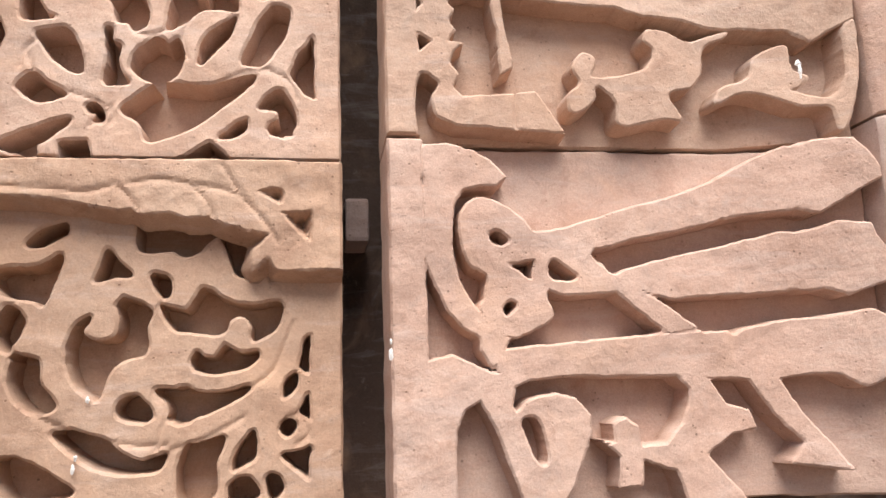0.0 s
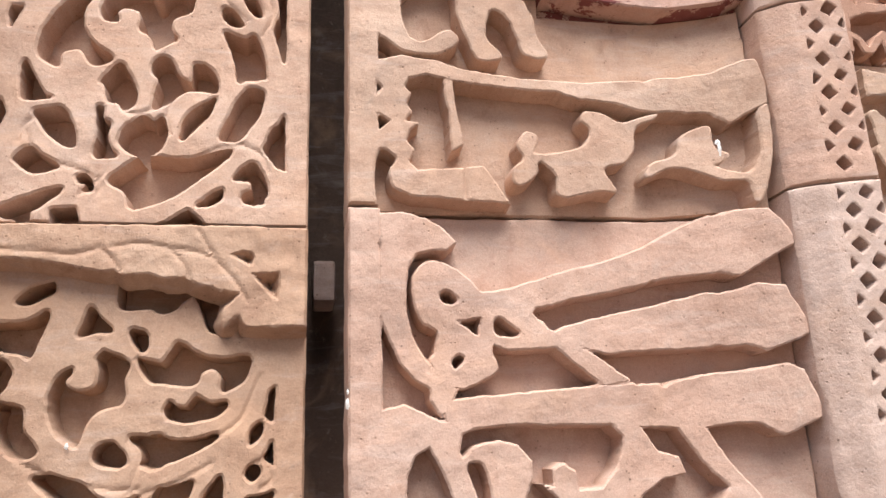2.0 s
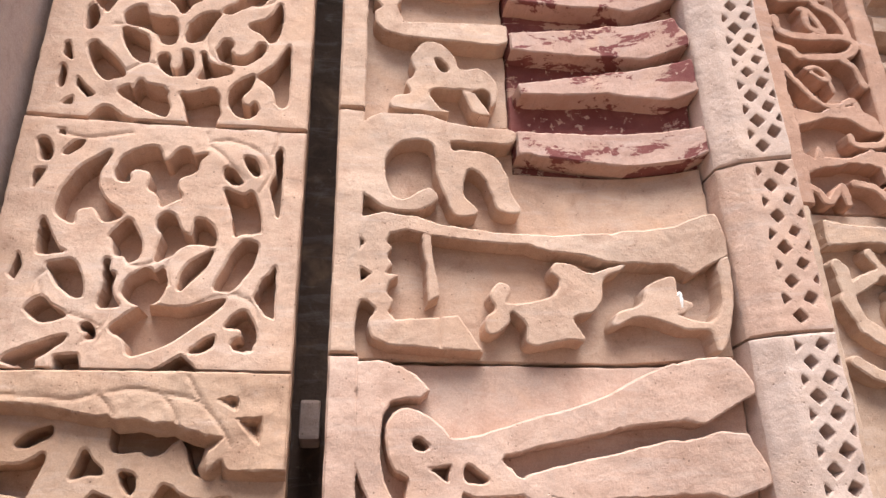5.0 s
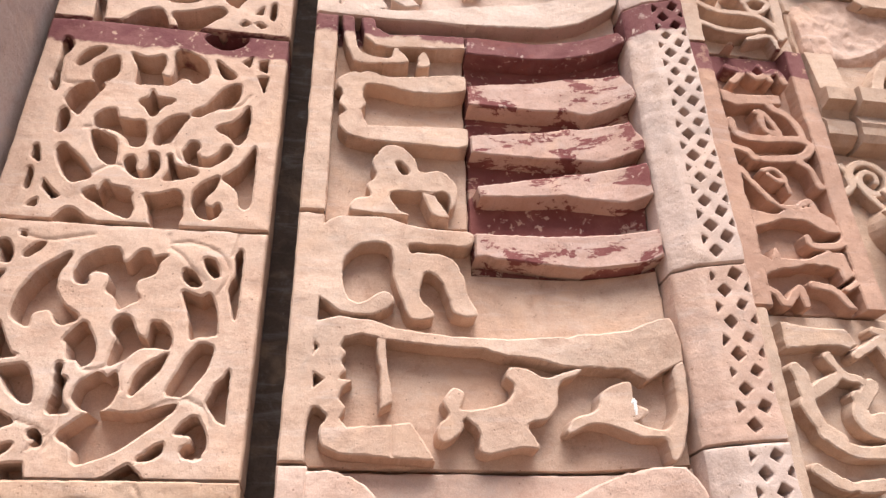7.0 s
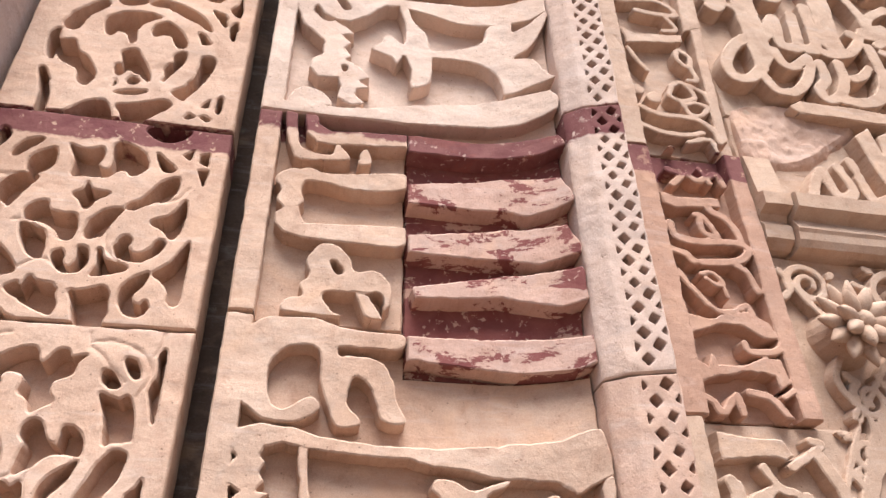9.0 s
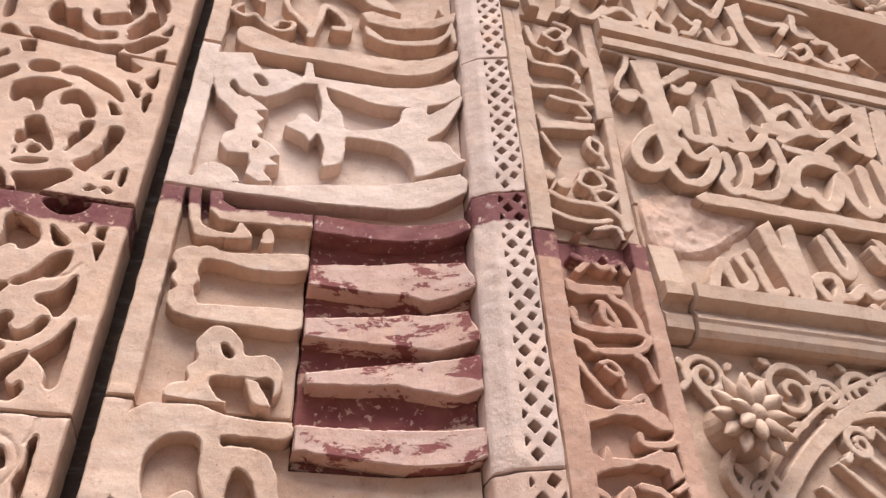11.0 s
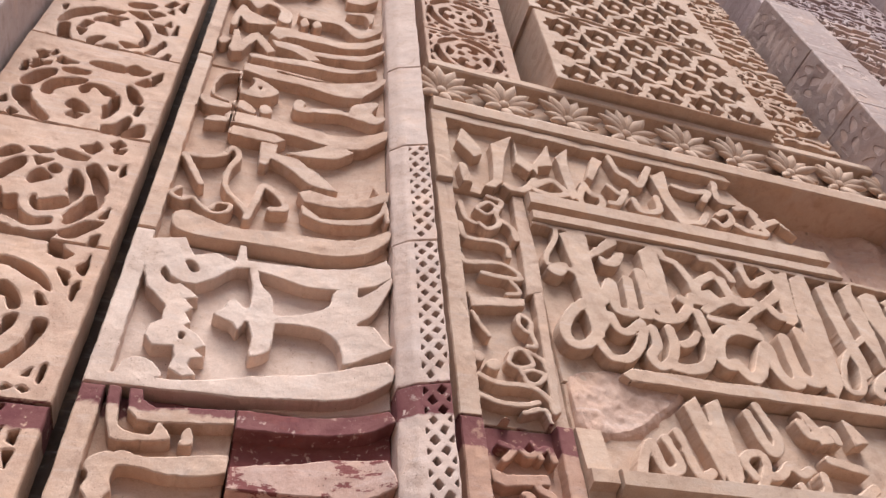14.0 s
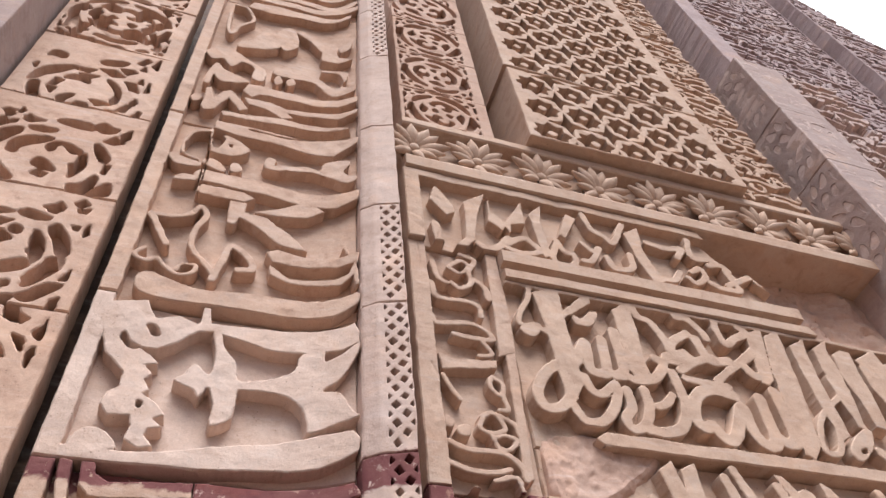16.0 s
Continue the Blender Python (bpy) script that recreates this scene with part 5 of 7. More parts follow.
def carve_letters_fifth(c):
    # centimetres from the stone's lower left corner
    c.poly("9.4,4.3 9.5,9.1 12.9,11.4 18.5,9.6 31.5,6.6 49.6,8.5 71.8,8.4 78.8,9.9 77.9,4.0 68.4,-0.7 50.4,-0.9 32.7,-2.5 16.7,0.1 11.4,1.4", True)
    c.stroke("8.7,22.0 6.6,18.0 9.9,16.0 13.4,18.2 16.6,15.3 20.7,12.4 25.3,14.3 25.5,17.9 21.6,17.7 19.8,14.5", 1.6)
    c.stroke("7.2,41.4 11.7,32.3 14.7,26.2", 2.4)
    c.stroke("9.5,41.5 14.0,41.3 19.4,44.2 22.5,49.5 25.2,45.1 22.6,35.8 23.1,26.3 28.9,18.8 32.3,13.9", 2.2)
    c.stroke("31.6,12.3 33.9,23.3 35.8,31.7 42.3,25.7 43.8,20.6 39.2,18.7", 2.6)
    c.poly("31.8,57.1 38.1,57.5 37.7,51.8 46.1,51.0 55.1,43.4 62.1,34.4 51.4,36.5 42.5,44.9 36.4,48.1 34.9,43.1 32.4,44.0")
    c.poly("39.7,52.5 49.9,57.8 60.4,65.7 67.4,58.8 60.9,54.8 50.2,53.1")
    c.poly("47.8,31.1 51.6,33.9 59.8,31.6 71.5,29.3 79.3,31.1 78.6,26.3 71.6,24.5 56.2,25.9 50.1,26.7")
    c.poly("49.2,25.2 56.5,19.5 71.7,18.1 75.3,19.9 78.0,26.1 78.9,21.2 73.5,15.0 56.7,16.9 49.7,19.8")
    c.poly("18.4,59.7 20.5,63.6 36.4,63.7 41.0,61.1 37.0,57.8 20.4,57.5")
    c.poly("16.4,69.9 19.0,74.1 44.3,73.3 66.8,69.7 79.3,71.0 78.9,64.9 71.1,60.5 45.0,64.8 19.1,65.8")
    c.poly("19.0,112.4 22.1,115.9 41.9,116.7 61.7,117.0 72.5,112.1 79.7,117.0 78.6,107.8 69.3,98.7 47.8,103.5 28.9,103.5 19.3,105.8")
    c.cut("stroke", "32.8,110.1 47.3,109.9 61.9,112.2 75.9,111.9", 0.7)
    c.poly("19.0,92.3 22.5,90.8 24.9,98.1 23.4,101.1 28.0,100.8 34.4,95.9 34.8,92.4 28.6,87.2 19.6,88.2", True)
    c.cut("poly", "26.5,95.1 28.0,95.8 27.9,93.1", smooth=True)
    c.poly("18.5,81.3 22.5,83.0 27.6,77.6 25.9,74.8 18.9,78.2", True)
    c.poly("28.9,81.4 31.3,83.6 33.9,80.5 33.1,77.3 29.5,76.7", True)
    c.poly("41.6,88.7 43.5,92.6 46.5,90.7 46.7,87.3 58.2,90.3 64.0,88.0 66.0,93.6 73.8,94.4 76.0,91.4 73.5,85.3 78.6,80.4 75.0,76.8 67.5,82.3 59.5,86.3 47.0,83.6 42.4,84.3", True)
    c.stroke("18.6,102.6 12.2,99.7 9.9,91.4 10.6,83.1 16.4,80.5", 1.3)
    c.poly("5.7,81.0 12.3,79.6 17.9,78.2 17.3,75.1 8.9,74.9", True)
    c.poly("11.5,67.9 17.7,68.4 17.5,65.2 10.0,64.3", True)
    c.stroke("18.3,104.4 19.8,89.6", 1.4)
    c.cut("stroke", "17.4,112.4 19.0,94.2 20.0,77.4 20.0,59.6 20.6,45.3", 0.5)
    c.stroke("78.0,21.5 78.8,15.1", 1.5)
    c.stroke("74.3,35.5 75.3,31.3", 1.1)


    c.cut("stroke", "17.8,106.1 19.0,94.1 20.0,83.5 19.2,74.0 19.0,64.8 19.0,55.4 18.6,45.2", 0.7)


def carve_letters_top(c):
    # centimetres from the stone's lower left corner
    c.poly("22,6 40,9 60,9 79,13 77,6 60,2 40,2 20,1", True)
    c.poly("12,20 18,14 30,16 50,18 66,15 78,22 77,15 64,9 48,12 30,10 14,9 9,15", True)
    c.stroke("12,30 20,26 34,30 50,28 66,26 78,32", 4)
    c.stroke("14,38 26,48 40,40 54,50 70,44 78,50", 4)
    c.spiral(24, 62, 7, 2.5, 30, 1.3, 3)
    c.stroke("34,60 50,58 66,56 78,62", 5)


def carve_letters_sixth(c):
    # centimetres from the stone's lower left corner
    c.poly("26.6,30.7 28.4,37.4 33.5,38.4 49.6,38.2 70.7,36.7 79.1,38.0 78.4,32.6 70.8,29.3 52.6,31.7 34.3,30.2 30.9,26.2")
    c.poly("27.8,24.6 40.0,25.3 46.7,22.1 60.9,24.8 70.9,22.7 79.1,25.0 78.4,21.5 71.0,17.3 61.0,20.5 47.7,18.4 51.0,15.2 46.1,12.8 38.0,18.4 30.4,19.4")
    c.poly("19.5,8.2 26.6,9.6 46.1,12.8 61.4,12.1 77.0,8.5 71.2,7.4 56.6,7.9 31.8,6.0 21.1,4.9")
    c.poly("10.9,25.2 13.2,26.4 15.4,16.6 18.4,25.2 21.8,28.1 24.8,24.2 30.9,14.8 27.5,11.6 21.5,20.8 19.6,16.1 16.7,7.8 12.7,5.8 11.0,9.1 11.4,17.2")
    c.poly("5.9,15.4 8.3,18.3 10.6,16.3 9.3,12.4 7.0,11.8", True)
    c.poly("8.8,30.8 9.8,44.9 12.1,52.4 16.7,47.1 25.2,42.7 28.2,39.1 18.4,34.9 14.3,36.7 12.0,40.2 11.4,30.5", True)
    c.poly("5.5,61.3 8.7,66.6 14.8,61.8 18.0,69.0 25.5,63.6 34.5,56.0 34.3,43.6 28.9,44.8 29.1,56.0 23.3,59.0 18.8,52.0 14.0,58.0 9.0,55.7", True)
    c.poly("39.6,60.8 48.1,60.5 59.4,61.0 67.9,49.7 72.5,53.0 70.2,65.0 61.9,68.0 63.3,70.2 74.2,66.4 73.5,55.8 71.8,51.3 78.1,45.6 70.6,40.8 65.4,43.3 58.3,54.4 48.5,53.8 38.8,54.6", True)
    c.poly("39.2,49.3 41.6,53.7 43.5,47.4 40.5,44.0", True)
    c.poly("45.2,49.6 47.7,54.0 49.7,48.9 46.4,45.3", True)
    c.stroke("10.7,116.0 11.6,97.0 14.1,89.0 17.0,100.7 23.1,112.7 18.7,125.9 12.3,127.2", 1.9)
    c.poly("18.5,76.2 20.4,84.4 24.5,85.6 27.8,96.5 30.3,101.9 36.3,102.1 39.7,96.8 39.0,86.2 32.4,79.2 21.4,75.2", True)
    c.poly("36.3,102.1 41.6,113.4 46.4,110.3 48.9,95.3 44.9,87.0 40.6,85.7", True)
    c.poly("46.4,110.3 54.6,104.1 61.1,92.0 61.4,82.8 70.0,78.4 76.8,81.4 69.9,86.8 66.8,98.2 57.4,109.5 49.4,113.8")
    c.poly("69.7,97.7 73.9,101.6 76.7,106.3 75.9,96.9 72.6,91.8 70.4,92.4", True)
    c.poly("20.7,136.0 36.5,138.9 56.2,139.9 69.1,136.8 76.0,143.7 75.2,136.4 66.1,131.2 50.0,131.4 31.0,127.2 18.4,128.2")
    c.poly("41.6,160.8 55.3,161.7 62.3,154.5 68.8,154.4 73.4,167.9 75.6,162.0 70.5,146.9 60.9,147.0 50.5,154.5")


def carve_narrow_rust(c):
    # centimetres from the stone's lower left corner
    c.stroke("11.6,73.0 15.5,71.4 12.2,67.9", 2.1)
    c.stroke("17.3,71.7 20.3,70.0 26.1,72.9 27.7,69.0", 2.1)
    c.stroke("21.3,74.3 23.6,69.4", 1.7)
    c.poly("7.4,64.9 12.0,62.9 24.8,64.3 24.9,61.2 11.1,59.1 7.8,60.4")
    c.stroke("8.4,53.8 9.2,50.1 13.7,48.8 23.4,49.0 27.6,49.5 27.2,54.1 24.8,57.6 21.9,59.2 20.7,61.0", 2.4)
    c.stroke("17.4,57.7 17.7,52.1 21.4,50.6 18.8,56.9 16.5,57.6", 1.8)
    c.stroke("7.4,45.4 11.0,44.0 13.7,42.0 25.1,43.2 29.3,46.9 27.6,49.5", 2.3)
    c.stroke("7.4,38.4 10.7,32.7 15.5,27.4 21.0,27.9", 1.8)
    c.stroke("13.5,38.1 16.8,38.8 19.3,36.1 17.4,35.1 14.8,36.9", 1.6)
    c.stroke("18.7,36.9 19.7,31.9", 1.3)
    c.stroke("24.7,41.9 27.3,39.5 29.0,34.5", 2.0)
    c.stroke("22.0,28.8 24.6,29.9 25.5,27.5", 2.0)
    c.poly("6.2,26.1 12.7,25.0 16.8,26.7 24.1,28.2 29.5,25.4 30.5,21.1 26.6,20.8 21.4,23.9 15.4,23.8 10.4,21.8 7.2,20.8")
    c.stroke("20.8,19.1 21.7,16.8 28.6,17.4 31.7,19.9", 1.9)
    c.poly("5.6,14.1 9.5,12.1 11.3,16.5 12.2,12.6 18.4,12.8 25.1,15.5 29.4,15.1 30.3,9.1 27.0,7.2 26.7,10.8 20.9,11.2 11.8,9.8 7.0,8.0")
    c.stroke("5.0,5.3 8.7,3.4 10.9,0.7 14.9,5.2 15.9,1.0", 2.0)
    c.stroke("18.7,6.2 23.5,5.0 26.0,1.7 28.1,-1.0", 2.1)
    c.stroke("27.2,5.3 31.6,7.8", 1.5)


def carve_narrow_lower(c):
    # centimetres from the stone's lower left corner
    c.poly("7.6,74.8 13.6,73.7 23.2,73.5 25.2,70.0 23.2,68.9 20.6,69.5 7.3,68.2")
    c.stroke("17.1,67.0 19.9,62.6 23.6,61.5 25.6,59.1", 2.2)
    c.stroke("24.1,67.3 32.8,72.4 30.4,73.6", 2.0)
    c.stroke("31.4,70.3 34.3,64.5 36.0,59.5", 3.4)
    c.stroke("8.6,60.3 9.7,54.9 11.3,49.2", 2.4)
    c.stroke("11.9,58.0 15.1,60.0 18.5,62.6", 2.0)
    c.stroke("26.0,60.4 21.7,55.3 21.8,51.8 25.2,50.1 30.4,49.7 34.4,53.4", 3.5)
    c.stroke("8.4,63.6 10.6,58.4 16.6,61.5", 3.1)
    c.stroke("8.6,55.7 11.5,50.7 15.0,48.3", 3.1)
    c.stroke("9.6,62.7 10.2,55.1 12.4,49.1 17.8,45.7 25.7,45.9", 2.9)
    c.stroke("21.7,58.0 22.8,53.0 26.6,53.1", 2.7)
    c.stroke("7.7,42.0 13.1,38.8 21.8,38.9", 2.8)


def carve_narrow_upper(c):
    # centimetres from the stone's lower left corner
    c.stroke("7.8,87.0 9.8,79.7 21.9,79.6 25.7,77.5 25.9,73.0", 2.4)
    c.stroke("26.0,93.5 29.6,89.5 30.3,83.3", 2.6)
    c.stroke("6.4,69.9 8.6,66.1 20.5,68.3 26.7,65.9 28.7,62.2 23.9,61.1 14.4,61.8", 2.3)
    c.stroke("23.9,61.1 27.6,55.1 22.8,53.3", 1.9)
    c.poly("7.3,52.2 12.2,50.1 28.9,52.2 28.2,48.1 8.6,44.8")
    c.stroke("8.4,42.3 10.7,36.7 13.1,32.5", 1.7)
    c.stroke("26.0,44.4 29.2,41.3 27.9,36.2 24.8,39.3 25.1,43.5", 1.7)
    c.stroke("28.4,36.3 29.4,30.6 26.4,30.1", 1.6)
    c.stroke("20.1,26.8 23.2,28.5 25.8,26.6 27.0,22.4 22.0,20.6 18.8,22.2 19.9,25.7", 1.8)
    c.stroke("22.0,20.6 24.0,15.6 27.6,15.1 30.2,18.6 26.6,20.2 23.7,19.3", 1.7)
    c.stroke("26.0,27.8 30.4,25.1 31.5,20.9", 1.6)
    c.poly("10.5,20.3 12.9,22.4 15.6,21.7 14.6,18.4 11.5,17.9", True)
    c.poly("7.6,24.8 10.2,23.1 9.0,20.3 6.9,21.5", True)
    c.stroke("7.6,15.3 13.6,13.1 24.6,13.6 30.3,9.3 31.2,4.6", 2.1)
    c.stroke("6.8,8.2 12.7,6.1 21.6,6.2 26.4,7.8", 2.0)
    c.stroke("21.1,3.3 27.7,5.1 29.6,0.5", 1.8)
    c.stroke("14.5,-0.3 18.5,-2.6 25.5,-2.1", 1.9)
    c.stroke("9.4,100.7 10.8,91.0 14.0,88.6", 2.2)
    c.stroke("16.2,99.2 21.4,104.2 24.7,101.6 20.5,96.3 16.1,98.5", 2.1)
    c.stroke("21.9,107.9 27.6,106.0 24.2,98.1 24.6,91.4 19.4,86.8 16.3,89.2", 2.3)
    c.poly("33.0,114.8 40.4,117.1 36.7,57.0 30.3,54.3")
    c.poly("32.8,55.4 36.5,56.9 33.5,4.8 30.3,4.4")
    c.score("3.8,110.3 4.2,102.6 4.1,90.8")
    c.score("4.9,46.6 8.7,35.2 12.9,30.1 19.1,26.7")


def carve_row_upper(c):
    # centimetres from the stone's lower left corner
    c.poly("10.7,27.8 13.5,39.2 21.0,28.0 21.9,22.1 17.5,18.6")
    c.poly("26.7,32.2 37.8,41.5 32.1,23.5 29.1,6.7 24.2,0.7 26.2,17.5")
    c.stroke("27.3,6.1 18.8,-3.9 13.2,-0.1 11.8,10.7", 3.7)
    c.stroke("30.6,3.4 34.0,0.7 39.5,4.2 44.6,11.5", 3.6)
    c.poly("39.3,42.0 38.9,28.8 46.4,22.1 42.7,16.1 37.0,21.1")
    c.poly("55.2,41.0 54.9,29.1 55.4,24.7 47.7,22.1 46.5,15.3 44.4,21.5")
    c.stroke("43.9,7.5 51.5,13.7 56.2,11.3 57.8,6.0 49.5,3.1 43.3,4.3", 3.2)
    c.poly("57.7,32.2 65.6,42.0 63.0,29.7 63.6,5.0 59.6,2.4")
    c.poly("77.8,39.9 82.3,37.0 73.5,19.8 70.7,21.8")
    c.stroke("68.2,16.9 70.5,9.8 74.4,9.0 74.3,3.2 68.1,-0.4 63.9,4.0 67.5,13.9", 3.2)
    c.stroke("87.1,42.2 88.7,31.7 94.7,27.3 98.1,24.1 104.2,34.6 107.7,41.0", 3.4)
    c.stroke("81.0,18.9 85.3,14.2 89.0,17.3 83.6,7.8 79.1,6.5", 3.1)
    c.stroke("91.7,12.1 93.7,5.0 102.9,7.6 104.9,18.0", 3.5)
    c.poly("106.6,34.4 116.2,41.5 113.5,24.7 117.4,2.0 111.5,-0.3 108.2,14.9")
    c.stroke("117.8,30.2 128.0,29.0 136.8,31.7 132.2,24.0", 3.7)
    c.stroke("117.2,3.9 123.7,5.6 129.5,13.0", 3.4)
    c.stroke("143.3,40.2 140.9,26.5 148.8,26.7", 3.4)
    c.stroke("136.2,14.9 142.3,18.6 142.8,12.7 135.9,7.0 132.7,10.0", 3.2)
    c.stroke("148.5,22.4 155.7,24.5 159.0,21.2", 3.3)
    c.stroke("144.4,9.2 149.3,6.6 158.6,7.2 158.3,12.9 157.2,20.7", 4.0)
    c.stroke("153.7,9.8 171.4,20.5 178.8,22.6", 3.4)
    c.stroke("172.7,16.8 179.1,10.5", 3.4)
    c.score("-1.2,16.2 5.9,12.6 8.8,4.0 10.2,-2.9")
    c.score("10.2,-2.9 15.6,12.0 20.1,19.4")


def carve_row_middle(c):
    # centimetres from the stone's lower left corner
    c.poly("11.3,71.0 23.1,75.7 22.1,53.2 21.8,25.4 18.2,19.7 13.1,16.4 13.2,21.3 13.0,34.2 12.3,50.9")
    c.stroke("15.9,19.3 9.2,12.9 4.1,13.0 3.0,19.5 7.3,27.8 12.7,32.8", 4.3)
    c.stroke("10.3,75.7 8.6,67.0 3.8,58.0 2.2,51.6 6.3,49.6", 2.3)
    c.poly("1.6,48.5 6.9,52.7 10.9,52.1 7.7,45.6 3.3,45.4", True)
    c.stroke("9.9,50.4 13.7,46.9 14.0,38.5 13.9,33.0", 2.4)
    c.poly("21.9,62.4 35.3,76.2 36.9,70.9 22.2,58.7")
    c.poly("26.6,61.9 29.9,60.5 34.9,65.5 37.9,64.6 33.9,57.4 28.8,56.2 26.1,57.1", True)
    c.stroke("21.2,35.8 27.5,47.0 26.4,34.1 30.3,32.2 33.2,34.1 35.5,50.2", 4.4)
    c.stroke("33.2,34.1 37.2,32.2 40.5,35.5 42.1,56.2", 4.5)
    c.poly("45.5,69.0 54.6,76.0 53.9,60.4 51.4,41.9 52.1,33.1 46.3,32.0 42.2,37.2 44.5,52.1")
    c.stroke("38.8,33.8 45.1,31.8 52.8,33.8 59.4,42.0 56.6,44.3", 4.2)
    c.stroke("55.2,73.7 57.1,67.5 61.5,65.3 64.8,56.5 65.1,50.5 68.3,55.8 77.5,62.5", 4.0)
    c.poly("60.4,48.1 72.3,52.6 76.2,48.3 65.9,42.7 58.5,42.7")
    c.stroke("80.4,60.0 81.2,52.3 83.4,48.3 92.0,50.0", 4.9)
    c.stroke("66.2,40.5 76.3,46.9 85.5,50.2", 3.8)
    c.stroke("67.1,36.5 75.6,36.1 85.5,35.7", 3.6)
    c.poly("107.9,61.7 113.2,59.0 88.0,41.2 81.7,35.8 80.1,38.9")
    c.stroke("94.9,74.8 93.9,66.1 95.2,60.0 101.4,64.5 109.5,69.6 106.5,72.3", 3.8)
    c.stroke("75.8,72.0 81.1,71.5 85.6,65.9 86.3,61.2", 3.9)
    c.stroke("15.0,15.5 18.5,9.0 25.0,10.1 31.4,17.1 35.0,25.2", 3.9)
    c.stroke("22.9,29.5 24.5,23.3 28.7,22.8 34.7,27.7", 3.8)
    c.stroke("38.6,25.9 38.4,18.2 34.4,12.7 36.2,8.3 41.6,11.5 45.5,19.4 45.9,27.2", 4.0)
    c.stroke("41.9,9.2 48.4,9.0 56.5,12.6 61.4,22.1 62.0,32.8 61.7,38.2", 4.6)
    c.stroke("49.1,20.0 53.2,22.0 57.3,26.6", 3.5)
    c.stroke("86.1,31.6 76.6,32.7 68.8,28.6 64.0,20.0 65.0,14.0 70.0,14.7", 5.2)
    c.stroke("70.0,14.7 73.3,9.2 78.3,12.3 87.4,26.5 87.3,13.7 91.1,9.4 95.8,13.7 97.9,32.3", 5.3)
    c.stroke("106.6,36.7 106.5,24.3 104.5,13.7 99.7,11.8 96.5,15.1", 5.5)
    c.poly("109.2,69.6 118.9,74.2 110.4,43.4 105.9,39.9 103.1,40.8")
    c.poly("118.7,69.9 128.0,75.5 126.7,65.4 122.7,42.0 115.0,12.6 108.5,5.7 105.4,7.8 108.2,28.7 112.0,48.2")
    c.poly("130.5,66.9 141.3,73.7 138.8,65.7 134.5,41.1 133.5,22.6 132.7,19.7 128.4,17.2 127.4,29.0 128.7,49.4")
    c.poly("143.4,68.3 153.0,74.1 150.5,68.2 149.7,53.4 148.6,46.8 144.5,28.0 144.9,24.3 141.0,25.6 139.7,37.0 140.4,49.5")
    c.poly("152.5,66.3 158.8,69.9 164.1,69.8 162.2,60.2 158.6,36.2 156.6,26.2 150.5,27.1 150.9,41.0 149.7,53.4")
    c.poly("165.2,64.9 175.0,70.2 174.2,62.6 170.5,36.2 166.0,35.4 163.4,49.5")
    c.poly("164.3,65.5 179.3,74.3 181.4,64.5 183.4,45.7 172.0,36.3 168.4,52.3")
    c.poly("179.1,65.7 189.8,69.6 194.1,47.5 183.0,41.1")
    c.stroke("147.6,45.4 127.1,30.4 118.6,18.4 116.4,10.5 123.4,11.5 129.0,22.6 130.1,30.9", 2.7)
    c.poly("136.1,21.0 145.6,25.1 142.1,16.6 131.8,8.4 128.5,12.2", True)
    c.cut("poly", "134.5,14.0 137.6,15.2 137.0,13.1 133.9,12.4", smooth=True)
    c.stroke("143.7,14.3 148.7,9.9 162.0,16.9", 4.9)
    c.stroke("99.2,48.4 101.3,44.3 106.7,44.5", 4.8)


def carve_row_lower(c):
    # centimetres from the stone's lower left corner
    c.stroke("9.5,0.1 12.1,-4.3 15.5,-1.9 18.9,6.6 22.6,12.5", 3.3)
    c.stroke("23.6,12.7 24.4,5.5 26.5,2.8 31.3,5.6 29.2,14.7", 3.5)
    c.stroke("34.3,17.8 36.2,5.3 38.2,2.5 41.8,4.1", 3.6)
    c.poly("40.1,29.1 46.2,33.2 50.2,7.5 44.9,1.5")
    c.poly("48.7,30.3 55.3,33.8 53.3,3.8 47.4,-3.5 46.4,2.8")
    c.stroke("37.9,1.5 40.9,-1.1 45.4,-2.4 49.4,0.2", 3.6)
    c.stroke("65.3,29.2 68.1,14.7 72.6,20.0 70.1,32.5", 4.0)
    c.stroke("57.3,4.4 55.6,10.5 62.3,13.7 63.8,9.6 57.7,0.4 51.8,-1.5 49.6,3.3", 3.4)
    c.stroke("61.8,5.1 67.5,6.0 72.6,9.9 75.7,7.2 79.8,8.9", 3.5)
    c.stroke("73.5,2.7 75.0,-3.3 83.0,1.9 84.6,7.5", 3.5)
    c.stroke("85.5,28.1 87.5,22.5 96.5,26.4 97.7,21.9", 3.7)
    c.stroke("90.1,13.8 96.3,12.5 102.6,11.2", 3.6)
    c.stroke("83.1,-4.2 93.3,-0.8 103.6,4.9", 3.6)
    c.poly("86.4,33.3 89.4,32.8 96.3,21.0 89.6,19.2")
    c.poly("104.9,32.4 108.7,30.0 111.3,22.6 104.3,20.8")
    c.stroke("130.3,30.9 131.3,27.0 137.7,28.8", 3.3)


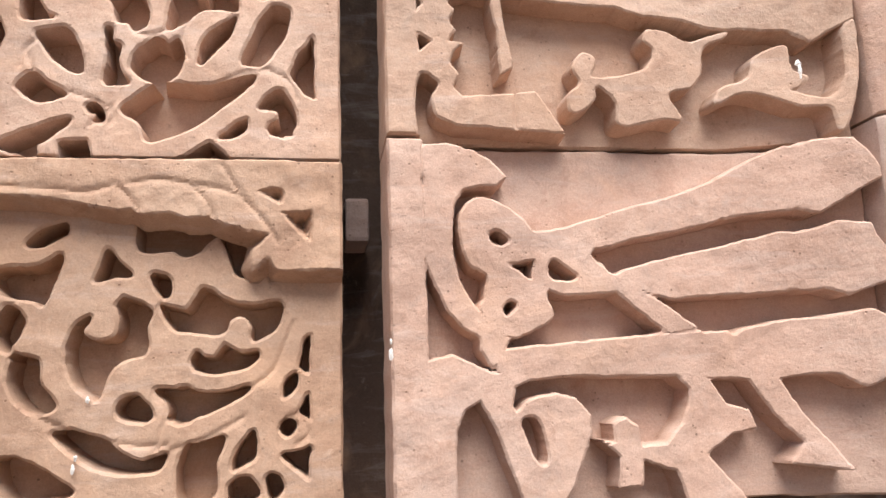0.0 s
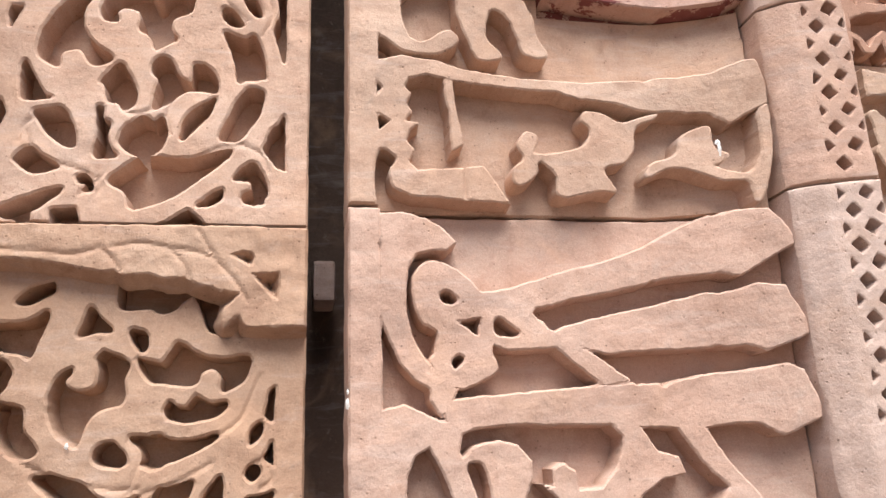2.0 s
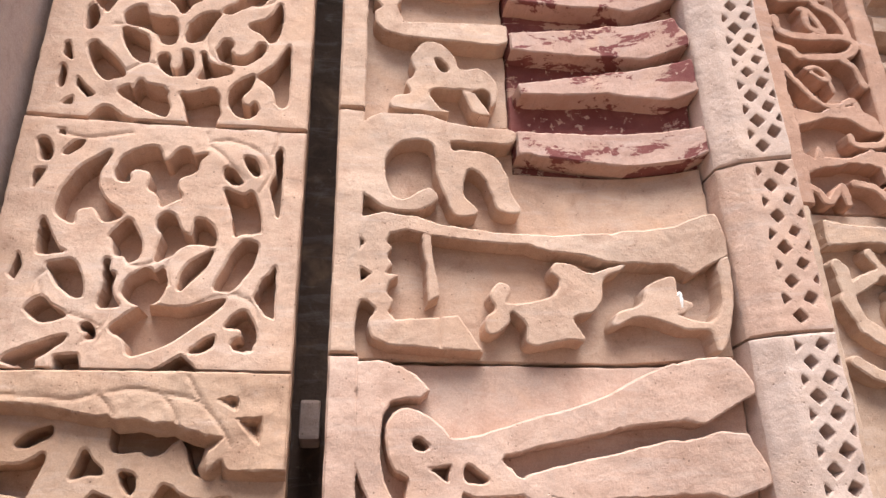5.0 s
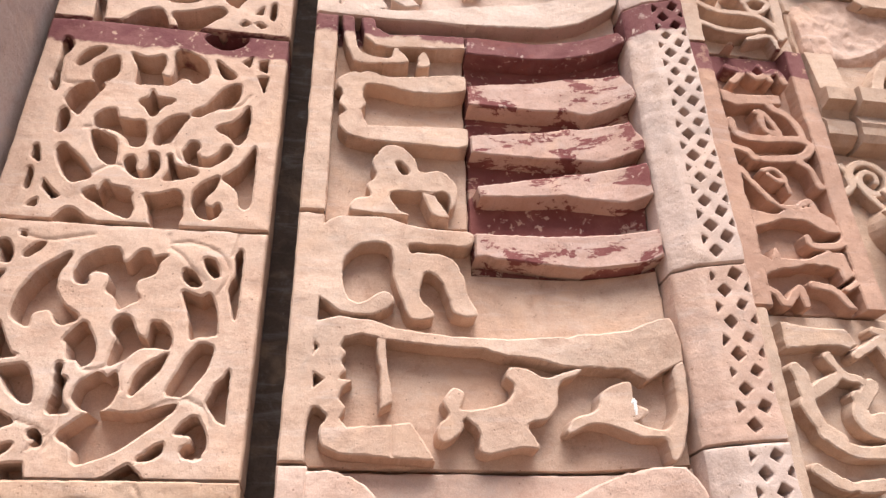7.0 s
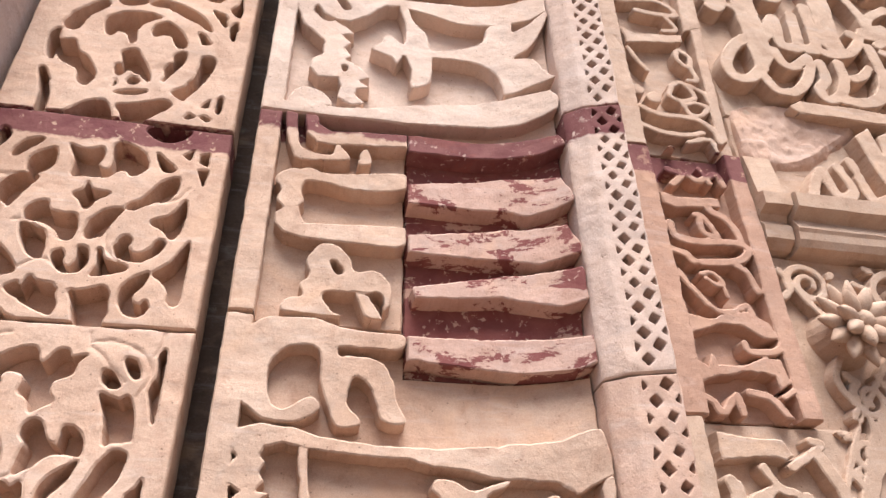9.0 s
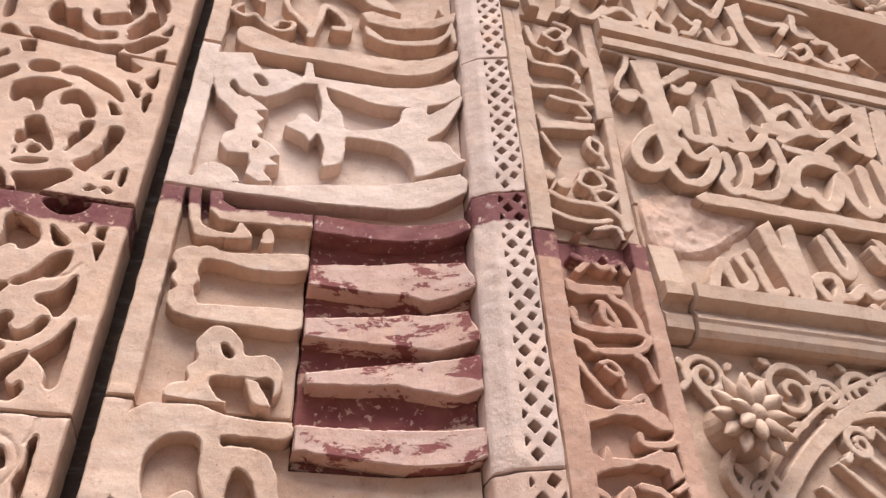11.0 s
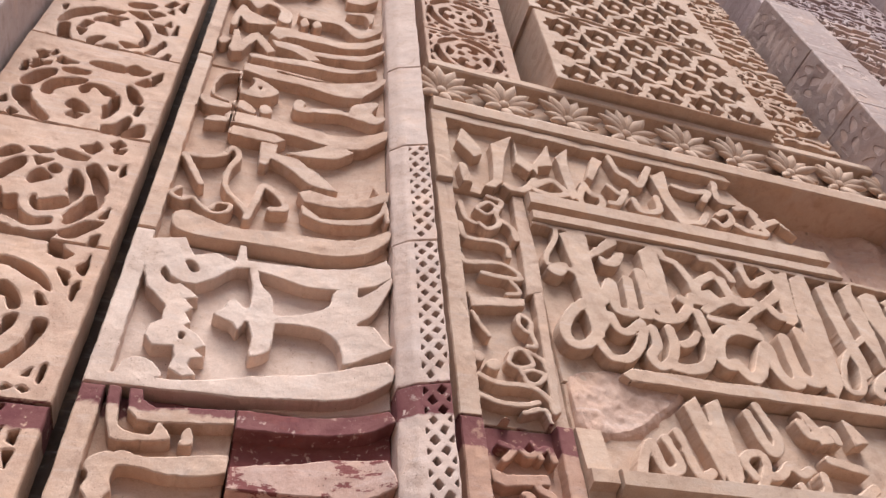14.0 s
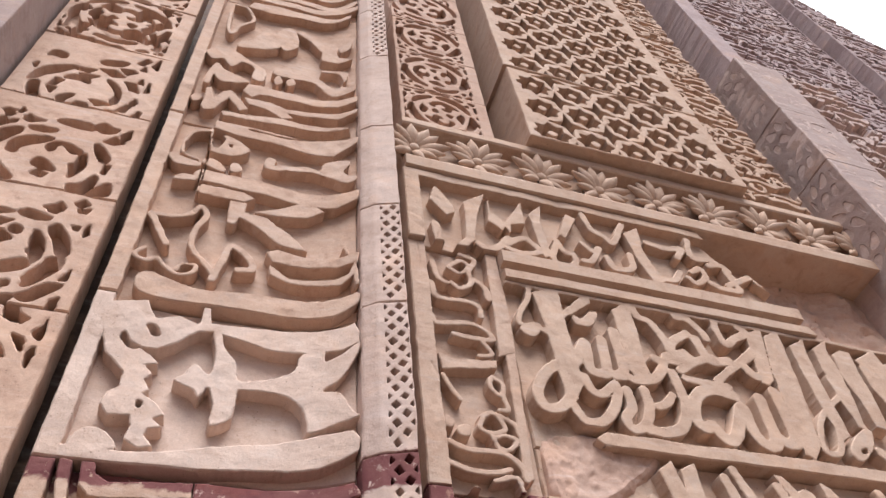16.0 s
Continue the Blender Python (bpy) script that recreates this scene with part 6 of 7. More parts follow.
# ---- the stones of the screen, band by band ----
def plaits(c, u_mid, v_lo, v_hi, pitch=5.9):
    """The holes of an interlaced plait: two staggered rows of lozenges and small notches outside them; centimetres."""
    rows = int((v_hi - v_lo) / pitch)
    pitch = (v_hi - v_lo) / rows
    for k in range(rows):
        for half, s in ((0.0, -1), (0.5, 1)):
            v = v_lo + (k + 0.28 + half) * pitch
            w = 1.34 + random.uniform(-0.14, 0.14)
            du, lean = 1.3 * s + random.uniform(-0.1, 0.1), random.uniform(-0.2, 0.2)
            pts = [(du - 1.0 * w, -0.25 * s), (du - 0.15 * s, 1.2 * w), (du + 1.0 * w, 0.25 * s + lean), (du + 0.15 * s, -1.2 * w)]
            c.cut("poly", [((u_mid + a) / 100, (v + b) / 100) for a, b in pts])
            v2 = v + pitch * 0.5
            pts = [(3.5 * s, v2 + 1.5), (3.5 * s, v2 - 1.4), (2.25 * s, v2 - 0.1)]
            c.cut("poly", [((u_mid + a) / 100, b / 100) for a, b in pts])
    return c


def roundel(c, w, h, seed):
    """A round vine scroll that fills a panel: an open channel, a ring of vine, two hooked leaves in the eye, small piercings
    in the corners; centimetres."""
    r = random.Random(seed)
    cx, cy, R = (w - 5.5) / 2 + 0.5, h / 2, h * 0.445
    s = 1 if seed % 2 else -1
    at = lambda q, d: ((cx + R * q * math.cos(radians(d))) / 100, (cy + R * q * math.sin(radians(d))) / 100)

    def channel(q, a, b, wd):
        c.cut("stroke", [(*at(q, a + (b - a) * k / 12), wd * math.sin(math.pi * (k + 1.2) / 14.4) ** 0.5 / 100) for k in range(13)])

    a = r.uniform(-20, 60)
    for k, (d0, d1) in enumerate(((8, 78), (92, 140), (152, 230), (246, 292), (306, 352))):
        channel(0.86, a + d0, a + d1, 4.6 if k % 2 else 5.2)
    for k in range(2):
        t = a + 25 + 180 * k
        # the hollow round a hooked leaf
        c.cut("poly", [at(q, t + s * d) for q, d in ((0.62, -8), (0.64, 25), (0.62, 60), (0.52, 88), (0.38, 92), (0.34, 78), (0.43, 70), (0.46, 52), (0.40, 34), (0.30, 30), (0.26, 52), (0.18, 40), (0.22, 2), (0.36, -4), (0.46, 8), (0.52, -2))], smooth=True)
        c.cut("poly", [at(q, t + s * d) for q, d in ((0.63, 108), (0.64, 140), (0.58, 158), (0.46, 150), (0.40, 128), (0.52, 116))], smooth=True)
        c.cut("poly", [at(q, t + s * d) for q, d in ((0.28, 105), (0.30, 140), (0.14, 150), (0.12, 110))], smooth=True)
        # strands that pass over
        c.score([(*at(0.70 + 0.05 * math.sin(m), t + 40 + 14 * m), 0.002) for m in range(5)])
    for sx in (-1, 1):
        for sy in (-1, 1):
            ex, ey = cx + sx * ((w - 5.5) / 2 - 2.2), cy + sy * (h / 2 - 2.0)
            for p in (((0, -1), (-4.5, -0.6), (-3.4, -2.6), (-1.0, -3.6)), ((0.4, -5), (-1.6, -6.2), (-1.4, -8.4), (0.4, -12)), ((-6.5, -0.4), (-12.5, 0.4), (-10.5, -1.8), (-8.0, -2.8)),
                      ((-4.2, -4.2), (-6.4, -4.8), (-5.4, -6.6), (-3.6, -6.2)), ((0.4, -14), (-0.9, -16), (0.4, -19))):
                c.cut("poly", [((ex + sx * x) / 100, (ey + sy * y) / 100) for x, y in p], smooth=True)
    for sy in (-1, 1):
        c.cut("poly", [((cx + x) / 100, (cy + sy * (h / 2 - y)) / 100) for x, y in ((-8, 1.2), (0, 0.8), (8, 1.2), (4, 2.6), (0, 2.0), (-4, 2.6))], smooth=True)
    return c


# the pierced scroll panels, one above another: thin slabs before a hollow
JOINTS_A = [1.30, 1.890, 2.439, 3.032, 3.617, 4.20, 4.785, 5.37, 5.95, 6.6]
for i, (v0, v1) in enumerate(zip(JOINTS_A, JOINTS_A[1:])):
    c = Carving(A0, A1_, v0 + 0.0035, v1 - 0.0035, 0.0045 if i < 3 else 0.006).flat()
    say = "pale orange sandstone panel pierced with a round vine scroll"
    if i < 8:
        (carve_scroll_first, carve_scroll_second, carve_scroll_third, carve_scroll_fourth, carve_scroll_fifth, carve_scroll_sixth, carve_scroll_seventh, carve_scroll_eighth)[i](c)
        c.f -= (0.002, 0.002, 0.002, 0.003, 0.005, 0.006, 0.0065, 0.005)[i]
    if i < 3:
        say = ("weathered sandstone vine panel that has lost its skin", "pale sandstone panel deeply pierced with leafy scrolls",
               "sandstone scroll panel with a dark red stripe along its top")[i]
    if i > 6:
        roundel(c, (A1_ - A0) * 100, (v1 - v0) * 100, i)
    stone("scroll_panel", c, STONE_W if i == 0 else STONE, 1.203 if i == 0 else A_FACE, 0.065, 1.30, say, "carved panel", "scroll panels", seed=i, bevel=0.0045, islands=True, raised="vine_scroll")
c = Carving(A0, A1_, 1.69, 1.889, 0.0045)
carve_broken_skin(c)
stone("broken_skin", c, STONE_W, 1.166, 0.046, 1.20, "jagged strip of the old carved surface with leaf ends", "broken stone", seed=12, draft=0.016, wear=0.004, bare=True)

# the great lettered band
B_STONES = [(1.332, 1.909, carve_letters_first, 0.905, PINK, "pinkish sandstone block with long fanned letter stems"),
            (1.913, 2.455, carve_letters_second, 0.905, STONE_B, "sandstone block with a toothed letter and curling leaf"),
            (2.460, 3.056, carve_letters_third, 0.494, STONE_B, "sandstone block with broken letters and a red top edge"),
            (3.060, 3.653, carve_letters_fourth, 0.905, PALE, "bleached sandstone block with bold leaf-ended letters"),
            (3.660, 4.783, carve_letters_fifth, 0.905, STONE_B, "sandstone blocks carved with crowded swelling letters"),
            (6.205, 7.00, carve_letters_top, 0.905, STONE_B, "sandstone block with long curving stems under the sky"),
            (4.790, 6.20, carve_letters_sixth, 0.905, STONE_B, "greying sandstone block with dense curling letters")]
for i, (v0, v1, carve, u1, mat, say) in enumerate(B_STONES):
    c = Carving(0.11, u1, v0 + 0.001, v1 - 0.0015, 0.0045 if i < 4 else 0.006).frame_edge(left=5.6)
    carve(c)
    stone("lettered_block", c, mat, band_face, 0.05, 1.235, say, "carved block", "great lettered band", seed=20 + i, islands=True,
          notch=(lambda u, v: (u > 0.496) & (v > 2.343)) if i == 1 else None)
c = Carving(0.498, 0.905, 2.345, 3.028, 0.005)
carve_ridges(c)
stone("ridged_block", c, PAINTED, band_face, 0.058, 1.235, "sandstone block of five curved stems under flaking dark red wash", "carved block", "great lettered band", seed=31, islands=True, raised="curved_stem", rubbed=RUBBED)

# the plaited edge roll
JOINTS_C = [1.33, 1.935, 2.312, 3.095, 3.68, 4.23, 4.835, 5.57, 6.2, 6.9]
for i, (v0, v1) in enumerate(zip(JOINTS_C, JOINTS_C[1:])):
    plain = i in (5, 6)
    c = Carving(0.907, 1.046, v0 + 0.002, v1 - 0.002, 0.0045 if not plain else 0.012).flat()
    if not plain:
        plaits(c, 9.9, 1.2, (v1 - v0) * 100 - 1.2)
    stone("edge_roll", c, PALE_C if i != 1 else PINK, roll_face, 0.05, 1.49,
          "smooth replacement sandstone edge block" if plain else "pale sandstone edge stone pierced with a plaited ribbon", "carved border", "plaited edge", seed=40 + i, draft=0.0015, bevel=0.002, chip=0.0014, islands=not plain, raised="plait")

# the narrow lettered band
c = Carving(1.118, 1.478, 2.286, 3.098, 0.005).frame_edge(left=7.2, right=5.5)
carve_narrow_rust(c)
stone("narrow_block", c, RUST, 1.10, 0.045, 1.49, "rust-red sandstone block with small interwoven letters", "carved block", "narrow lettered band", seed=60, islands=True)
c = Carving(1.118, 1.75, 1.5, 2.282, 0.006).frame_edge(left=5)
carve_narrow_lower(c)
stone("narrow_block", c, STONE_D, 1.10, 0.04, 1.49, "buff sandstone block with heavy looping letters", "carved block", "narrow lettered band", seed=61, islands=True)
c = Carving(1.118, 1.496, 3.102, 4.218, 0.005).frame_edge(left=7.0)
carve_narrow_upper(c)
stone("narrow_block", c, STONE_U, 1.10, 0.045, 1.49, "buff sandstone block with wavy letters and slim bars", "carved block", "narrow lettered band", seed=62, islands=True)

# the framed inscription over the niche
cut_end = lambda u, v: v > 4.77 - (u - 2.60) * 1.55
c = Carving(1.118, 3.10, 4.222, 4.716, 0.0075).frame_edge(left=7.0, top=5.0)
carve_row_upper(c)
stone("inscription_block", c, STONE_D, 1.08, 0.05, 1.49, "sandstone course of flowing script broken off at an angle", "carved block", "framed inscription", seed=63, islands=True, notch=cut_end)
c = Carving(1.497, 3.75, 3.30, 4.05, 0.0075).frame_edge(bottom=5.5, top=2.0)
carve_row_middle(c)
c.cut("poly", "-2,-2 24,-2 20,2.5 27,7 -2,8")
stone("inscription_block", c, STONE_D, 1.08, 0.055, 1.49, "sandstone course of tall interlocking script", "carved block", "framed inscription", seed=64, islands=True, notch=lambda u, v: (u > 3.07) & (v > 4.06))
c = Carving(1.497, 3.75, 2.945, 3.297, 0.0075)
carve_row_lower(c)
stone("inscription_block", c, STONE_D, 1.085, 0.055, 1.49, "sandstone course of script with a worn smooth end", "carved block", "framed inscription", seed=65, islands=True)

c = Carving(1.51, 1.97, 3.09, 3.365, 0.006)
c.poly("1,2 9,0.5 22,4 30,10 38,16 44,22 42,25 30,24 20,27 6,27 1,20", True)
stone("spalled_patch", c, PINK, 1.112, 0.05, 1.14, "raw pink spalled patch where lettering has fallen away", "broken stone", seed=67, wear=0.012, draft=0.03, bevel=0.015)


def moulding(name, u0, u1, rows, label, group="", slant=0.0):
    """A run of mouldings: a profile of (z, y) swept along the wall, each end cut square or slanted."""
    bm = bmesh.new()
    n = max(2, int((u1 - u0) / 0.03))
    prof = [(rows[0][0], 1.49)] + list(rows) + [(rows[-1][0], 1.49)]
    ring = []
    for k in range(n + 1):
        u = u0 + (u1 - u0) * k / n
        ring.append([bm.verts.new((u + (slant * (z - rows[0][0]) if k == n else 0), y + (0.0022 * noise.noise((u * 14, z * 30, 3)) if y < 1.3 else 0), z + 0.0022 * noise.noise((u * 11, y * 9, z * 5)))) for z, y in prof])
    for a, b in zip(ring, ring[1:]):
        for q in range(len(prof) - 1):
            bm.faces.new((a[q], b[q], b[q + 1], a[q + 1]))
    bm.faces.new(ring[0])
    bm.faces.new(ring[-1][::-1])
    bmesh.ops.recalc_face_normals(bm, faces=bm.faces)
    return part(name, bm, STONE_D, None, label, "moulding", "", group)


moulding("frame_moulding", 1.50, 2.99, [(4.055, 1.085), (4.057, 1.066), (4.10, 1.064), (4.104, 1.10), (4.138, 1.10), (4.142, 1.058), (4.205, 1.056), (4.219, 1.068)], "double sandstone moulding between two lines of script", "mouldings", -0.55)
moulding("ledge_moulding", 1.572, 3.9, [(2.782, 1.125), (2.787, 1.098), (2.806, 1.086), (2.828, 1.083), (2.838, 1.077), (2.872, 1.092), (2.886, 1.06), (2.892, 1.05), (2.936, 1.046), (2.943, 1.056)], "stepped sandstone ledge above the carved niche", "mouldings")
moulding("ledge_moulding", 1.482, 1.566, [(2.79, 1.13), (2.81, 1.10), (2.85, 1.095), (2.872, 1.11), (2.89, 1.10), (2.90, 1.062), (2.94, 1.06), (2.95, 1.08), (3.06, 1.09), (3.098, 1.095)], "greenish weathered end of the stepped ledge", "mouldings")

# the niche with its rosette
c = Carving(1.484, 2.62, 1.30, 2.786, 0.006)
mid_u, mid_v, rad = 111.6, 30.0, 117.0
arc = [((mid_u + rad * math.cos(radians(a))) / 100, (mid_v + rad * math.sin(radians(a))) / 100, 0.045) for a in range(92, 182, 4)]
c.stroke(arc)
arc2 = [((mid_u + (rad + 5.5) * math.cos(radians(a))) / 100, (mid_v + (rad + 5.5) * math.sin(radians(a))) / 100, 0.016) for a in range(92, 182, 4)]
c.stroke(arc2)
for k in range(14):
    a = radians(100 + 5.5 * k)
    c.stroke([((mid_u + q * math.cos(a + 0.05 * math.sin(q * 0.3))) / 100, (mid_v + q * math.sin(a)) / 100, 0.026 - 0.012 * (q > 104)) for q in (70, 82, 94, 108)])
for u, v, r, a, s in ((9.5, 138, 6.5, 200, -1.6), (36, 136, 9, 30, 1.5), (48, 136, 5, 160, -1.4), (16, 106, 5.0, 120, 1.4), (60, 138, 7, 20, 1.5), (72, 138, 6, 160, -1.5), (84, 139, 6, 20, 1.4), (96, 139, 6, 160, -1.4), (10, 92, 4.5, 40, -1.4), (6, 76, 4.5, 120, 1.4), (52, 122, 5, 30, 1.3), (70, 126, 4, 30, 1.3)):
    c.spiral(u, v, r, 1.6, a, s, 2.2, 1.6)
    for k in range(3):
        b = radians(a + 90 * k)
        c.leaf(u + r * math.cos(b), v + r * math.sin(b), a + 90 * k + 25, 4.2, 2.6)
for p in ("2,142 12,128 22,130 30,126 36,126", "24,140 30,136 28,128", "44,128 54,130 64,132 78,132 100,134", "12,118 8,110 14,100 10,92", "20,112 24,104 22,96", "4,88 8,80 4,70"):
    c.stroke(p, 2.0)
stone("niche_panel", c, STONE_D, 1.122, 0.035, 1.49, "sandstone spandrel of vine scrolls over a fluted arch", "carved panel", seed=70, islands=True)


def petal(length, width, thick):
    """A pointed petal along +z, ridged in the middle."""
    bm = bmesh.new()
    rows = []
    for k in range(7):
        s = k / 6
        w = width / 2 * math.sin(math.pi * min(1, 0.16 + 0.84 * s)) ** 0.8 if k < 6 else 0.0008
        y = -thick * math.sin(math.pi * (0.15 + 0.75 * s))
        rows.append([bm.verts.new((x * w, y * d, s * length)) for x, d in ((-1, 0.35), (-0.5, 0.85), (0, 1.12), (0.5, 0.85), (1, 0.35), (0.6, -0.35), (-0.6, -0.35))])
    for a, b in zip(rows, rows[1:]):
        for q in range(7):
            bm.faces.new((a[q], a[(q + 1) % 7], b[(q + 1) % 7], b[q]))
    bm.faces.new(rows[0][::-1])
    bm.faces.new(rows[-1])
    bmesh.ops.recalc_face_normals(bm, faces=bm.faces)
    for fc in bm.faces:
        fc.smooth = True
    me = bpy.data.meshes.new("petal")
    bm.to_mesh(me)
    bm.free()
    return me


def knob(name, r, flat, material, parent, place):
    bm = bmesh.new()
    bmesh.ops.create_icosphere(bm, subdivisions=3, radius=r)
    for v in bm.verts:
        v.co.y *= flat
        v.co += v.co.normalized() * 0.06 * r * noise.noise(v.co * 60)
    for fc in bm.faces:
        fc.smooth = True
    ob = part(name, bm, material, parent)
    ob.matrix_basis = place
    return ob


def rosette(x, y, z, r, material):
    base = new("rosette_boss", None)
    base.matrix_basis = pose(x, y, z)
    tagged(base, "round sandstone rosette boss with two rings of petals", "rosette")
    for name, n, length, width, thick, lean, off, out in (("outer_petal", 12, r, r * 0.46, 0.022, 16, 0, 0.0), ("inner_petal", 8, r * 0.74, r * 0.42, 0.024, 30, 12, -0.022)):
        me = petal(length, width, thick)
        me.materials.append(material)
        for k in range(n):
            ob = new(name, me)
            ob.parent = base
            ob.matrix_basis = pose(0, out, 0, 0, 360 / n * k + off, 0) @ pose(0, 0, r * 0.10, lean, 0, 0)
    knob("rosette_eye", r * 0.22, 0.8, material, base, pose(0, -0.045, 0))
    bm = bmesh.new()
    bmesh.ops.create_cone(bm, cap_ends=True, segments=24, radius1=r * 0.8, radius2=r * 0.55, depth=0.09)
    bmesh.ops.rotate(bm, cent=(0, 0, 0), matrix=Matrix.Rotation(radians(90), 3, 'X'), verts=bm.verts)
    bmesh.ops.translate(bm, vec=(0, 0.045, 0), verts=bm.verts)
    part("rosette_back", bm, material, base)
    return base


rosette(1.632, 1.085, 2.535, 0.115, STONE_D)

# the lotus frieze
frieze = moulding("lotus_frieze", 1.13, 3.88, [(4.722, 1.075), (4.726, 1.062), (4.79, 1.058), (4.81, 1.066), (4.82, 1.125), (5.09, 1.135), (5.10, 1.07), (5.11, 1.062), (5.155, 1.064), (5.162, 1.085)], "sandstone frieze of open lotus flowers between fillets")
frieze["category"] = "frieze"
LOTUS = petal(0.165, 0.074, 0.03)
LOTUS.materials.append(STONE_D)
LEAF = petal(0.14, 0.062, 0.024)
LEAF.materials.append(STONE_D)
for k in range(9):
    u = 1.19 + 0.3285 * k + random.uniform(-0.008, 0.008)
    heart = knob("lotus_flower", 0.03, 0.75, STONE_D, frieze, pose(u, 1.105, 4.94))
    for a in (-8, 22, 52, 80, 110, -38, -66, -98, -128, 140, 172):
        ob = new("lotus_petal", LOTUS if abs(a) < 90 else LEAF)
        ob.parent = heart
        ob.matrix_basis = pose(0, 0.012, 0, 0, a + random.uniform(-5, 5), 0) @ pose(0, 0, 0.018, 13 + random.uniform(-4, 8), 0, 0) @ Matrix.Diagonal((random.uniform(0.85, 1.1), 1, 0.9 if abs(a) < 60 else 1.0, 1))

# above the frieze
for i, (v0, v1) in enumerate(((5.17, 5.62), (5.62, 6.10), (6.10, 6.6), (6.6, 7.2), (7.2, 7.9))):
    c = Carving(1.15, 1.66, v0 + 0.003, v1 - 0.003, 0.010).flat()
    roundel(c, 51, (v1 - v0) * 100, 11 + i)
    stone("scroll_panel", c, UPPER, 1.12, 0.045, 1.49, "reddish sandstone panel of tightly coiled vines", "carved panel", "upper scroll panels", seed=80 + i)
def star(u, v, n, outer, inner, turn=0.0):
    """The corners of a star with n points; centimetres in, metres out."""
    return [((u + r * math.cos(math.pi * k / n + turn)) / 100, (v + r * math.sin(math.pi * k / n + turn)) / 100) for k in range(2 * n) for r in ((inner if k % 2 else outer),)]


for i, (u0, v0, v1) in enumerate(((1.80, 5.175, 5.975), (1.785, 6.0, 9.2))):
    c = Carving(u0, 3.125, v0, v1, 0.008).flat()
    for n in range(-1, 16):
        for m in range(-1, 6):
            x, z = (1.94 + 0.2535 * m - u0) * 100, (5.245 + 0.277 * n - v0) * 100
            wob = random.uniform(0.94, 1.06)
            if 7 < x < (3.125 - u0) * 100 - 7:
                c.cut("poly", star(x, z, 8, 11.2 * wob, 8.4, random.uniform(-0.05, 0.05)))
                c.poly(star(x, z, 4, 3.1 * wob, 2.6, random.uniform(-0.2, 0.2)))
            if 7 < x + 12.7 < (3.125 - u0) * 100 - 5:
                c.cut("poly", star(x + 12.7, z + 13.85, 4, 12.2 * wob, 4.0, random.uniform(-0.05, 0.05)))
    c.frame_edge(left=3.5, right=4.5, bottom=1.5)
    stone("star_lattice_panel", c, STONE_D, 1.0, 0.12, 1.49, "sandstone panel pierced with stars and crosses around small pegs", "carved panel", "star lattice", seed=90 + i, islands=True, raised="lattice_bar", chip=0.004, draft=0.003)


def facing_left(u_at):
    """Stones whose carved face looks along -x: their own (u, v, y) go to the wall's depth, height and side."""
    return lambda U, V, y: np.stack([u_at + (y - 1.0), U, V], 1)


def script_fill(c, w, h, row, seed, bold=2.6):
    """Dense sloping script too far off to read: stems, bowls and loops; centimetres."""
    r = random.Random(seed)
    v = row * 0.6
    while v < h - row * 0.4:
        u = r.uniform(2.0, 6.0)
        while u < w - 6:
            d, k = v + r.uniform(-0.3, 0.3) * row, r.random()
            b = bold * r.uniform(0.75, 1.3)
            if k < 0.4:
                n, tilt = r.uniform(9, 24), r.uniform(-0.35, 0.25)
                c.stroke([(u / 100, d / 100, b / 100), ((u + n * 0.4) / 100, (d + n * 0.4 * tilt + 1.0) / 100, b * 0.9 / 100), ((u + n * 0.8) / 100, (d + n * 0.7 * tilt - 0.8) / 100, b / 100), ((u + n) / 100, (d + n * tilt + 1.6) / 100, b * 0.4 / 100)])
                u += n * r.uniform(0.6, 1.0)
            elif k < 0.75:
                q = r.uniform(3.0, 5.5)
                c.spiral(u + q, d, q, q * 0.7, r.uniform(0, 360), r.choice((0.55, -0.55, 0.8)), b, b * 0.5)
                u += q * r.uniform(1.4, 2.4)
            else:
                c.spiral(u + 3, d, 2.4, 2.2, 0, 1.0, b * 0.6)
                c.leaf(u + 4, d, r.uniform(0, 360), 7, 3.6)
                u += r.uniform(5, 9)
        v += row * r.uniform(0.75, 1.0)
    return c


c = Carving(3.129, 3.60, 5.17, 9.2, 0.010).frame_edge(left=2)
script_fill(c, 52, 403, 10, 17, 3.0)
stone("narrow_block", c, STONE_D, 1.06, 0.04, 1.49, "sandstone border strip of small curling script", "carved block", "upper bands", seed=95)

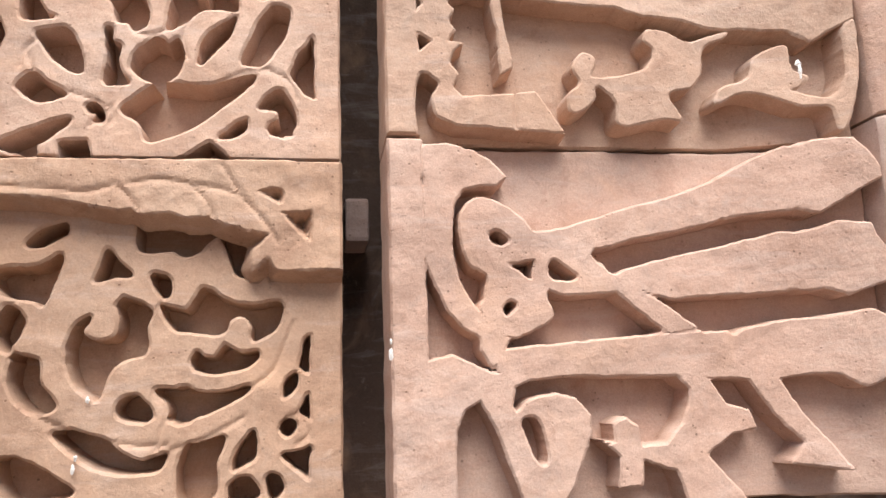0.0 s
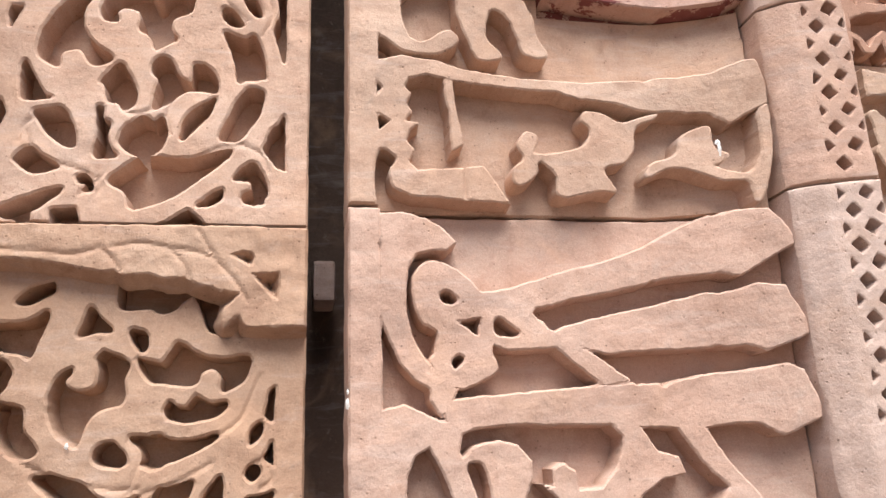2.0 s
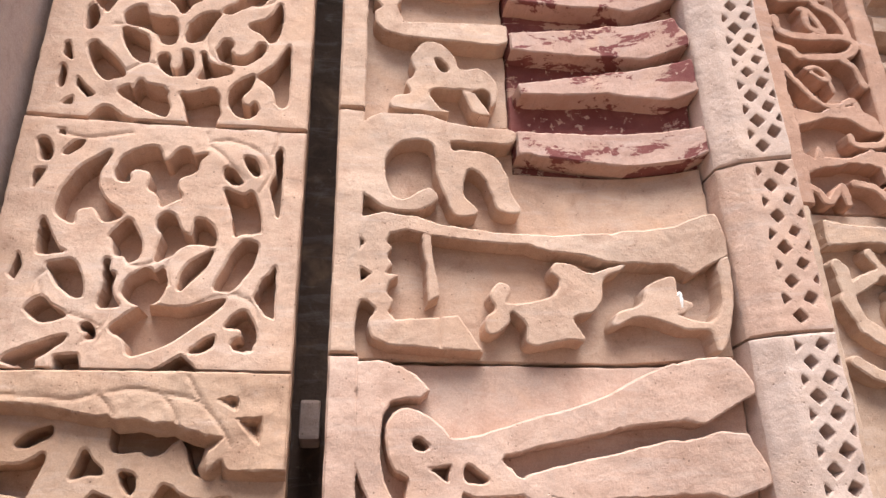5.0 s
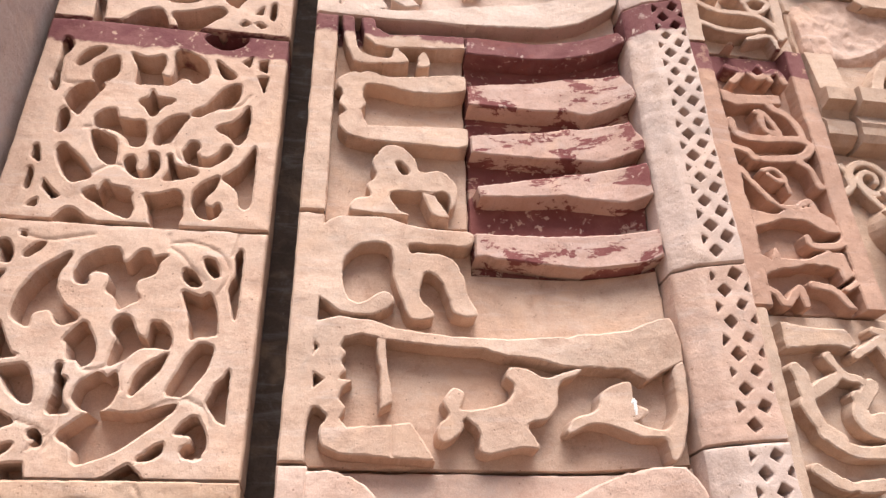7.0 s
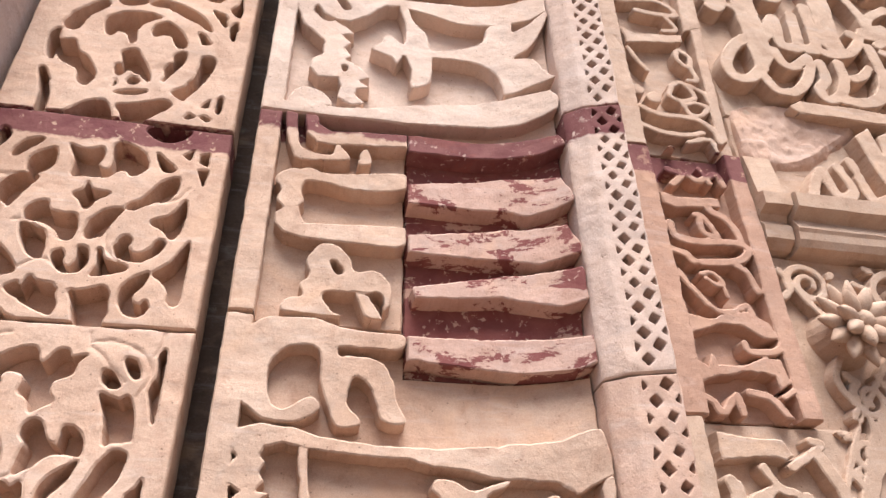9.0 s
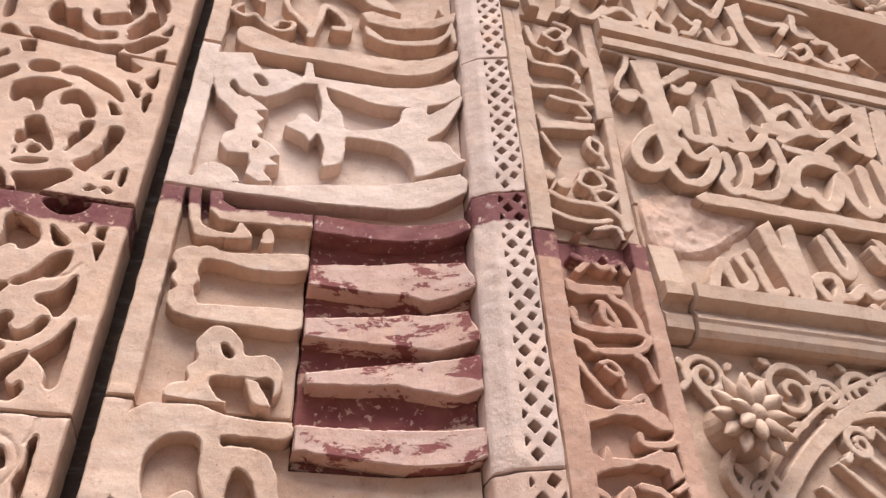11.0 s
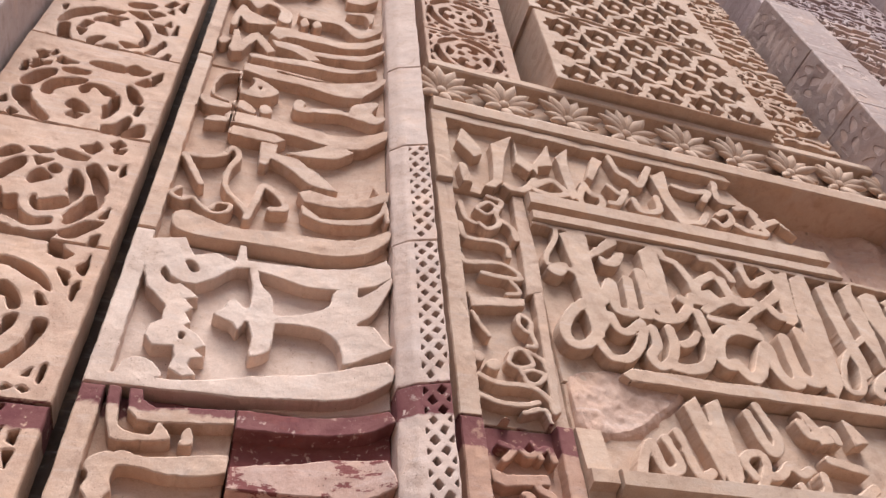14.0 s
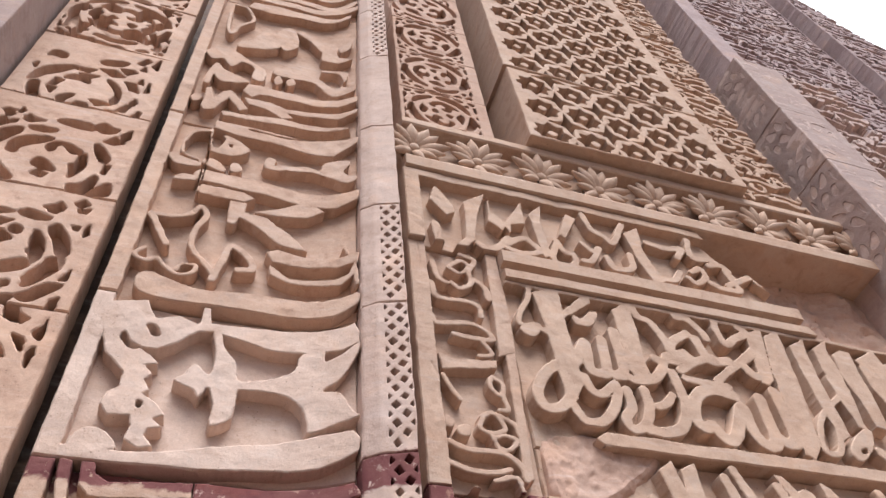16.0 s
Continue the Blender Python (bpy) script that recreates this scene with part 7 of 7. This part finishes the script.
# the far pier: a carved flank and a lettered front, then the end of the screen
for i, (v0, v1) in enumerate(((3.5, 5.55), (5.556, 6.2), (6.206, 7.0))):
    c = Carving(0.865, 1.16, v0, v1, 0.012).flat()
    n = int((v1 - v0) / 0.27)
    for k in range(n):
        cv, s = (k + 0.5) * (v1 - v0) / n * 100, 1 if k % 2 else -1
        for p in (((-6.5, -9), (-2, -7), (1, -3), (-2, -1), (-5, -3)), ((6.5, 9), (2, 7), (-1, 3.5), (2, 1.5), (5.5, 3)), ((-8, 3), (-4, 2.5), (-2.5, 7), (-5, 9.5)), ((8, -3), (4.5, -2.5), (3, -7), (6, -9)), ((-11, -6), (-9.5, -2), (-11, 2)), ((11, -2), (9.5, 2), (11, 6))):
            c.cut("poly", [((14.7 + s * x) / 100, (cv + y * 1.2) / 100) for x, y in p], smooth=True)
    stone("pier_flank", c, GREYED, 1.0, 0.04, 1.4, "grey weathered pier side carved with a running scroll", "carved block", "pier flanks", seed=100 + i, place=facing_left(3.79))
    c = Carving(3.792, 4.72, v0, v1, 0.012).frame_edge(left=3)
    for k in range(int((v1 - v0) / 0.07)):
        c.cut("poly", [(0.010, 0.03 + 0.07 * k), (0.022, 0.05 + 0.07 * k), (0.010, 0.07 + 0.07 * k)])
    script_fill(c, 92, (v1 - v0) * 100, 14, 7 + i, 2.6)
    stone("pier_stone", c, PIER, 0.865, 0.06, 1.49, "pinkish sandstone pier front with rows of sloping script", "carved block", "pier fronts", seed=110 + i)
c = Carving(3.84, 4.76, 7.03, 9.4, 0.014).frame_edge(left=20)
script_fill(c, 92, 237, 11, 31, 3.0)
stone("pier_stone", c, VIOLET, 0.93, 0.045, 1.49, "broken upper pier stone with worn plain edge and script", "carved block", "pier fronts", seed=120)
c = Carving(4.77, 6.06, 5.0, 10.6, 0.02).frame_edge(right=2)
script_fill(c, 128, 560, 10, 44, 3.2)
stone("recessed_inscription", c, VIOLET, 1.12, 0.045, 1.49, "dark violet-grey recessed stones thick with worn script", "carved block", "upper bands", seed=121)
crest = lambda u, v: v > 10.55 - (u - 6.25) * 1.66 + 0.10 * np.sin(u * 9)
for i, (v0, v1) in enumerate(((5.0, 7.3), (7.305, 8.45), (8.455, 9.3), (9.305, 10.6))):
    c = Carving(6.08, 8.2, v0, v1, 0.022).frame_edge(left=3)
    script_fill(c, 210, (v1 - v0) * 100, 9, 50 + i, 3.4)
    stone("end_stone", c, VIOLET, 0.97, 0.04, 1.49, "greyed sandstone end block with small worn carving", "carved block", "screen end", seed=130 + i, notch=crest)

# the eroded stone right of the slanting end
c = Carving(2.55, 4.3, 4.02, 4.80, 0.02).flat()
c.cut("stroke", "73,78 78,62 84,50 88,36 96,26 110,22", 1.0)
stone("eroded_block", c, PINK, lambda u, v: 1.31 - 0.05 * np.clip((u - 3.3) / 0.6, 0, 1), 0.06, 1.49, "smooth eroded sandstone block with a wandering crack", "stone block", seed=140, wear=0.02)
c = Carving(3.08, 4.3, 3.90, 4.06, 0.02).flat()
stone("eroded_block", c, PINK, 1.16, 0.05, 1.49, "broken sandstone course under the eroded block", "stone block", seed=141, wear=0.012)

# left flank and the deep joints
box("pilaster", -1.6, -0.566, 0.97, 1.49, 0.0, 7.6, GREYED, "tall weathered sandstone pilaster beside the scroll panels", "pilaster", None, "", 0.012)
box("joint_wedge", 0.055, 0.10, 1.37, 1.49, 1.80, 1.885, GREYED, "small stone wedge lodged in the deep vertical joint", "stone wedge", None, "", 0.008)



def splash(x, z, y, w, h, seed):
    """A thin chalky run that clings to the stone."""
    r = random.Random(seed)
    bm = bmesh.new()
    n = 14
    rim = [bm.verts.new((x + w / 2 * math.cos(k / n * math.tau) * r.uniform(0.6, 1.2), y, z + h / 2 * math.sin(k / n * math.tau) * r.uniform(0.75, 1.15))) for k in range(n)]
    mid = bm.verts.new((x, y - 0.002, z))
    for k in range(n):
        bm.faces.new((rim[k], rim[(k + 1) % n], mid))
    bmesh.ops.recalc_face_normals(bm, faces=bm.faces)
    part("chalky_splash", bm, LIME, None, "small white chalky splash dried on the stone", "stain", "", "white splashes")


for k, (x, z, y, w, h) in enumerate(((-0.348, 1.424, 1.197, 0.006, 0.016), (-0.345, 1.439, 1.197, 0.006, 0.01), (-0.333, 1.522, 1.197, 0.006, 0.012), (0.108, 1.57, 1.089, 0.007, 0.02), (0.785, 2.026, 1.029, 0.014, 0.012), (0.786, 2.01, 1.028, 0.008, 0.03), (0.108, 1.589, 1.089, 0.004, 0.01))):
    splash(x, z, y, w, h, k)
